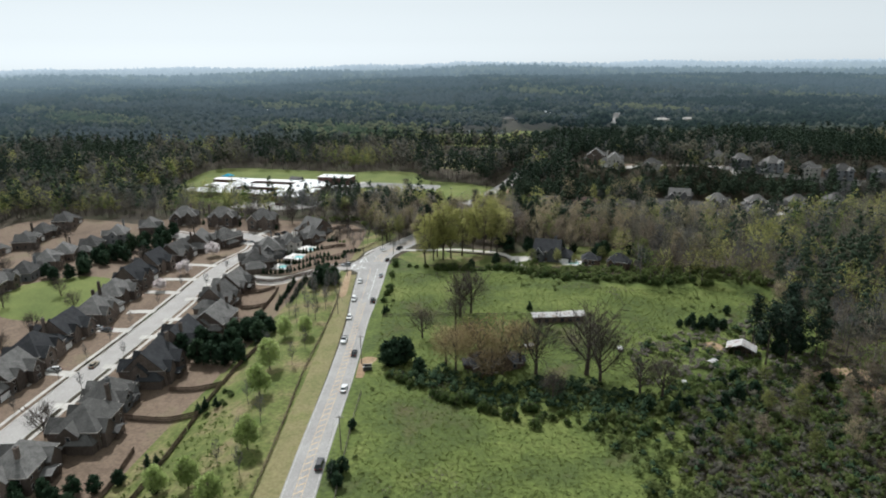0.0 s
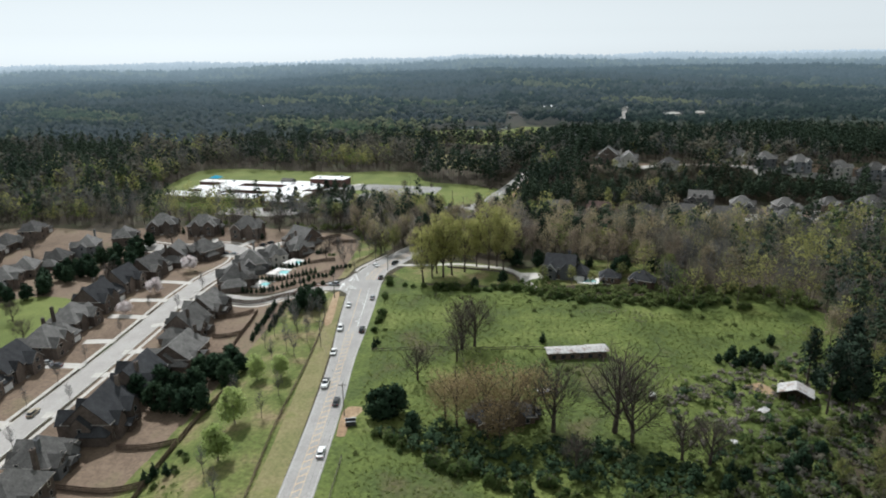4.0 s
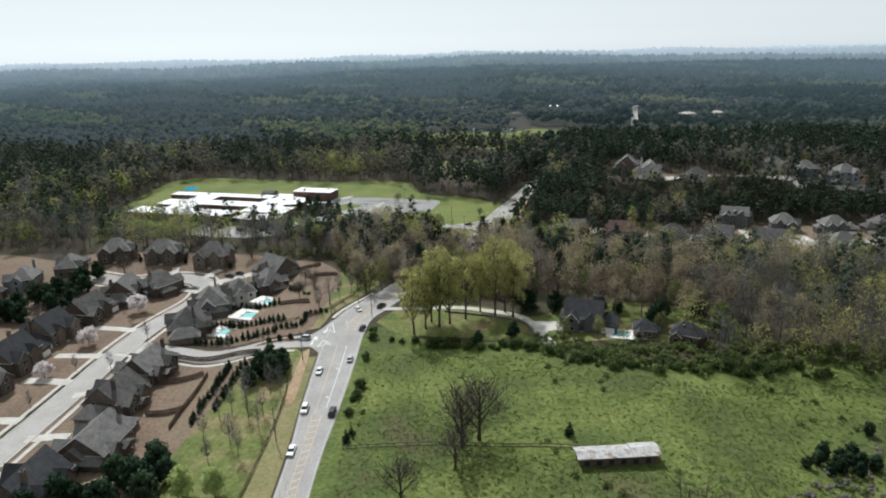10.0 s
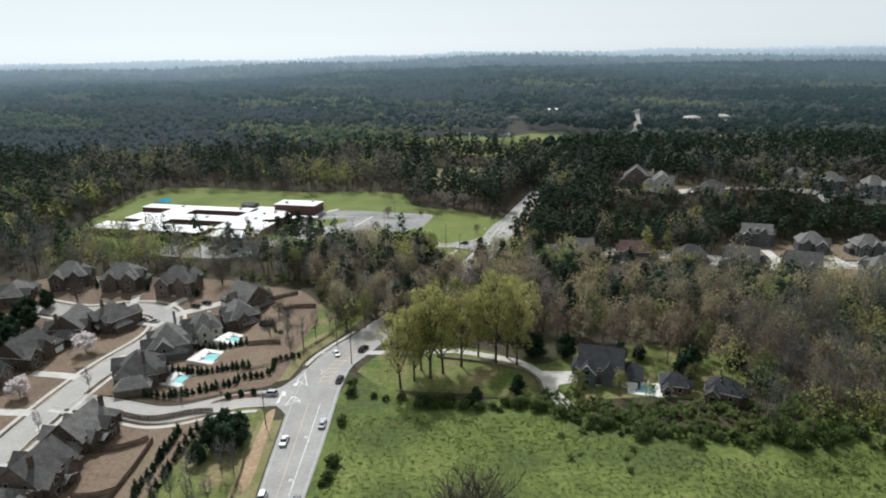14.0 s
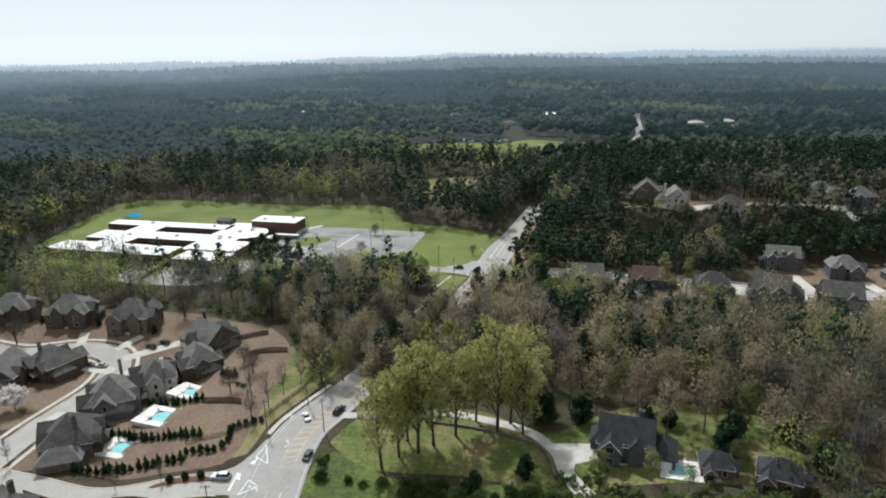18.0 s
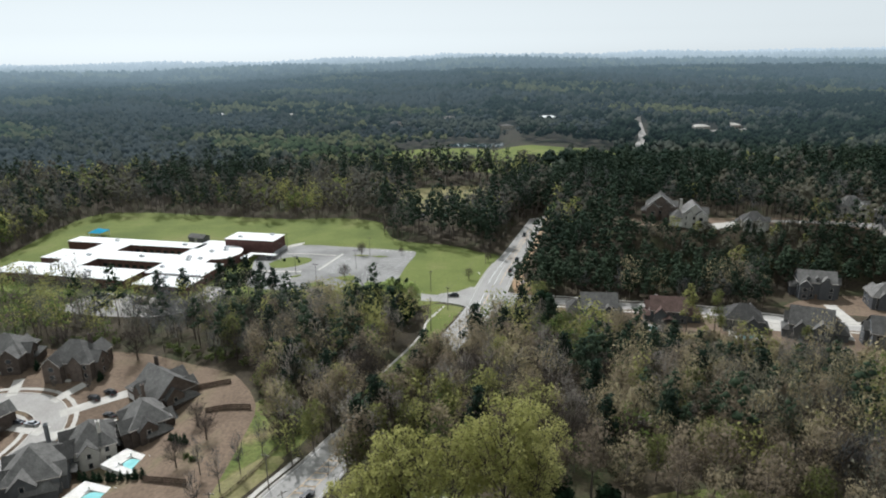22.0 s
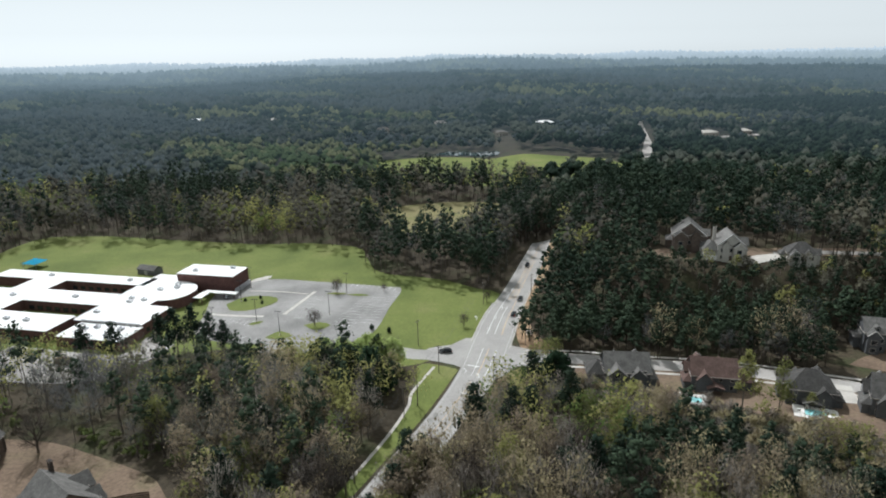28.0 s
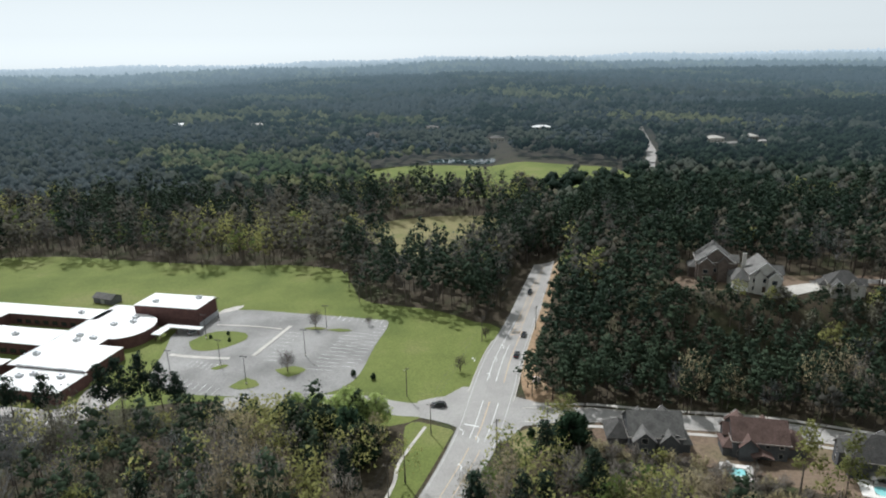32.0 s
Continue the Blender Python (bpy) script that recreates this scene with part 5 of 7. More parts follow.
house(-101.5, 276, -98, 14.2, 13.1, 4.6, "brick", "shingle", BR, gables=2, side=1, group=G1, main="x")
house(-100.5, 296, -100, 13.7, 12.0, 4.6, "brick", "shingle", BR, gables=2, side=-1, group=G1, main="x")
house(-100, 334, -75, 14.8, 13.7, 4.8, "brick", "shingle", "brown brick house with steep grey gables beside a pool", gables=2, side=1, group=G1)
house(-99, 357, -70, 15.4, 13.7, 5.6, "siding", "shingle", "tan house with a large grey hipped roof by a pool", gables=2, side=-1, group=G1)
house(-90, 370, -62, 13.1, 11.4, 6.0, "cream", "shingle", "cream-walled house with a grey hipped roof", gables=1, side=1, group=G1, garage=False)
house(-78.5, 379, -52, 13.7, 11.4, 6.2, "brick", "shingle", BR, gables=1, side=-1, group=G1, garage=False)
house(-79, 396, -40, 15.4, 13.7, 6.0, "brick", "shingle", "brown brick house with crossing grey gables", gables=2, side=-1, pitch=0.85, group=G1, main="x")
house(-118, 418, -5, 16.5, 13.1, 6.3, "brick", "shingle", "dark brick two-storey house below the woods", gables=2, side=1, group=G1, garage=False)
house(-147, 424, 5, 17.1, 12.5, 6.3, "brick", "shingle", "dark brick two-storey house with several small gables", gables=2, side=-1, group=G1, garage=False)
house(-174, 428, 10, 16.0, 12.5, 6.0, "brick", "shingle", BR, gables=1, side=1, group=G1, garage=False)
# west side of the street
house(-150, 201, 88, 14.8, 12.5, 5.6, "brick", "shingle", BR, gables=2, side=-1, group=G1, main="x")
house(-152, 220, 88, 16.0, 13.7, 5.4, "brick", "dark_shingle", DK, gables=1, side=1, group=G1)
house(-152, 240, 88, 15.4, 13.1, 5.2, "brick", "dark_shingle", DK, gables=2, side=-1, pitch=0.9, group=G1, main="x")
house(-149.5, 260, 86, 14.2, 12.5, 5.4, "brick", "shingle", BR, gables=1, side=1, group=G1)
house(-152, 283, 84, 14.8, 12.5, 5.2, "brick", "shingle", BR, gables=1, side=-1, group=G1)
house(-153, 304, 84, 14.8, 12.5, 6.0, "brick", "dark_shingle", DK, gables=2, side=1, pitch=0.95, group=G1, main="x")
house(-153, 328, 82, 13.7, 12.5, 6.0, "brick", "dark_shingle", DK, gables=2, side=-1, pitch=0.95, group=G1, main="x")
house(-150, 350, 80, 14.8, 12.5, 5.6, "brick", "shingle", BR, gables=2, side=1, group=G1, main="x")
house(-146, 376, 95, 14.8, 13.1, 5.6, "brick", "shingle", BR, gables=2, side=-1, group=G1, main="x")
house(-133, 384, 150, 14.2, 12.5, 5.4, "brick", "shingle", "brown brick house inside the street's bend", gables=2, side=1, group=G1, garage=False)
# the row further west
for i, (hx, hy) in enumerate(((-216, 318), (-215, 337), (-217, 356), (-211, 375), (-204, 394), (-256, 384), (-256, 402), (-252, 421), (-262, 340), (-265, 362), (-218, 298), (-190, 410))):
    house(hx, hy, -85 + 7 * (i % 3) + (170 if i > 4 else 0), 13 + i % 3, 11, (4.4, 5.6, 4.8)[i % 3], "brick" if i % 4 else "siding", "shingle", ("brown brick house in a western row", "brick house with a grey hipped roof")[i % 2], gables=1 + i % 2, side=1 if i % 2 else -1, rear="", group="houses of the western row", chimney=i % 2 == 0, far=True)
G2 = "houses on the hillside street"
house(79, 452, 172, 14.5, 11, 4.8, "shaded_siding", "shingle", "grey-sided house with a gabled sun porch", gables=2, side=1, chimney=False, group=G2, rear="patio", wing=0.35, main="x")
house(106, 446, 166, 14, 10, 5.4, "shaded_siding", "brown_shingle", "grey-sided house with a brown shingle roof", gables=1, side=-1, chimney=False, group=G2, main="x")
house(131, 434, 160, 13.5, 10.5, 5.6, "shaded_siding", "shingle", "grey-sided house above a curved pool deck", gables=1, side=1, chimney=False, group=G2, garage=False)
house(152, 424, 152, 14, 11.5, 6.0, "siding", "shingle", "blue-grey house with many steep gables", gables=2, side=-1, pitch=0.95, chimney=False, group=G2, main="x")
house(174, 411, 158, 14.5, 11, 6.2, "siding", "shingle", "pale blue-grey house with a broad roof", gables=1, side=1, chimney=False, group=G2, garage=False, main="x")
house(180, 468, -20, 15, 9.5, 7.6, "shaded_siding", "shingle", "tall grey house with white window trim and three dormers", gables=1, side=1, wing=0.3, chimney=False, dormers=3, group=G2, garage=False, main="x")
house(202, 453, -18, 13.5, 11, 5.8, "shaded_siding", "shingle", "grey house with a pyramid hipped roof", gables=2, side=-1, chimney=False, group=G2, garage=False)
house(227, 446, -8, 13, 10, 6.0, "shaded_siding", "shingle", "grey hillside house with white trim", gables=2, side=1, chimney=False, group=G2)
house(256, 446, -2, 13, 10, 6.0, "brick", "shingle", "dark brick hillside house", gables=1, side=-1, chimney=False, group=G2)
house(286, 450, 2, 13, 10, 6.0, "siding", "shingle", "grey hillside house among trees", gables=2, side=1, chimney=False, group=G2)
house(205, 402, 172, 13.5, 10.5, 5.8, "cream", "shingle", "pale house beside the woods", gables=2, side=-1, chimney=False, group=G2)
house(240, 404, 178, 13, 10.5, 5.8, "siding", "shingle", "grey-sided house beside the woods", gables=1, side=1, chimney=False, group=G2)
G3 = "houses high on the wooded hill"
house(131, 530, -18, 13.5, 11, 8.0, "brick", "shingle", "dark-walled hill house with crossing pale-edged gables", gables=2, side=1, pitch=0.8, chimney=False, group=G3, garage=False, main="y")
house(143, 517, -14, 10.5, 12, 7.0, "cream", "shingle", "white-sided hill house with a tall chimney", gables=2, side=-1, pitch=0.85, group=G3, main="y")
house(172, 512, -20, 11, 8.5, 3.4, "cream", "shingle", "low pale garage house on the hill", gables=1, side=1, chimney=False, group=G3, garage=False)
for i, (hx, hy) in enumerate(HILL_HOUSES):
    house(hx, hy, -10 + 8 * (i % 3), 13, 10, 6.2, "cream" if i % 3 == 0 else "siding", "shingle", ("pale two-storey house on the hill", "grey two-storey house on the hill")[i % 2], gables=1 + i % 2, side=1 if i % 2 else -1, chimney=False, group=G3, rear="", garage=i % 2 == 0, far=True)
# Near-black walls here carry the shade of the side in view.
house(55, 309, -20, 13, 11, 5.0, "shaded_siding", "dark_shingle", "dark-roofed house with shade-darkened walls and a pale-faced gable beside a driveway", gables=2, side=1, pitch=0.95, main="x")
house(74, 300, -15, 7, 6, 3.0, "wood", "dark_shingle", "small dark pool house", chimney=False, gables=1, rear="", garage=False)
house(87, 295, -30, 9, 7, 3.4, "wood", "dark_shingle", "weathered dark outbuilding under trees", chimney=False, gables=1, rear="", garage=False)
house(18, 193, 4, 16, 8, 3.0, "wood", "dark_shingle", "run-down low house hidden behind brown trees", chimney=True, gables=1, rear="", garage=False, pitch=0.45)
for i, (hx, hy, w_) in enumerate(FAR_BUILDINGS):
    house(hx, hy, 175 + 9 * (i % 3), w_, 12, 4.4, "cream", "white_roof" if i in (0, 3) else "concrete" if i in (2, 5, 6) else "shingle", "distant pale building among the woods", chimney=False, gables=1, rear="", garage=False, pitch=0.35, name="distant_building", far=True)

# driveways
for i, (ax, ay, bx, by, w_) in enumerate(((-118, 160, -127, 160, 3.6), (-120, 186, -126, 186, 3.6), (-112, 214, -124, 214, 3.6), (-112, 240, -122, 240, 3.6), (-108, 259, -120, 258, 3.6), (-112, 284, -120, 283, 3.6), (-110, 303, -118, 303, 3.6), (-143, 210, -131, 208, 4), (-143, 248, -129, 247, 4), (-140, 268, -128, 268, 4), (-143, 294, -126, 292, 4), (-143, 313, -125, 312, 4), (-142, 340, -123, 336, 4), (-112, 350, -117, 352, 5), (-92, 388, -109, 380, 4.5), (-92, 404, -112, 392, 4.5), (-112, 409, -118, 399, 3.6), (-137, 413, -134, 403, 3.6), (-130, 388, -112, 383, 5), (86, 452, 88, 462, 6), (116, 444, 119, 454, 6), (142, 430, 147, 442, 7), (162, 418, 168, 432, 7), (180, 456, 176, 432, 5), (206, 444, 205, 428, 6), (150, 512, 168, 516, 7), (236, 506, 238, 500, 7), (262, 502, 262, 498, 7))):
    sheet("driveway", ribbon([(ax, ay), ((ax + bx) / 2, (ay + by) / 2 + 0.3), (bx, by)], w_, 0.17, 2.5), "concrete", "pale concrete driveway of a house", "driveway")
sheet("garden_drive", ribbon([(-21, 332), (-6, 331.5), (11, 331.5), (24, 325), (33, 317.5), (37.5, 308), (39, 299), (42, 292)], 3.2, 0.2), "concrete", "winding pale gravel driveway under tall trees", "driveway")
sheet("turning_court", patch([(37, 313), (49, 312), (49, 306), (41, 304), (40, 296), (44, 290), (41, 289), (37, 296), (36, 306)], 0.24, 3), "concrete", "sunlit pale concrete turning court", "driveway")
sheet("garden_edging", kerb(smooth_line([(4, 327.5), (8, 326), (15, 324), (21, 321), (29, 315.5), (33.4, 311.6), (35, 306), (35, 298.4)], 2.0), 0.1, 0.6, 0.7), "bark", "low dark stone edging along the garden drive", "garden wall")
sheet("clay_bank", patch([(48, 470), (57, 465.5), (66, 467), (60, 474), (56, 486), (55, 500), (60, 520), (70, 548), (86, 596), (84, 604), (66, 552), (55, 520), (50, 500), (47.5, 484)], 0.1, 3), "bare", "bare clay bank between road and wooded hill", "ground")
sheet("dirt_pullout", patch([(-27.4, 186), (-27.4, 199), (-24, 201), (-21.5, 199), (-24.5, 193), (-25, 186)], 0.13, 3), "bare", "pale dirt pull-out beside the road", "ground")
sheet("dirt_patch", patch([(95, 214), (101, 217), (104, 212), (100, 209)], 0.12, 3), "bare", "bare reddish dirt by the barn", "ground")
sheet("pale_field_edge", patch([(122, 192), (140, 196), (150, 184), (140, 172), (126, 178)], 0.12, 3), "bare", "dry tawny grass beside scrub", "ground")


def pool(x, y, rot, w, d, label, sx=3.0, sy=3.0):
    t = thing("swimming_pool", x, y, None, rot, label, "pool")
    ring = []
    for a, b, c, e in ((-w / 2 - sx, w / 2 + sx, -d / 2 - sy, -d / 2), (-w / 2 - sx, w / 2 + sx, d / 2, d / 2 + sy), (-w / 2 - sx, -w / 2, -d / 2, d / 2), (w / 2, w / 2 + sx, -d / 2, d / 2)):
        ring.append(box(a, b, c, e, -1.0, 0.34))
    part("deck", fuse(*ring), "deck", t, "pale pool deck")
    n = 20
    v = [(w / 2 * 0.98 * math.copysign(abs(math.cos(2 * math.pi * k / n)) ** 0.6, math.cos(2 * math.pi * k / n)), d / 2 * 0.98 * math.copysign(abs(math.sin(2 * math.pi * k / n)) ** 0.6, math.sin(2 * math.pi * k / n)), 0.2) for k in range(n)]
    part("water", (v, [tuple(range(n))]), "pool", t, "turquoise water")
    for k in range(5):
        a = 1.3 * k
        lx, ly = (w / 2 + 1.5) * math.cos(a), (d / 2 + 1.6) * math.sin(a)
        c = part("lounger", fuse(box(lx - 0.35, lx + 0.35, ly - 0.9, ly + 0.4, 0.5, 0.62, 0.04), box(lx - 0.35, lx + 0.35, ly + 0.4, ly + 0.5, 0.5, 1.1)), "trim", t)
        for ox in (-0.28, 0.22):
            part("leg", box(lx + ox, lx + ox + 0.06, ly - 0.8, ly - 0.74, 0.3, 0.5), "dark_metal", c)
    return t


pool(-84, 331.5, -18, 7.5, 5.0, "turquoise backyard pool with a pale paved deck", 3.4, 2.4)
pool(-77.5, 346, -20, 9.5, 5.4, "large turquoise pool with a white deck and loungers", 4.6, 2.4)
pool(-73.5, 359.5, -28, 7.5, 4.0, "small backyard pool in a pale deck", 5.0, 2.2)
pool(66, 300.5, -15, 6, 4, "green-blue pool beside a pool house", 2.0, 2.0)
pool(128, 424, 155, 6, 4, "curved pool with a pale rim behind a house", 3.0, 1.6)
pool(96, 436, 160, 5, 3.5, "small teal pool behind a grey house", 1.6, 1.6)

# ---- school ----
SO, SR = (-105.0, 556.0), -15.0
SZ = -9.1
school = thing("school", SO[0], SO[1], SZ, SR, "low brick school with a bright white flat roof and courtyards", "school")


def block(name, u0, u1, v0, v1, h, roof_label=""):
    b = part(name, box(u0, u1, v0, v1, -1.5, h), "red_brick", school)
    part("roof", box(u0 - 0.15, u1 + 0.15, v0 - 0.15, v1 + 0.15, h + 0.002, h + 0.25), "white_roof", b, "white membrane roof")
    return b


for args in ((-100, -13.2, -8, 2), (-75, -57.2, -45.8, -8.3), (-57, -16.2, -33.8, -20.2), (-90, -75.3, -38, -22), (-96, -18.2, -62, -46.2), (-16, 4.8, -49.7, 8)):
    block("classroom_wing", *args, 5.0)
block("office_wing", 5.1, 16, -49.7, -30, 5.0)
block("kitchen_wing", -12, 17, -64, -50, 4.4)
gym = block("gymnasium", -1.2, 28.5, 0.3, 14.5, 9.0)
n_ = 18
arc = [(5.1, -24.0)] + [(5.1 + 9.5 * math.sin(math.pi * k / n_), -12.3 - 11.7 * math.cos(math.pi * k / n_)) for k in range(n_ + 1)] + [(5.1, -0.2)]
lb = part("library_wing", ([(a, b, z) for z in (-1.5, 5.0) for a, b in arc], [tuple(range(len(arc), 2 * len(arc)))] + [(k, (k + 1) % len(arc), len(arc) + (k + 1) % len(arc), len(arc) + k) for k in range(len(arc))]), "red_brick", school, "curved brick wing")
part("roof", ([(a * 1.0, b, z) for z in (5.01, 5.26) for a, b in [(5.1 + (p - 5.1) * 1.04, -12.2 + (q + 12.2) * 1.02) for p, q in arc]], [tuple(range(len(arc), 2 * len(arc))), tuple(range(len(arc)))[::-1]] + [(k, (k + 1) % len(arc), len(arc) + (k + 1) % len(arc), len(arc) + k) for k in range(len(arc))]), "white_roof", lb, "curved white roof")
part("roof_seam", box(-16.4, -16.0, -49, 8, 5.26, 5.45), "metal", school)
part("roof_seam", box(-12, 16, -50.1, -49.8, 5.26, 5.9), "metal", school)
for u, v, h in ((2, -4, 5.25), (4, -8, 5.25), (-2, -12, 5.25), (-8, -24, 5.25), (-6, -28, 5.25), (-1, -25, 5.25), (-12, -41, 5.25), (10, -54, 4.65), (-5, -56, 4.65), (-35, -27, 5.25), (-66, -30, 5.25), (-35, -54, 5.25), (-80, -54, 5.25), (-25, -3, 5.25), (-70, -3, 5.25), (6, 5, 9.25), (22, 12, 9.25), (-45, -54, 5.25), (-1, -54, 4.65)):
    rt = part("rooftop_unit", fuse(box(u - 1.1, u + 1.1, v - 0.8, v + 0.8, h, h + 1.1, 0.08)), "metal", school, "grey rooftop ventilation unit")
    part("fan_guard", tube([(u, v, h + 1.1), (u, v, h + 1.25)], [0.5, 0.45], 10), "dark_metal", rt)
for u in np.arange(-92, -20, 4.5):
    part("window", box(u, u + 2.6, -62.06, -61.95, 1.0, 2.8), "glass", school)
for u in np.arange(-54, -20, 4.5):
    for v in (-8.06, -34.0, -46.1, -20.1):
        part("window", box(u, u + 2.6, v - (0.1 if v < -30 else -0.02), v + 0.1, 1.0, 2.8), "glass", school)
for v in np.arange(-47, -31, 4.0):
    part("window", box(15.96, 16.06, v, v + 2.2, 1.0, 2.8), "glass", school)
for u in np.arange(-9, 15, 4.0):
    part("window", box(u, u + 2.2, -64.06, -63.95, 1.0, 2.6), "glass", school)
cn = part("entrance_canopy", fuse(box(16.5, 33, -6.5, -3.5, 3.0, 3.35), box(16.0, 20, -14, -6.7, 3.0, 3.35)), "white_roof", school, "white covered walkway")
for u, v in ((17, -6), (22, -6), (27, -6), (32, -6), (17, -13), (19.6, -13)):
    part("column", tube([(u, v, -0.2), (u, v, 3.0)], [0.2, 0.2], 8), "red_brick", cn)
part("canopy_fence", box(29, 29.3, 0, 14, -0.5, 3.2), "metal", school)


def su(u, v):
    c, s = math.cos(radians(SR)), math.sin(radians(SR))
    return SO[0] + c * u - s * v, SO[1] + s * u + c * v


def school_patch(name, outline, dz, mat, label, category, smooth=False):
    return sheet(name, patch([su(*p) for p in outline], dz, 4), mat, label, category)


lot = school_patch("parking_lot", [(21, -9), (19, 8), (29, 18), (60, 17.5), (99, 16.5), (107, 14), (108, -8), (109, -36), (97, -48), (62, -53), (38, -46), (33, -38), (27, -22)], 0.16, "lot", "grey school parking lot with painted bays", "parking lot")
school_patch("service_yard", [(-30, -67), (-30, -90), (20, -88), (34, -60), (30, -52), (18, -50), (18, -66)], 0.14, "street", "pale service yard behind trees", "yard")
school_patch("front_path", [(28.6, 15), (28.6, 20), (36, 24), (36, 19)], 0.22, "concrete", "pale concrete path by the gymnasium", "path")
isl = sheet("planted_island", patch([su(*p) for p in ((32, -13), (36, -5), (43, -3.5), (53, -5.5), (56, -11), (52, -18), (46, -21), (38, -20))], 0.26, 3), "lawn", "oval grass island with small round shrubs", "traffic island")
for pts_ in (((74, 2.5), (78, 5), (84, 4), (80, 2)), ((84, 3), (89, 5), (95, 4), (90, 2)), ((79, -33), (84, -29), (90, -31), (86, -37)), ((69, -47), (72, -40), (79, -44), (74, -48)), ((55, -35), (58, -32), (61, -32.5), (58, -36))):
    sheet("parking_island", patch([su(*p) for p in pts_], 0.27, 3), "lawn", "small grass island in the parking lot", "traffic island")
sheet("parking_kerb", ribbon([su(35, 3), su(50, 1.5), su(66, 0.5)], 0.9, 0.3), "concrete", "pale concrete divider in the parking lot", "kerb")
sheet("parking_kerb", ribbon([su(68, 4), su(67, -10), su(66, -24)], 1.6, 0.3), "concrete", "pale concrete divider in the parking lot", "kerb")
sheet("pickup_lane", ribbon([su(31, -24), su(40, -25.5), su(52, -27), su(58, -27)], 1.8, 0.22), "concrete", "striped kerb lane by the school entrance", "kerb")
for row, (ua, va, ub, vb, n_) in enumerate(((82, 16, 104, 14, 9), (92, -30, 95, 2, 12), (97, -30, 100, 2, 12), (104, -26, 106, 10, 13), (44, -31, 56, -34, 6), (42, -43, 66, -50, 9), (72, -2, 74, -26, 9))):
    for k in range(n_):
        u, v = ua + (ub - ua) * k / (n_ - 1), va + (vb - va) * k / (n_ - 1)
        du, dv = (0.07, 2.4) if row in (0, 4, 5) else (2.4, 0.07)
        c4 = [su(u - du, v - dv), su(u + du, v - dv), su(u + du, v + dv), su(u - du, v + dv)]
        part("bay_line", ([(p[0], p[1], gz(*p) + 0.2) for p in c4], [(0, 1, 2, 3)]), "white_line", lot)


def lamp_post(x, y, h=10.5):
    t = thing("lamp_post", x, y, None, -15, "tall dark parking lot lamp post", "lamp post", "lamp posts of the school lot")
    part("base", tube([(0, 0, -0.3), (0, 0, 0.8)], [0.3, 0.3], 8), "concrete", t)
    part("pole", tube([(0, 0, 0.8), (0, 0, h)], [0.13, 0.08], 6), "dark_metal", t)
    part("arm", box(-0.9, 0.9, -0.05, 0.05, h - 0.1, h), "dark_metal", t)
    for s in (-0.9, 0.9):
        part("lamp_head", box(s - 0.35, s + 0.35, -0.25, 0.25, h - 0.2, h + 0.02, 0.05), "dark_metal", t)
    return t


for u, v in ((33, 8), (85, -20), (84, 3.5), (74, -44), (58, -33), (43, -41), (38, -10)):
    lamp_post(*su(u, v))
shelter = thing("shade_canopy", *su(-103, 20), None, SR, "blue canvas play shelter behind the school", "shelter")
part("canopy", ([(-4.5, -4.5, 3.2), (4.5, -4.5, 3.2), (4.5, 4.5, 3.2), (-4.5, 4.5, 3.2), (0, 0, 5.4), (-4.5, -4.5, 3.1), (4.5, -4.5, 3.1), (4.5, 4.5, 3.1), (-4.5, 4.5, 3.1)], [(0, 1, 4), (1, 2, 4), (2, 3, 4), (3, 0, 4), (0, 5, 6, 1), (1, 6, 7, 2), (2, 7, 8, 3), (3, 8, 5, 0), (8, 7, 6, 5)]), "blue", shelter)
for a in (-4, 4):
    for b in (-4, 4):
        part("post", tube([(a, b, -0.3), (a, b, 3.2)], [0.12, 0.12], 6), "metal", shelter)
play = thing("play_frame", *su(-113, 20), None, SR, "dark playground climbing frame", "playground")
for k in range(5):
    part("bar", tube([(k * 1.4, 0, -0.2), (k * 1.4 + 0.5, 0, 2.4), (k * 1.4 + 1.0, 1.8, 2.4), (k * 1.4 + 1.2, 1.8, -0.2)], [0.08] * 4, 5), "dark_metal", play)
shed_ = thing("storage_shed", *su(-33, 22), None, SR - 8, "grey gabled storage shed behind the school", "shed")
part("wall", fuse(box(-5.5, 5.5, -3, 3, -1, 2.8), gable_wall(-3, 3, -5.5, 2.8, 0.5, axis="x"), gable_wall(-3, 3, 5.25, 2.8, 0.5, axis="x")), "siding", shed_)
part("roof", gable_roof(-5.5, 5.5, -3, 3, 2.8, 0.5, "x")[0], "shingle", shed_)
part("door", box(-1, 1, -3.06, -2.95, 0, 2.2), "metal", shed_)
skip = thing("refuse_container", *su(2, -76), None, SR, "rust-red refuse container in the service yard", "container")
part("body", box(-3, 3, -1.2, 1.2, 0.1, 2.0, 0.1), "red_brick", skip)
part("rim", fuse(box(-3.08, 3.08, -1.28, -1.18, 1.8, 2.0), box(-3.08, 3.08, 1.18, 1.28, 1.8, 2.0)), "dark_metal", skip)
for p_ in (-2.4, 2.4):
    part("skid", box(p_ - 0.2, p_ + 0.2, -1.1, 1.1, -0.1, 0.1), "dark_metal", skip)

# ---- farm sheds in the field ----
long_shed = thing("long_shed", 45.5, 228.5, None, 3, "long derelict shed with a patchy pale tin roof", "shed")
part("wall", box(-9.5, 9.5, -2.2, 2.2, -0.6, 2.5), "wood", long_shed)
part("roof", gable_roof(-9.8, 3.5, -2.2, 2.2, 2.5, 0.2, "x")[0], "tin", long_shed, "rusty pale tin sheets")
part("roof", gable_roof(3.7, 9.8, -2.4, 2.4, 2.7, 0.24, "x")[0], "tin", long_shed, "rusty pale tin sheets")
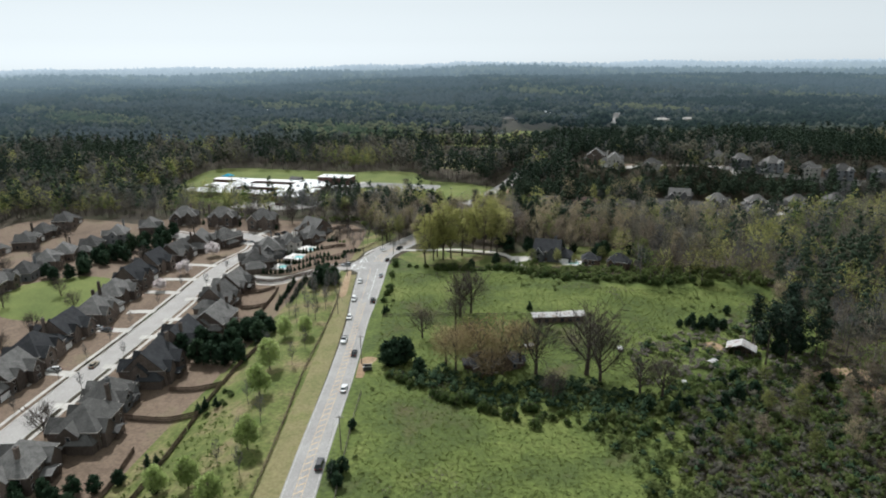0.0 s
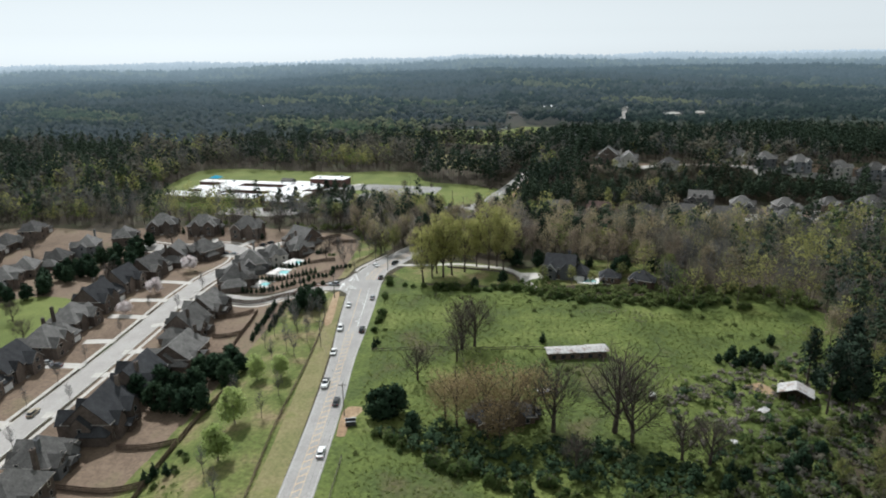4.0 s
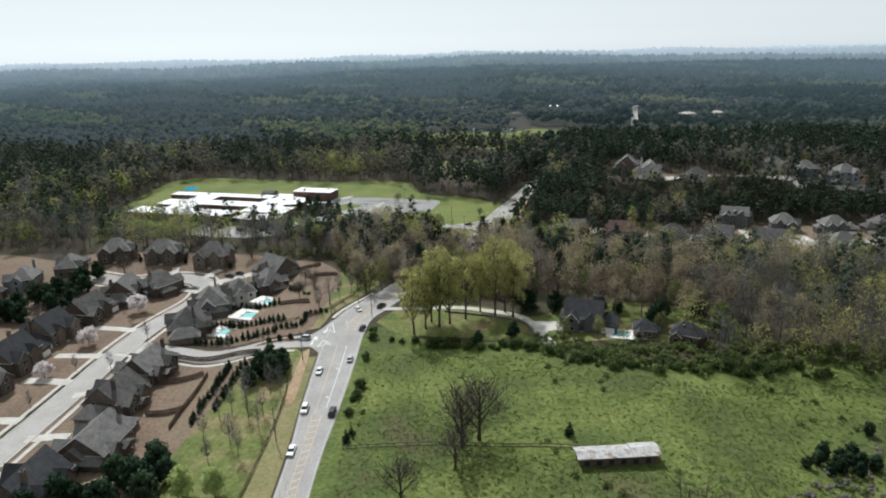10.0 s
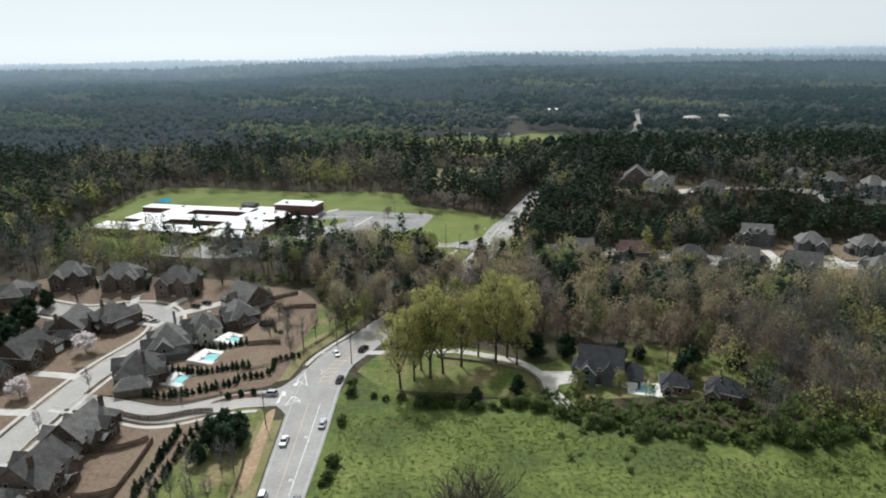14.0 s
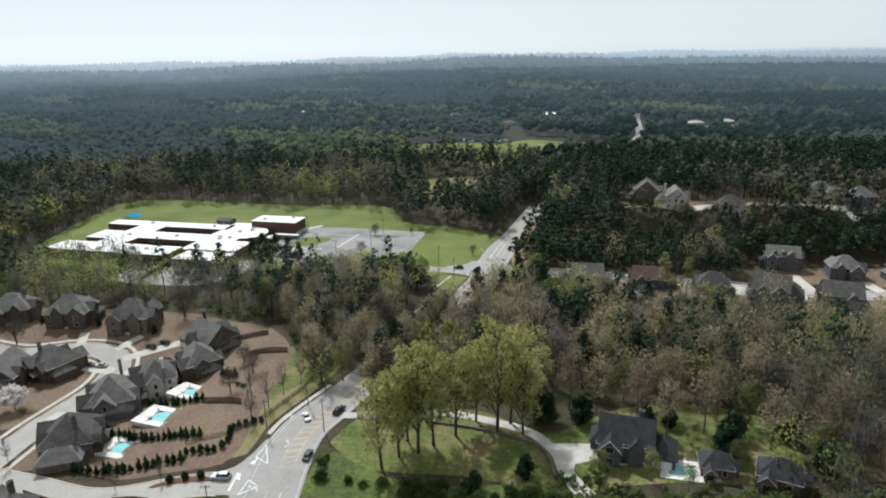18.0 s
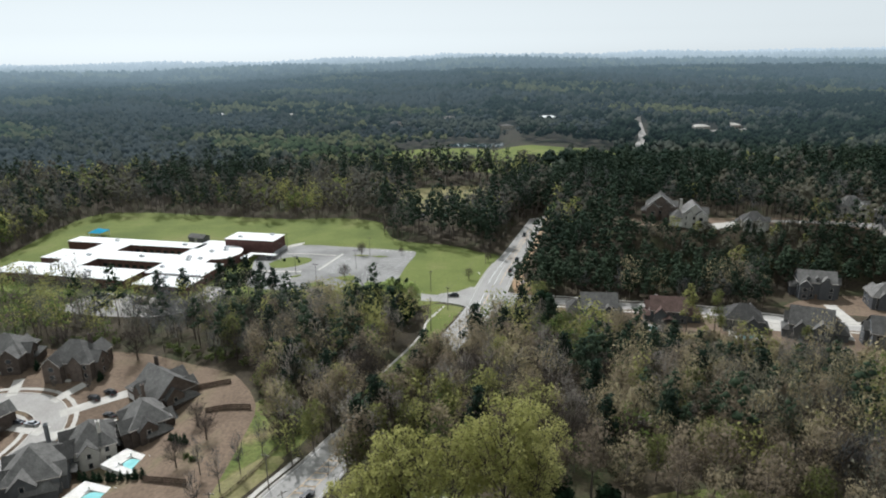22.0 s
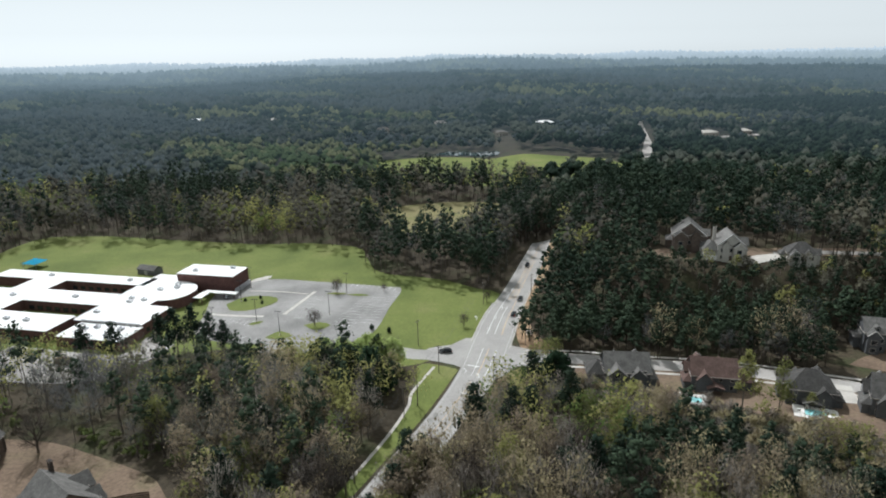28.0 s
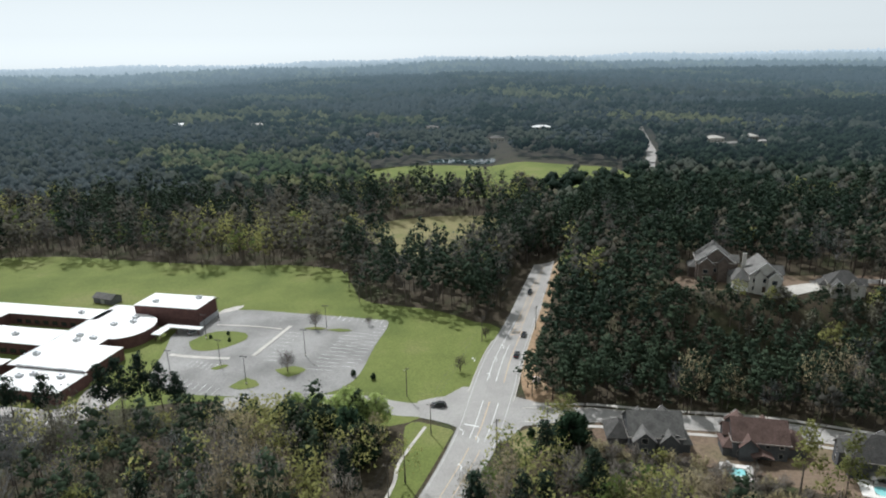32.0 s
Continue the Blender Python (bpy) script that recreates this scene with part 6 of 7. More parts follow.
for k in range(6):
    part("opening", box(-8.5 + 3 * k, -7.2 + 3 * k, -2.26, -2.15, 0.4, 1.7), "glass", long_shed)
barn = thing("barn", 107, 207, None, -28, "low open barn with a white metal roof", "barn")
part("roof", gable_roof(-4.5, 4.5, -2.6, 2.6, 3.0, 0.42, "y")[0], "tin", barn, "white corrugated metal roof")
part("wall", box(-4.3, 4.3, 2.2, 2.5, -1.5, 3.0), "wood", barn)
part("wall", box(-4.3, -4.0, -2.3, 2.2, -1.5, 3.0), "wood", barn)
for k in range(5):
    part("post", box(-4.2 + 2.05 * k, -4.0 + 2.05 * k, -2.5, -2.3, -1.5, 3.0), "wood", barn)
bin_ = thing("dumpster", -24.2, 191.5, None, 8, "dark open-topped dumpster on the grass", "dumpster")
part("body", fuse(box(-1.4, 1.4, -0.9, -0.8, 0.2, 1.6), box(-1.4, 1.4, 0.8, 0.9, 0.2, 1.6), box(-1.4, -1.3, -0.8, 0.8, 0.2, 1.6), box(1.3, 1.4, -0.8, 0.8, 0.2, 1.6), box(-1.3, 1.3, -0.8, 0.8, 0.2, 0.3)), "dark_metal", bin_)
part("rim", fuse(box(-1.5, 1.5, -1.0, -0.88, 1.5, 1.68), box(-1.5, 1.5, 0.88, 1.0, 1.5, 1.68)), "metal", bin_)
for p_ in (-1.1, 1.1):
    part("skid", box(p_ - 0.12, p_ + 0.12, -0.8, 0.8, -0.05, 0.2), "dark_metal", bin_)
for x_, y_, w_, lb_ in ((62, 201, 1.3, "small white shed roof in the grass"), (76, 179, 1.1, "pale junk pile in the scrub"), (93, 198, 1.6, "weathered farm trailer standing among weeds"), (31, 205, 1.8, "pale sheet-metal lean-to in grass")):
    j = thing("lean_to", x_, y_, None, random.uniform(0, 90), lb_, "shed")
    part("sheet", gable_roof(-w_, w_, -w_ * 0.6, w_ * 0.6, 1.0, 0.3, "x", 0.2, 0.06)[0], "tin", j)
    part("box", box(-w_ * 0.9, w_ * 0.9, -w_ * 0.5, w_ * 0.5, -0.2, 1.0, 0.1), "wood", j)

# ---- vehicles ----


def loft_rings(rings):
    n = len(rings[0])
    v = [p for r in rings for p in r]
    f = []
    for i in range(len(rings) - 1):
        for k in range(n):
            f.append((i * n + k, i * n + (k + 1) % n, (i + 1) * n + (k + 1) % n, (i + 1) * n + k))
    f += [tuple(range(n))[::-1], tuple((len(rings) - 1) * n + k for k in range(n))]
    return v, f


def car_pattern(colour, style):
    L, W, H = {"sedan": (4.7, 1.8, 1.42), "suv": (4.8, 1.9, 1.72), "pickup": (5.6, 1.95, 1.85)}[style]
    t = new("car" if style != "pickup" else "pickup_truck")
    tagged(t, {"sedan": "%s saloon car on the asphalt", "suv": "%s sport utility car on the asphalt", "pickup": "%s pickup truck on the asphalt"}[style] % colour, "car")
    belt = H * 0.58

    def ring(z, y0, y1, w, c=0.18):
        return [(-w + c, y0, z), (w - c, y0, z), (w, y0 + c, z), (w, y1 - c, z), (w - c, y1, z), (-w + c, y1, z), (-w, y1 - c, z), (-w, y0 + c, z)]
    hw, hl = W / 2, L / 2
    part("body", loft_rings([ring(0.28, -hl + 0.08, hl - 0.08, hw - 0.08), ring(0.5, -hl, hl, hw), ring(belt - 0.1, -hl + 0.03, hl - 0.03, hw), ring(belt, -hl + 0.12, hl - 0.1, hw - 0.06)]), "car_" + colour, t)
    c0, c1 = {"sedan": (-hl + 0.75, hl - 1.25), "suv": (-hl + 0.15, hl - 1.25), "pickup": (-0.5, hl - 1.5)}[style]
    part("window_band", loft_rings([ring(belt, c0, c1, hw - 0.1), ring(H - 0.08, c0 + 0.45, c1 - 0.7, hw - 0.26)]), "glass", t, "dark tinted glass")
    part("cabin_roof", loft_rings([ring(H - 0.08, c0 + 0.43, c1 - 0.68, hw - 0.25), ring(H, c0 + 0.5, c1 - 0.76, hw - 0.32)]), "car_" + colour, t)
    if style == "pickup":
        part("cargo_bed", fuse(box(-hw + 0.1, hw - 0.1, -hl + 0.1, -0.6, belt, belt + 0.03), box(-hw + 0.05, -hw + 0.12, -hl + 0.1, -0.6, belt, belt + 0.25), box(hw - 0.12, hw - 0.05, -hl + 0.1, -0.6, belt, belt + 0.25)), "dark_metal", t)
    wr = 0.33 if style == "sedan" else 0.38
    tyre = mesh_of("wheel", *tube([(-0.11, 0, 0), (0.11, 0, 0)], [wr, wr], 12), "rubber")
    rim = mesh_of("rim", *tube([(-0.12, 0, 0), (0.12, 0, 0)], [wr * 0.6, wr * 0.6], 8), "metal")
    for sx in (-1, 1):
        for yy in (-hl * 0.62, hl * 0.62):
            w = part("wheel", tyre, None, t)
            w.location = (sx * (hw - 0.1), yy, wr)
            part("rim", rim, None, w)
        part("headlight", box(sx * hw * 0.72 - 0.2, sx * hw * 0.72 + 0.2, hl - 0.1, hl + 0.01, 0.58, 0.75), "lamp_white", t)
        part("tail_light", box(sx * hw * 0.78 - 0.16, sx * hw * 0.78 + 0.16, -hl - 0.01, -hl + 0.1, 0.62, 0.8), "lamp_red", t)
        part("mirror", box(sx * (hw + 0.08) - 0.09, sx * (hw + 0.08) + 0.09, c1 - 0.5, c1 - 0.35, belt, belt + 0.16), "car_" + colour, t)
    part("bumper", box(-hw + 0.1, hw - 0.1, hl - 0.05, hl + 0.06, 0.3, 0.5, 0.03), "dark_metal", t)
    part("bumper", box(-hw + 0.1, hw - 0.1, -hl - 0.06, -hl + 0.05, 0.3, 0.5, 0.03), "dark_metal", t)
    return t


CAR = {}


def park(colour, style, x, y, rot, dz=0.15, group=""):
    m = at(x, y, gz(x, y) + dz, rot)
    if (colour, style) not in CAR:
        CAR[(colour, style)] = car_pattern(colour, style)
        CAR[(colour, style)].matrix_basis = m
        t = CAR[(colour, style)]
    else:
        t = copy_thing(CAR[(colour, style)], m)
    if group:
        t["group"] = group
    return t


G4 = "cars on the road"
for c_, s_, x_, y_, r_ in (("black", "suv", -30.7, 139, 0), ("white", "sedan", -30.0, 178, 0), ("white", "pickup", -35.0, 214, 180), ("black", "sedan", -30.0, 203, 0), ("white", "sedan", -36, 236, 180), ("white", "suv", -36.6, 256, 181), ("black", "suv", -28.4, 254, 0), ("white", "sedan", -36.6, 279, 180), ("silver", "sedan", -27.8, 287, 0), ("black", "sedan", -26.6, 312, -8), ("white", "sedan", -30.5, 331, 205), ("black", "suv", -21.5, 334, -25), ("silver", "suv", -46.5, 304, 85), ("black", "suv", 19.5, 474.2, 82), ("black", "sedan", 49.5, 507, -20), ("black", "sedan", 55, 524, 160), ("black", "suv", 66, 570, 160)):
    park(c_, s_, x_, y_, r_, group=G4)
for c_, s_, x_, y_, r_ in (("tan", "suv", -127.5, 214.5, 0), ("grey", "sedan", -139, 247.2, 90), ("white", "sedan", -144, 249.5, 85), ("white", "suv", -128.5, 388.4, 80), ("grey", "sedan", -123, 387.6, 80), ("silver", "sedan", -117.8, 386.6, 80), ("black", "suv", -104.5, 399.6, 60), ("black", "suv", -100.4, 402.6, 60), ("black", "sedan", -95, 390, 65), ("white", "suv", -140, 211, 85), ("silver", "sedan", -113, 149, 40), ("white", "sedan", -119, 154, 70)):
    park(c_, s_, x_, y_, r_, 0.2, "cars parked at the houses")
park("silver", "suv", *su(29, -5), -40, 0.2)
for k in range(5):
    park(("grey", "black", "white", "silver", "black")[k], "sedan", *su(-26 + 3 * k, -71), SR, 0.18, "cars in the service yard")

# ---- fences, poles, wires ----


def fence(nodes_, h=1.3, gap=2.6, rails=3, label="dark wooden rail fence", material="wood", boards=False):
    line = smooth_line(nodes_, gap)
    t = thing("fence", line[0][0], line[0][1], None, 0, label, "fence")
    z0 = gz(*line[0])
    pm = mesh_of("post", *box(-0.07, 0.07, -0.07, 0.07, -0.4, h + 0.1), material)
    rel = [(p[0] - line[0][0], p[1] - line[0][1], gz(*p) - z0) for p in line]
    for p in rel:
        o = part("post", pm, None, t)
        o.location = p
    for k in range(rails):
        z = h * (0.25 + 0.75 * k / max(1, rails - 1)) - 0.08
        for a, b in zip(rel[:-1], rel[1:]):
            if boards:
                hh = h / rails * 0.46
            else:
                hh = 0.08
            d = Vector((b[0] - a[0], b[1] - a[1], 0)).normalized()
            n = Vector((-d.y, d.x, 0)) * 0.03
            v = []
            for q in (a, b):
                for s in (-1, 1):
                    for zz in (z - hh, z + hh):
                        v.append((q[0] + s * n.x, q[1] + s * n.y, q[2] + zz))
            part("rail", (v, [(0, 1, 5, 4), (2, 6, 7, 3), (1, 3, 7, 5), (0, 4, 6, 2), (0, 2, 3, 1), (4, 5, 7, 6)]), material, t)
    return t


fence([(-44.5, 100), (-44.5, 155), (-45, 190), (-43.8, 227), (-43.8, 257), (-46, 275), (-52, 286)], label="dark rail fence along the road's verge")
PF = "dark wooden privacy fence of a back yard"
for nd_ in ([(-99, 177.5), (-86, 175.5), (-75, 175)], [(-75, 167), (-74.5, 180), (-73.3, 192)], [(-92, 195), (-82, 194), (-73.3, 193)], [(-73, 193), (-71.5, 204), (-66, 222)], [(-94, 289), (-87, 291), (-80, 293.5)], [(-90, 270), (-84, 269.5), (-78, 270)], [(-78, 259), (-78, 271), (-77.5, 281), (-78, 292)], [(-101, 311.5), (-88, 306.5), (-72, 303), (-62, 298)], [(-66, 348), (-59, 344), (-52, 341)], [(-72, 398.5), (-64, 398), (-57.5, 397)], [(-60, 379), (-52, 378.5), (-46, 378)], [(-88, 160), (-87, 140), (-90, 120)], [(-78, 130), (-76, 150), (-75, 166)]):
    fence(nd_, 1.7, 2.6, 3, PF, boards=True)
fence([(-62, 322), (-51, 324), (-44, 331), (-37, 345), (-33, 356)], 1.2, 2.6, 3, "dark rail fence round the road's bend")
fence([(-24, 60), (-25, 130), (-25, 160), (-24.5, 176)], 1.2, 3.0, 2, "thin wire field fence along the road", "pole_wood")
fence([(-23, 237), (0, 238), (22, 236), (40, 233)], 1.1, 3.2, 2, "old field fence overgrown with weeds", "pole_wood")

POLE_H = 10.5


def utility_pole(x, y, rot, h=POLE_H, lean=0.0):
    t = thing("utility_pole", x, y, None, rot, "weathered wooden utility pole with a cross-arm", "utility pole", "poles along the road")
    part("pole", tube([(0, 0, -0.6), (lean * h * 0.5, 0, h * 0.5), (lean * h, 0, h)], [0.17, 0.14, 0.11], 7), "pole_wood", t)
    arm = part("cross_arm", box(-1.1, 1.1, -0.06, 0.06, h - 0.75, h - 0.6), "pole_wood", t)
    for s in (-1.0, -0.4, 0.4, 1.0):
        part("insulator", tube([(s, 0, h - 0.6), (s, 0, h - 0.42)], [0.05, 0.04], 6), "metal", arm)
    return t


def wires(a, b, h=POLE_H, sag=0.9):
    pa, pb = Vector((a[0], a[1], gz(*a))), Vector((b[0], b[1], gz(*b)))
    d = (pb - pa).normalized()
    n = Vector((d.y, -d.x, 0))
    t = thing("power_line", a[0], a[1], None, 0, "thin overhead wires between poles", "wires")
    for s in (-1.0, 0.4, 1.0):
        pts = []
        for k in range(9):
            f = k / 8
            p = pa.lerp(pb, f) + n * s + Vector((0, 0, h - 0.42 - sag * 4 * f * (1 - f))) - pa
            pts.append(p)
        part("wire", tube(pts, [0.018] * 9, 3), "dark_metal", t)


EASTLINE = [(-25.6, 100), (-26.3, 146), (-26.6, 196)]
WESTLINE = [(-26.6, 196), (-41.2, 241), (-43.8, 288), (-40.0, 324), (-31.2, 338), (-20, 366), (-7, 398), (5, 430), (16.5, 458.7), (38.3, 520.5), (60, 588)]
for line_ in (EASTLINE, WESTLINE):
    for i, (x_, y_) in enumerate(line_):
        if i or line_ is EASTLINE:
            utility_pole(x_, y_, -20 if y_ > 330 else 0)
    for a_, b_ in zip(line_[:-1], line_[1:]):
        wires(a_, b_)
for x_, y_ in ((-24.2, 323.5), (9.5, 481.2), (34.2, 448.5), (60.8, 529), (-2.5, 327)):
    utility_pole(x_, y_, 40)

# ---- planting ----
G5 = "young trees on the roadside slope"
for x, y, s in ((-51, 147, 0.95), (-56, 177, 1.0), (-57, 194, 1.1), (-58, 220, 0.85), (-50, 219, 0.8), (-62, 134, 0.85), (-71, 136, 0.8), (-53, 124, 0.9), (-60, 112, 0.9)):
    plant("pear", x, y, s * 1.35, group=G5)
for x, y, s in ((-50, 136, 0.9), (-57, 141, 0.8), (-54, 150, 0.85), (-51, 160, 1.0), (-50, 196, 0.9), (-58, 172, 0.9), (-61, 255, 1.1), (-58, 257, 1.0), (-52, 253, 1.1), (-48, 254, 1.0), (-49, 266, 1.1), (-46, 266, 1.0), (-53, 240, 1.0), (-49, 234, 1.1), (-56, 232, 0.9), (-47, 246, 1.0), (-55, 262, 1.2), (-62, 245, 1.0), (-48, 208, 0.9), (-62, 210, 0.9), (-46, 330, 1.2), (-43, 338, 1.3), (-40, 345, 1.2), (-36, 352, 1.2), (-50, 345, 1.2)):
    plant("young", x, y, s * 1.25, group="bare young trees on the slope")
for x, y, s in ((-134.5, 204, 1.0), (-133, 220, 0.9), (-120, 222, 0.9), (-132, 236, 1.0), (-131, 252, 0.9), (-129, 275, 0.9), (-115.5, 300, 1.1), (-113.5, 325, 1.2), (-128, 300, 0.9), (-122, 196, 1.0), (-136, 182, 1.0), (-123.5, 178, 0.9), (-62, 305.5, 0.8), (-76, 309.5, 0.8), (-120, 405, 0.8), (-108, 404, 0.8)):
    plant("young", x, y, s, group="bare street trees")
for x, y, s in ((-131.5, 357, 1.55), (-135, 322, 1.4), (-137, 296, 1.1), (68, 300.8 + 60, 0.7)):
    plant("blossom", x, y, s)
for x, y, s in ((-51, 275, 1.05), (-55, 278, 1.1), (-48.5, 279, 0.95), (-53, 283, 1.0), (-57, 272, 0.8), (-49.5, 284, 0.8)):
    plant("dark", x, y, s, group="evergreens by the side street")
for x, y, s in ((-82, 236, 0.75), (-76, 232, 0.8), (-71, 228, 0.8), (-90, 217, 0.8), (-84, 214, 0.8), (-78, 211, 0.75), (-72, 209, 0.8), (-72, 238, 0.75), (-68, 222, 0.8), (-66, 230, 0.6), (-80, 224, 0.8), (-86, 226, 0.7), (-93, 128, 0.55), (-86, 130, 0.5), (-79, 126, 0.5), (-100, 132, 0.5), (-109, 140, 0.45), (-102, 140, 0.5), (-95, 141, 0.5), (-90, 142, 0.45), (-85, 145, 0.4), (-106, 136, 0.45), (-98, 137, 0.5), (-93, 135, 0.45), (-97.6, 222, 0.8), (-92, 227, 0.85), (-79, 224, 0.8), (-74, 230, 0.8), (-71, 236, 0.7)):
    plant("dark", x, y, s * 1.42, group="dark evergreen screen behind the houses")
for x, y, s in ((-14.8, 194, 1.25), (-12.0, 196.5, 1.15), (-17.5, 195, 1.05), (-26.5, 134, 0.62), (-24.5, 136.5, 0.55), (-25, 131, 0.5), (-24.7, 156, 0.4), (-7, 188, 0.75)):
    plant("dark", x, y, s, label="dense dark evergreen tree beside the road")
for x, y, s in ((-6.5, 216, 0.7), (8, 237, 1.05), (12.5, 240, 1.1), (30.5, 185, 1.15), (46.5, 184, 1.45), (49.5, 178, 1.2), (6, 228, 0.7), (66, 170, 0.8), (60, 172, 0.7), (33, 168, 0.6)):
    plant("bare", x, y, s * 1.2, group="leafless trees standing in the field")
for x, y, s in ((5, 188, 1.0), (13, 184, 1.1), (20, 187, 1.15), (10, 194, 0.95), (26, 190, 1.0), (2, 194, 0.85), (16, 180, 0.8)):
    plant("budding", x, y, s * 1.2, group="brown budding trees round the old house")
for x, y, s in ((-7, 306, 0.85), (2, 312.5, 1.0), (6, 315.5, 0.92), (23.3, 320, 1.05), (27.4, 324, 0.95), (18, 327, 0.8), (34, 331, 0.75), (-3, 311, 0.85), (12, 320, 0.85), (-1, 318, 0.8), (30, 318, 0.8)):
    plant("yellow", x, y, s * 1.16, group="tall trees over the garden driveway")
for x, y, s in ((63, 318, 0.9), (80, 306, 1.1), (81.5, 310, 0.95), (36.5, 324, 1.1), (100, 298, 1.0), (28, 300, 0.75), (47, 323, 1.0), (38, 331, 0.85), (85, 314, 0.95), (15.5, 297.5, 0.6), (70, 320, 0.7), (33, 335, 0.8), (98, 312, 0.9)):
    plant("dark", x, y, s, label="dark evergreen in the garden")
for x, y, s in ((45, 297, 0.62), (57.5, 297, 0.6), (65, 293, 0.5), (80, 300, 0.6), (88, 330, 0.9), (75, 338, 1.0), (62, 335, 0.9), (100, 300, 0.85), (92, 320, 0.9)):
    plant("lime", x, y, s, label="small tree in light yellow-green leaf")
for x, y, s in ((84, 322, 0.95), (96, 328, 1.0), (66, 330, 0.9), (108, 322, 1.0), (45, 330, 1.0), (52, 327, 0.95), (62, 322, 0.9), (72, 326, 1.05), (78, 316, 0.95), (92, 308, 0.9), (104, 304, 1.0), (112, 312, 1.0), (116, 298, 0.9), (110, 288, 0.7), (36, 326, 0.9), (124, 292, 0.9), (68, 316, 0.8)):
    plant("mid", x, y, s * 1.2)
for x, y, s in ((36, 239, 1.1), (89, 209, 1.0), (70, 167, 1.1), (21, 159, 1.0), (-22.5, 240, 1.0), (-21.5, 243, 0.8)):
    plant("cedar", x, y, s, label="small bushy evergreen in the field")
for x, y, s in ((97, 231, 0.42), (100, 234, 0.5), (104, 230, 0.48), (107, 234, 0.5), (93, 229, 0.36), (101, 228, 0.45), (110, 229, 0.5), (98, 227, 0.4), (105, 227, 0.42), (103, 232, 0.46), (108, 231, 0.44)):
    plant("dark", x, y, s * 1.15, label="bushy dark evergreen in a clump in the field", group="evergreen clump in the field")
for x, y, s in ((112, 199, 0.95), (117, 196, 0.9), (121, 203, 0.95), (125, 212, 1.0), (115, 215, 0.8), (128, 198, 1.0), (131, 220, 0.9)):
    plant("pine", x, y, s * 1.3, label="tall pine beside the barn")
for x, y, s, kd in ((66, 160, 0.6, "dark"), (72, 164, 0.55, "dark"), (78, 158, 0.6, "dark"), (84, 168, 0.6, "dark"), (90, 172, 0.7, "dark"), (60, 163, 0.5, "dark"), (96, 166, 0.55, "lime"), (102, 160, 0.6, "lime"), (108, 170, 0.6, "lime"), (98, 178, 0.6, "dark"), (94, 184, 0.6, "dark"), (88, 179, 0.5, "dark"), (104, 184, 0.5, "lime"), (114, 178, 0.6, "mid"), (122, 170, 0.7, "mid"), (116, 158, 0.7, "mid"), (126, 160, 0.8, "mid"), (110, 148, 0.7, "mid"), (98, 145, 0.6, "lime"), (86, 150, 0.55, "mid"), (132, 176, 0.8, "mid"), (124, 184, 0.6, "dark"), (120, 206, 0.9, "dark"), (128, 208, 0.9, "dark"), (118, 214, 0.8, "dark"), (136, 206, 0.8, "mid"), (140, 218, 0.9, "lime"), (134, 228, 0.9, "mid"), (128, 236, 0.8, "lime"), (138, 242, 0.9, "mid"), (118, 244, 0.5, "dark"), (76, 146, 0.5, "lime"), (68, 148, 0.5, "dark")):
    plant(kd, x, y, s, group="trees in the scrub beyond the barn")
# rows of clipped conifers
for (xa, ya), (xb, yb), n in (((-93, 321.5), (-60, 314), 16), ((-95, 341), (-59, 325), 18), ((-88, 357.5), (-67, 350), 10), ((-71, 258), (-70, 292), 13), ((-65, 262), (-64, 290), 9), ((-66, 366), (-60, 362), 5)):
    for k in range(n):
        f = k / (n - 1)
        plant("cedar", xa + (xb - xa) * f + random.uniform(-0.3, 0.3), ya + (yb - ya) * f + random.uniform(-0.3, 0.3), random.uniform(0.75, 1.1), group="row of conical evergreens")
for x, y in ((-77, 150), (-80, 151), (-71.5, 136.5), (-73.5, 178), (-75, 176), (-69.5, 176.5), (-111, 420), (-134, 419), (-107.5, 411), (-160, 423)):
    plant("cedar", x, y, 1.15, group="single conical evergreens")
for x, y in ((-66, 181), (-67.5, 183.5), (-68.6, 178.6), (-70, 186), (-66.8, 176), (-71, 172.5), (-54.5, 352), (-57, 354)):
    plant("shrub", x, y, 0.6, label="small rounded dark shrub in a planted bed")
for x, y in smooth_line([(-60, 317), (-52, 315.8), (-49.6, 320), (-50, 326.5), (-43, 329.5)], 1.7):
    plant("dark", x, y, random.uniform(0.24, 0.32), label="dark clipped shrub of a hedge round the bend", group="hedge at the road's bend")
for u, v in ((40, -10), (46, -7), (50, -13)):
    plant("dark", *su(u, v), 0.22, label="clipped round shrub on the traffic island")
for u, v in ((79, 4), (84, -33)):
    plant("bare", *su(u, v), 0.55, label="bare ornamental tree in a parking island")
for x, y, s in ((28, 497, 0.42), (40, 523, 0.35), (-6, 540, 0.3)):
    plant("bare", x, y, s, label="small bare tree on the school lawn")
for x, y, s in ((-9, 497, 0.3), (-2, 494, 0.3)):
    plant("dark", x, y, s, label="small round dark shrub on the lawn")
for x, y, s in ((54, 447, 1.45), (57, 450, 1.2), (45, 455, 0.4)):
    plant("dark", x, y, s, label="dark evergreen at the street corner")
plant("lime", 55, 456, 0.9, label="yellow-green tree at the street corner")
plant("blossom", 52.5, 486, 0.5, label="white-flowering shrub by the kerb")
for x, y, s in ((104, 422, 1.3), (113.4, 419, 1.2)):
    plant("lanky", x, y, s)
for x, y, s in ( (121, 430, 0.5), (128, 427, 0.4), (146, 416, 0.5)):
    plant("lime", x, y, s, label="tall thin tree with light green leaves")
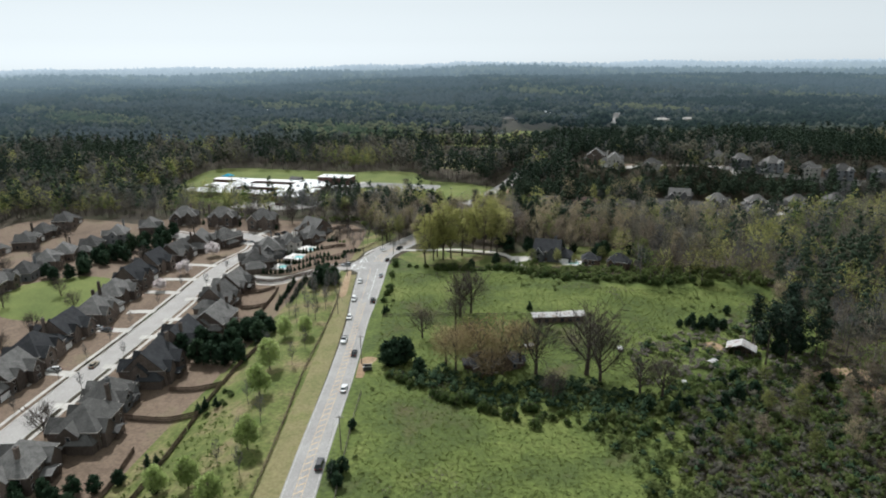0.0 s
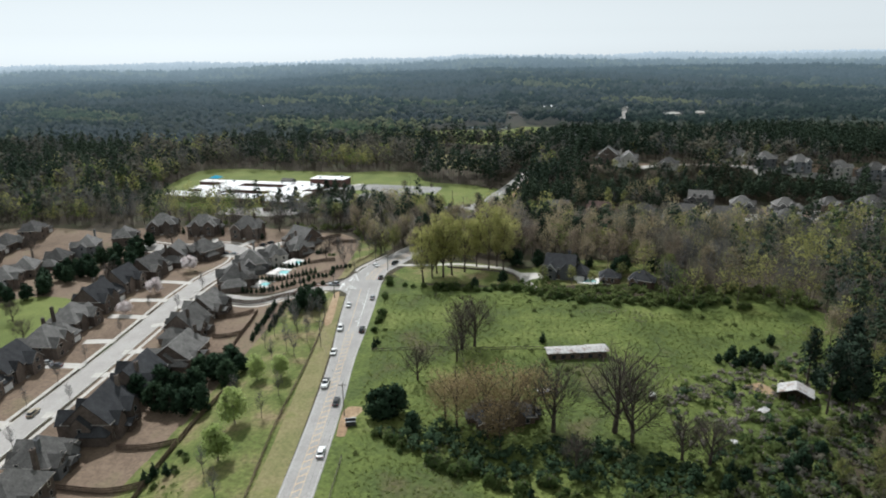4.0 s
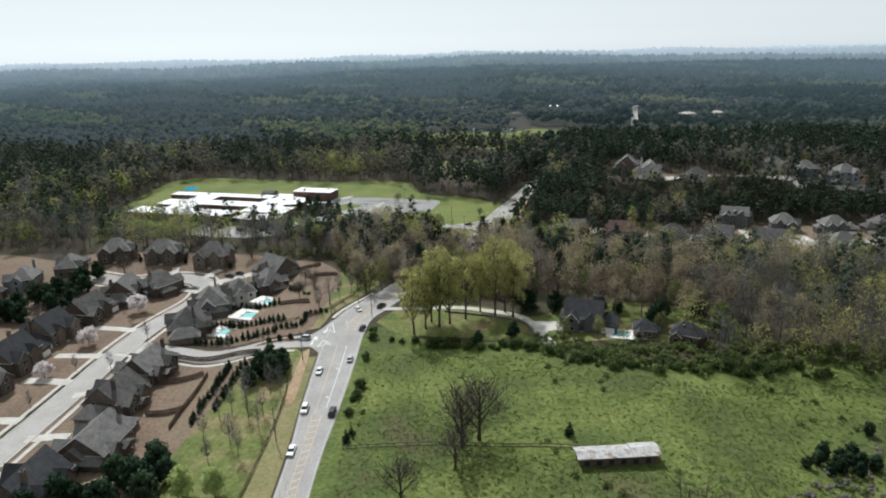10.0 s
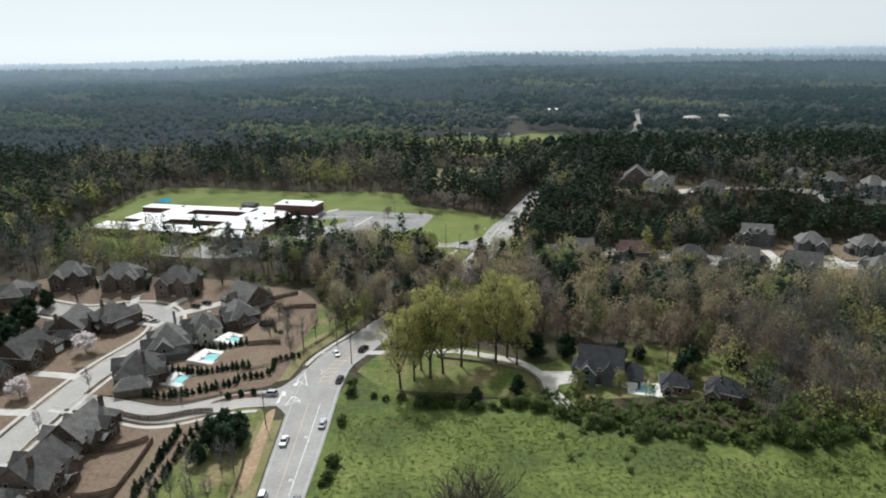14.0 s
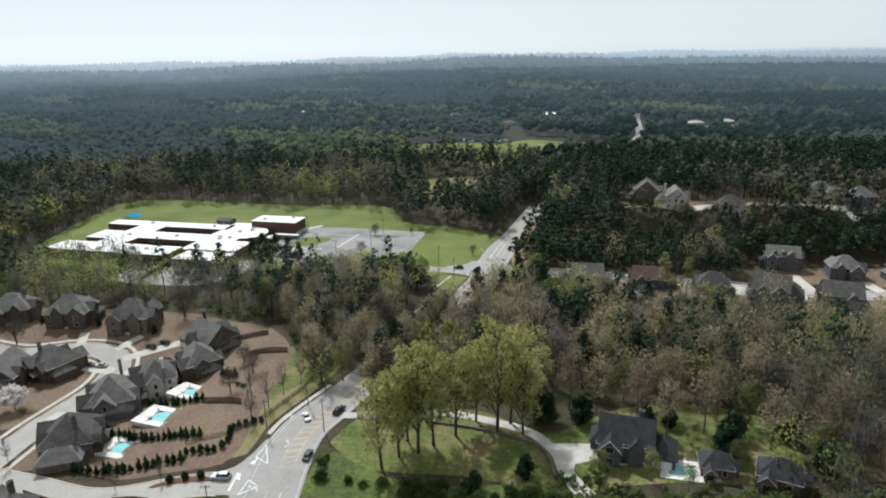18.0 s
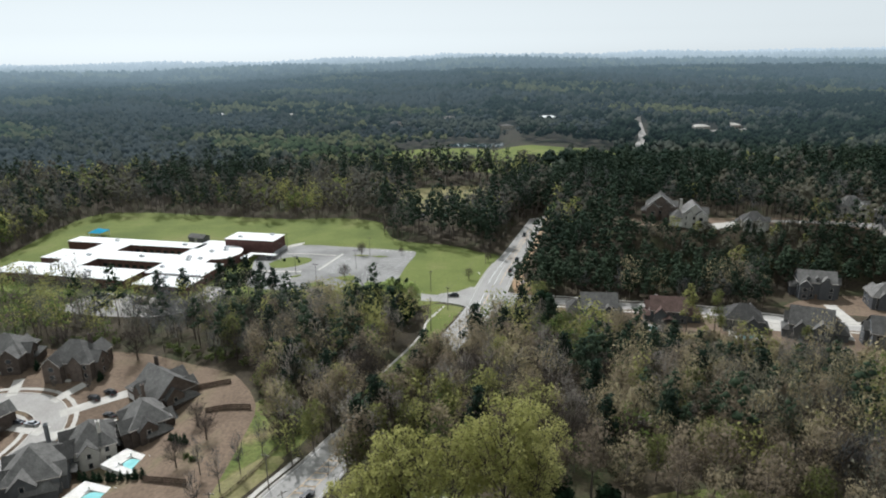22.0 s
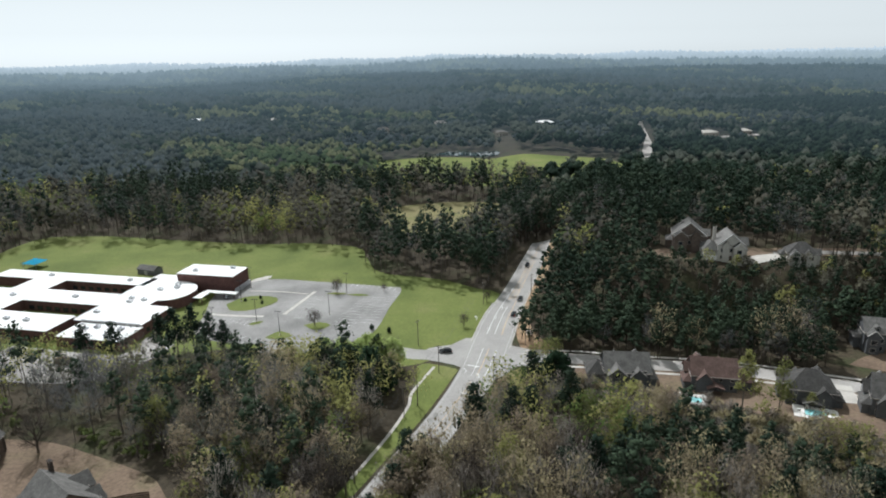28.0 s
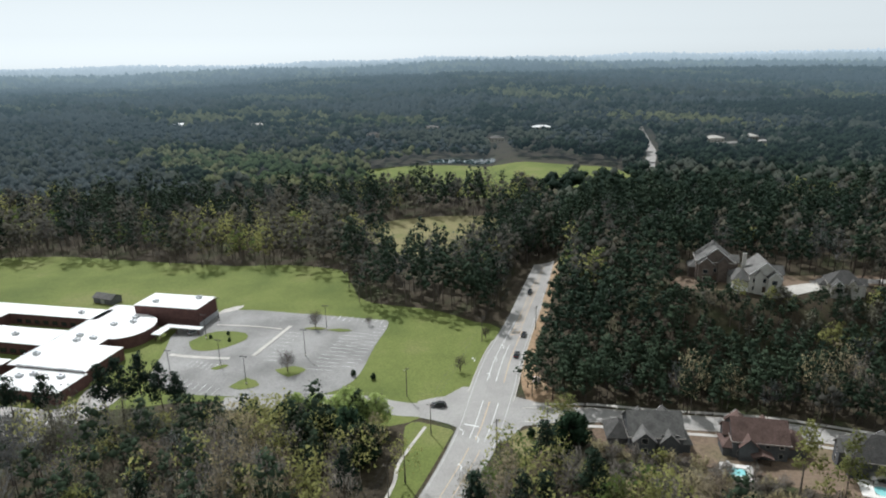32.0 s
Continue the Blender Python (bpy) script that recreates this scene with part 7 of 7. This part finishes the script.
for x, y, s in ((-24, 460, 1.5), (-7, 453, 1.6), (-14, 456, 1.6), (-2, 446, 1.6), (-18, 450, 1.4)):
    plant("dark", x, y, s, label="broad dark evergreen oak by the junction")
for x, y, s in ((-84, 478, 0.85), (-78, 476, 0.95), (-73, 480, 0.9), (-66, 477, 0.8), (-100, 476, 0.8), (-112, 478, 0.75), (-60, 474, 0.7)):
    plant("pine", x, y, s * 1.25, label="tall pine before the school front")
for k in range(3):
    plant("dark", -51.5 - 4 * k, 304.4 + 0.2 * k, 0.3, label="clipped round shrub in the street island")
for x, y, s in ((-188, 322, 0.8), (-192, 330, 0.85), (-196, 337, 0.8), (-178, 348, 0.8), (-188, 352, 0.8), (-172, 360, 0.8), (-180, 372, 0.85), (-205, 318, 0.7), (-198, 312, 0.7), (-170, 385, 0.8), (-176, 395, 0.8)):
    plant("dark", x, y, s * 1.4, group="dark evergreens between the two rows of houses")
for x, y, s in ((-186, 340, 1.1), (-184, 350, 1.2), (-187, 361, 1.2), (-185, 371, 1.3), (-181, 381, 1.2), (-176, 389, 1.2), (-192, 316, 1.0), (-190, 327, 1.1), (-171, 375, 1.2), (-166, 366, 1.1), (-193, 345, 1.1), (-195, 356, 1.1), (-172, 402, 1.1), (-163, 355, 1.0)):
    plant("dark", x, y, s, group="dark evergreens between the two rows of houses")
for x, y, s in ((-118, 168, 0.8), (-90, 330, 0.5), (-58, 350, 0.6), (-54, 362, 0.6), (-60, 372, 0.55), (-165, 270, 0.7), (-168, 245, 0.7), (-168, 225, 0.7), (-165, 340, 0.8), (-160, 405, 0.8), (-128, 428, 0.9), (-100, 424, 0.9), (-182, 290, 0.7), (-200, 275, 0.7), (-230, 350, 0.8), (-235, 390, 0.9), (-228, 320, 0.8)):
    plant("bare", x, y, s, label="leafless tree among the houses")
for x, y, s in ((-17, 466, 1.5), (-11, 463, 1.55), (-5, 463, 1.65), (1, 463.5, 1.5), (-23, 468, 1.35), (-8, 468, 1.5)):
    plant("pear", x, y, s, label="broad light green tree beside the school drive")
# trees crowding the road's inner side
for k, i in enumerate(range(int(8.8 * 12), int(11.0 * 12))):
    n_ = RR[i + 1] - RR[i]
    n_ = np.array([n_[1], -n_[0]]) / np.linalg.norm(n_)
    p_ = RR[i] + n_ * random.uniform(2.2, 5.5)
    plant(("mid", "lime", "mid", "mid", "pine")[k % 5], p_[0], p_[1], random.uniform(0.9, 1.2), group="trees crowding the roadside")
# nearest trees of the woods
w_x, w_y = scatter(-70, 110, 336, 432, 9.4, 0.42, 5)
for i, (x, y) in enumerate(zip(w_x, w_y)):
    plant(("mid", "mid", "lime", "pine", "bare", "mid")[int(random.random() * 6)], x, y, random.uniform(0.85, 1.15), group="edge of the woods")
# brush along the berm and the field's edges
for (xa, ya), (xb, yb), n, sp in (((-16, 184), (16, 163), 26, 3.0), ((16, 163), (60, 152), 30, 5.0), ((-20, 300), (34, 291), 26, 2.5), ((34, 290), (56, 277), 18, 3.0), ((56, 276), (125, 274), 38, 4.0), ((-22, 262), (-22, 318), 12, 1.2), ((70, 150), (125, 160), 34, 10.0), ((80, 180), (112, 188), 18, 7.0), ((-24, 262), (-23, 250), 4, 1.0)):
    for k in range(n):
        f = random.random()
        plant("shrub", xa + (xb - xa) * f + random.uniform(-sp, sp) * 0.6, ya + (yb - ya) * f + random.uniform(-sp, sp), random.uniform(0.5, 1.3), group="brush at the field's edge")


def scrub(name, label, leaf, poly, gap, h, r, n, size, seed, keep=1.0, drift=0.0):
    p = np.array(poly)
    g = np.random.default_rng(seed)
    xs, ys = np.meshgrid(np.arange(p[:, 0].min(), p[:, 0].max(), gap), np.arange(p[:, 1].min(), p[:, 1].max(), gap))
    x = xs.ravel() + g.uniform(-0.5, 0.5, xs.size) * gap
    y = ys.ravel() + g.uniform(-0.5, 0.5, xs.size) * gap
    k = inside(poly, x, y) & (g.uniform(0, 1, len(x)) < keep)
    if drift:
        k &= np.sin(x / 11 + seed) + np.sin(y / 9 + x / 23) + g.normal(0, 0.4, len(x)) > drift
    crowd(name, label, leaf, "bush", x[k], y[k], h, r, int(n * 1.6), size, seed, 0.4, 0, 0.7 if n > 20 else 0, 0.8 if "weed" in leaf else 0.4, 4)


FIELD = [(-23, 70), (-23, 292), (34, 287), (54, 273), (82, 266), (124, 272), (150, 255), (160, 200), (150, 120), (120, 70)]
ROUGH = [(60, 172), (66, 205), (92, 224), (120, 240), (138, 232), (132, 200), (112, 182), (84, 166)]
scrub("scrub", "brown dead weeds and brush round the barn", "leaf_ash", ROUGH, 2.4, 1.1, 1.5, 26, 0.15, 314, 0.5)
scrub("scrub", "green brush round the barn", "leaf_shrub", ROUGH, 3.6, 1.9, 1.6, 34, 0.22, 315, 0.3)
scrub("scrub", "dark bushes round the barn", "leaf_dark", ROUGH, 6.0, 2.8, 1.9, 44, 0.26, 316, 0.3)
scrub("field_weeds", "low tufts of green weeds over the field", "leaf_weed", FIELD, 1.35, 0.28, 0.7, 5, 0.17, 301, 0.85)
scrub("field_weeds", "fresh bright weeds in drifts over the field", "leaf_weed", FIELD, 2.0, 0.3, 0.9, 7, 0.17, 302, drift=0.1)
scrub("dead_brush", "brown dead brush in drifts over the field", "leaf_ash", FIELD, 3.2, 1.2, 2.0, 19, 0.13, 303, drift=1.45)
scrub("field_brush", "green brush in clumps over the field", "leaf_shrub", FIELD, 3.4, 1.3, 1.3, 24, 0.22, 312, 0.2, drift=1.3)
scrub("scrub", "tangled brown and green scrub", "leaf_bud", [(56, 70), (60, 150), (84, 176), (110, 196), (150, 205), (160, 150), (135, 70)], 2.8, 2.4, 1.8, 32, 0.22, 304, 0.55)
scrub("scrub", "tangled bright green scrub", "leaf_shrub", [(56, 100), (40, 156), (75, 180), (120, 190), (155, 190), (150, 130), (120, 80)], 3.0, 2.4, 1.8, 32, 0.26, 313, 0.75)
scrub("scrub", "tangled dark green scrub", "leaf_dark", [(56, 100), (40, 156), (75, 180), (120, 190), (155, 190), (150, 130), (120, 80)], 3.4, 2.4, 1.8, 32, 0.26, 305, 0.35)
# Real brush, thickened in dark leaf to hold the shade of the berm's trees.
scrub("scrub", "dark brush along the berm", "leaf_dark", [(-18, 186), (14, 166), (56, 156), (66, 166), (40, 180), (22, 178), (0, 190)], 2.6, 3.0, 1.9, 28, 0.3, 306, 0.9)
scrub("scrub", "leafy brush along the garden edge", "leaf_shrub", [(24, 296), (36, 291), (56, 279), (66, 282), (60, 290), (50, 294), (50, 302), (40, 298)], 2.4, 2.6, 1.6, 30, 0.3, 311, 0.75)
scrub("scrub", "green undergrowth by the woods", "leaf_shrub", [(56, 278), (84, 271), (124, 277), (155, 265), (150, 285), (100, 292), (60, 290)], 2.6, 3.0, 1.9, 34, 0.32, 307, 0.8)
scrub("scrub", "budding undergrowth behind the houses", "leaf_bud", [(40, 440), (62, 443), (100, 420), (140, 396), (178, 386), (170, 376), (120, 392), (60, 425), (36, 432)], 3.0, 3.4, 2.0, 34, 0.32, 308, 0.8)
scrub("slope_weeds", "bright weeds on the roadside slope", "leaf_green", [(-46, 100), (-46, 150), (-72, 180), (-84, 150), (-88, 100)], 2.0, 0.5, 0.8, 5, 0.26, 309, 0.7)
scrub("undergrowth", "leafy green undergrowth below the school woods", "leaf_shrub", [(-190, 441), (-104, 436), (-60, 411), (-48, 392), (-38, 368), (-30, 372), (-44, 402), (-72, 430), (-190, 452)], 3.4, 3.2, 2.0, 26, 0.34, 310, 0.6)
for kind_, pats in PAT.items():
    for i, p in enumerate(pats):
        if (kind_, i) not in _used:
            for o in (*p.children_recursive, p):
                bpy.data.objects.remove(o)
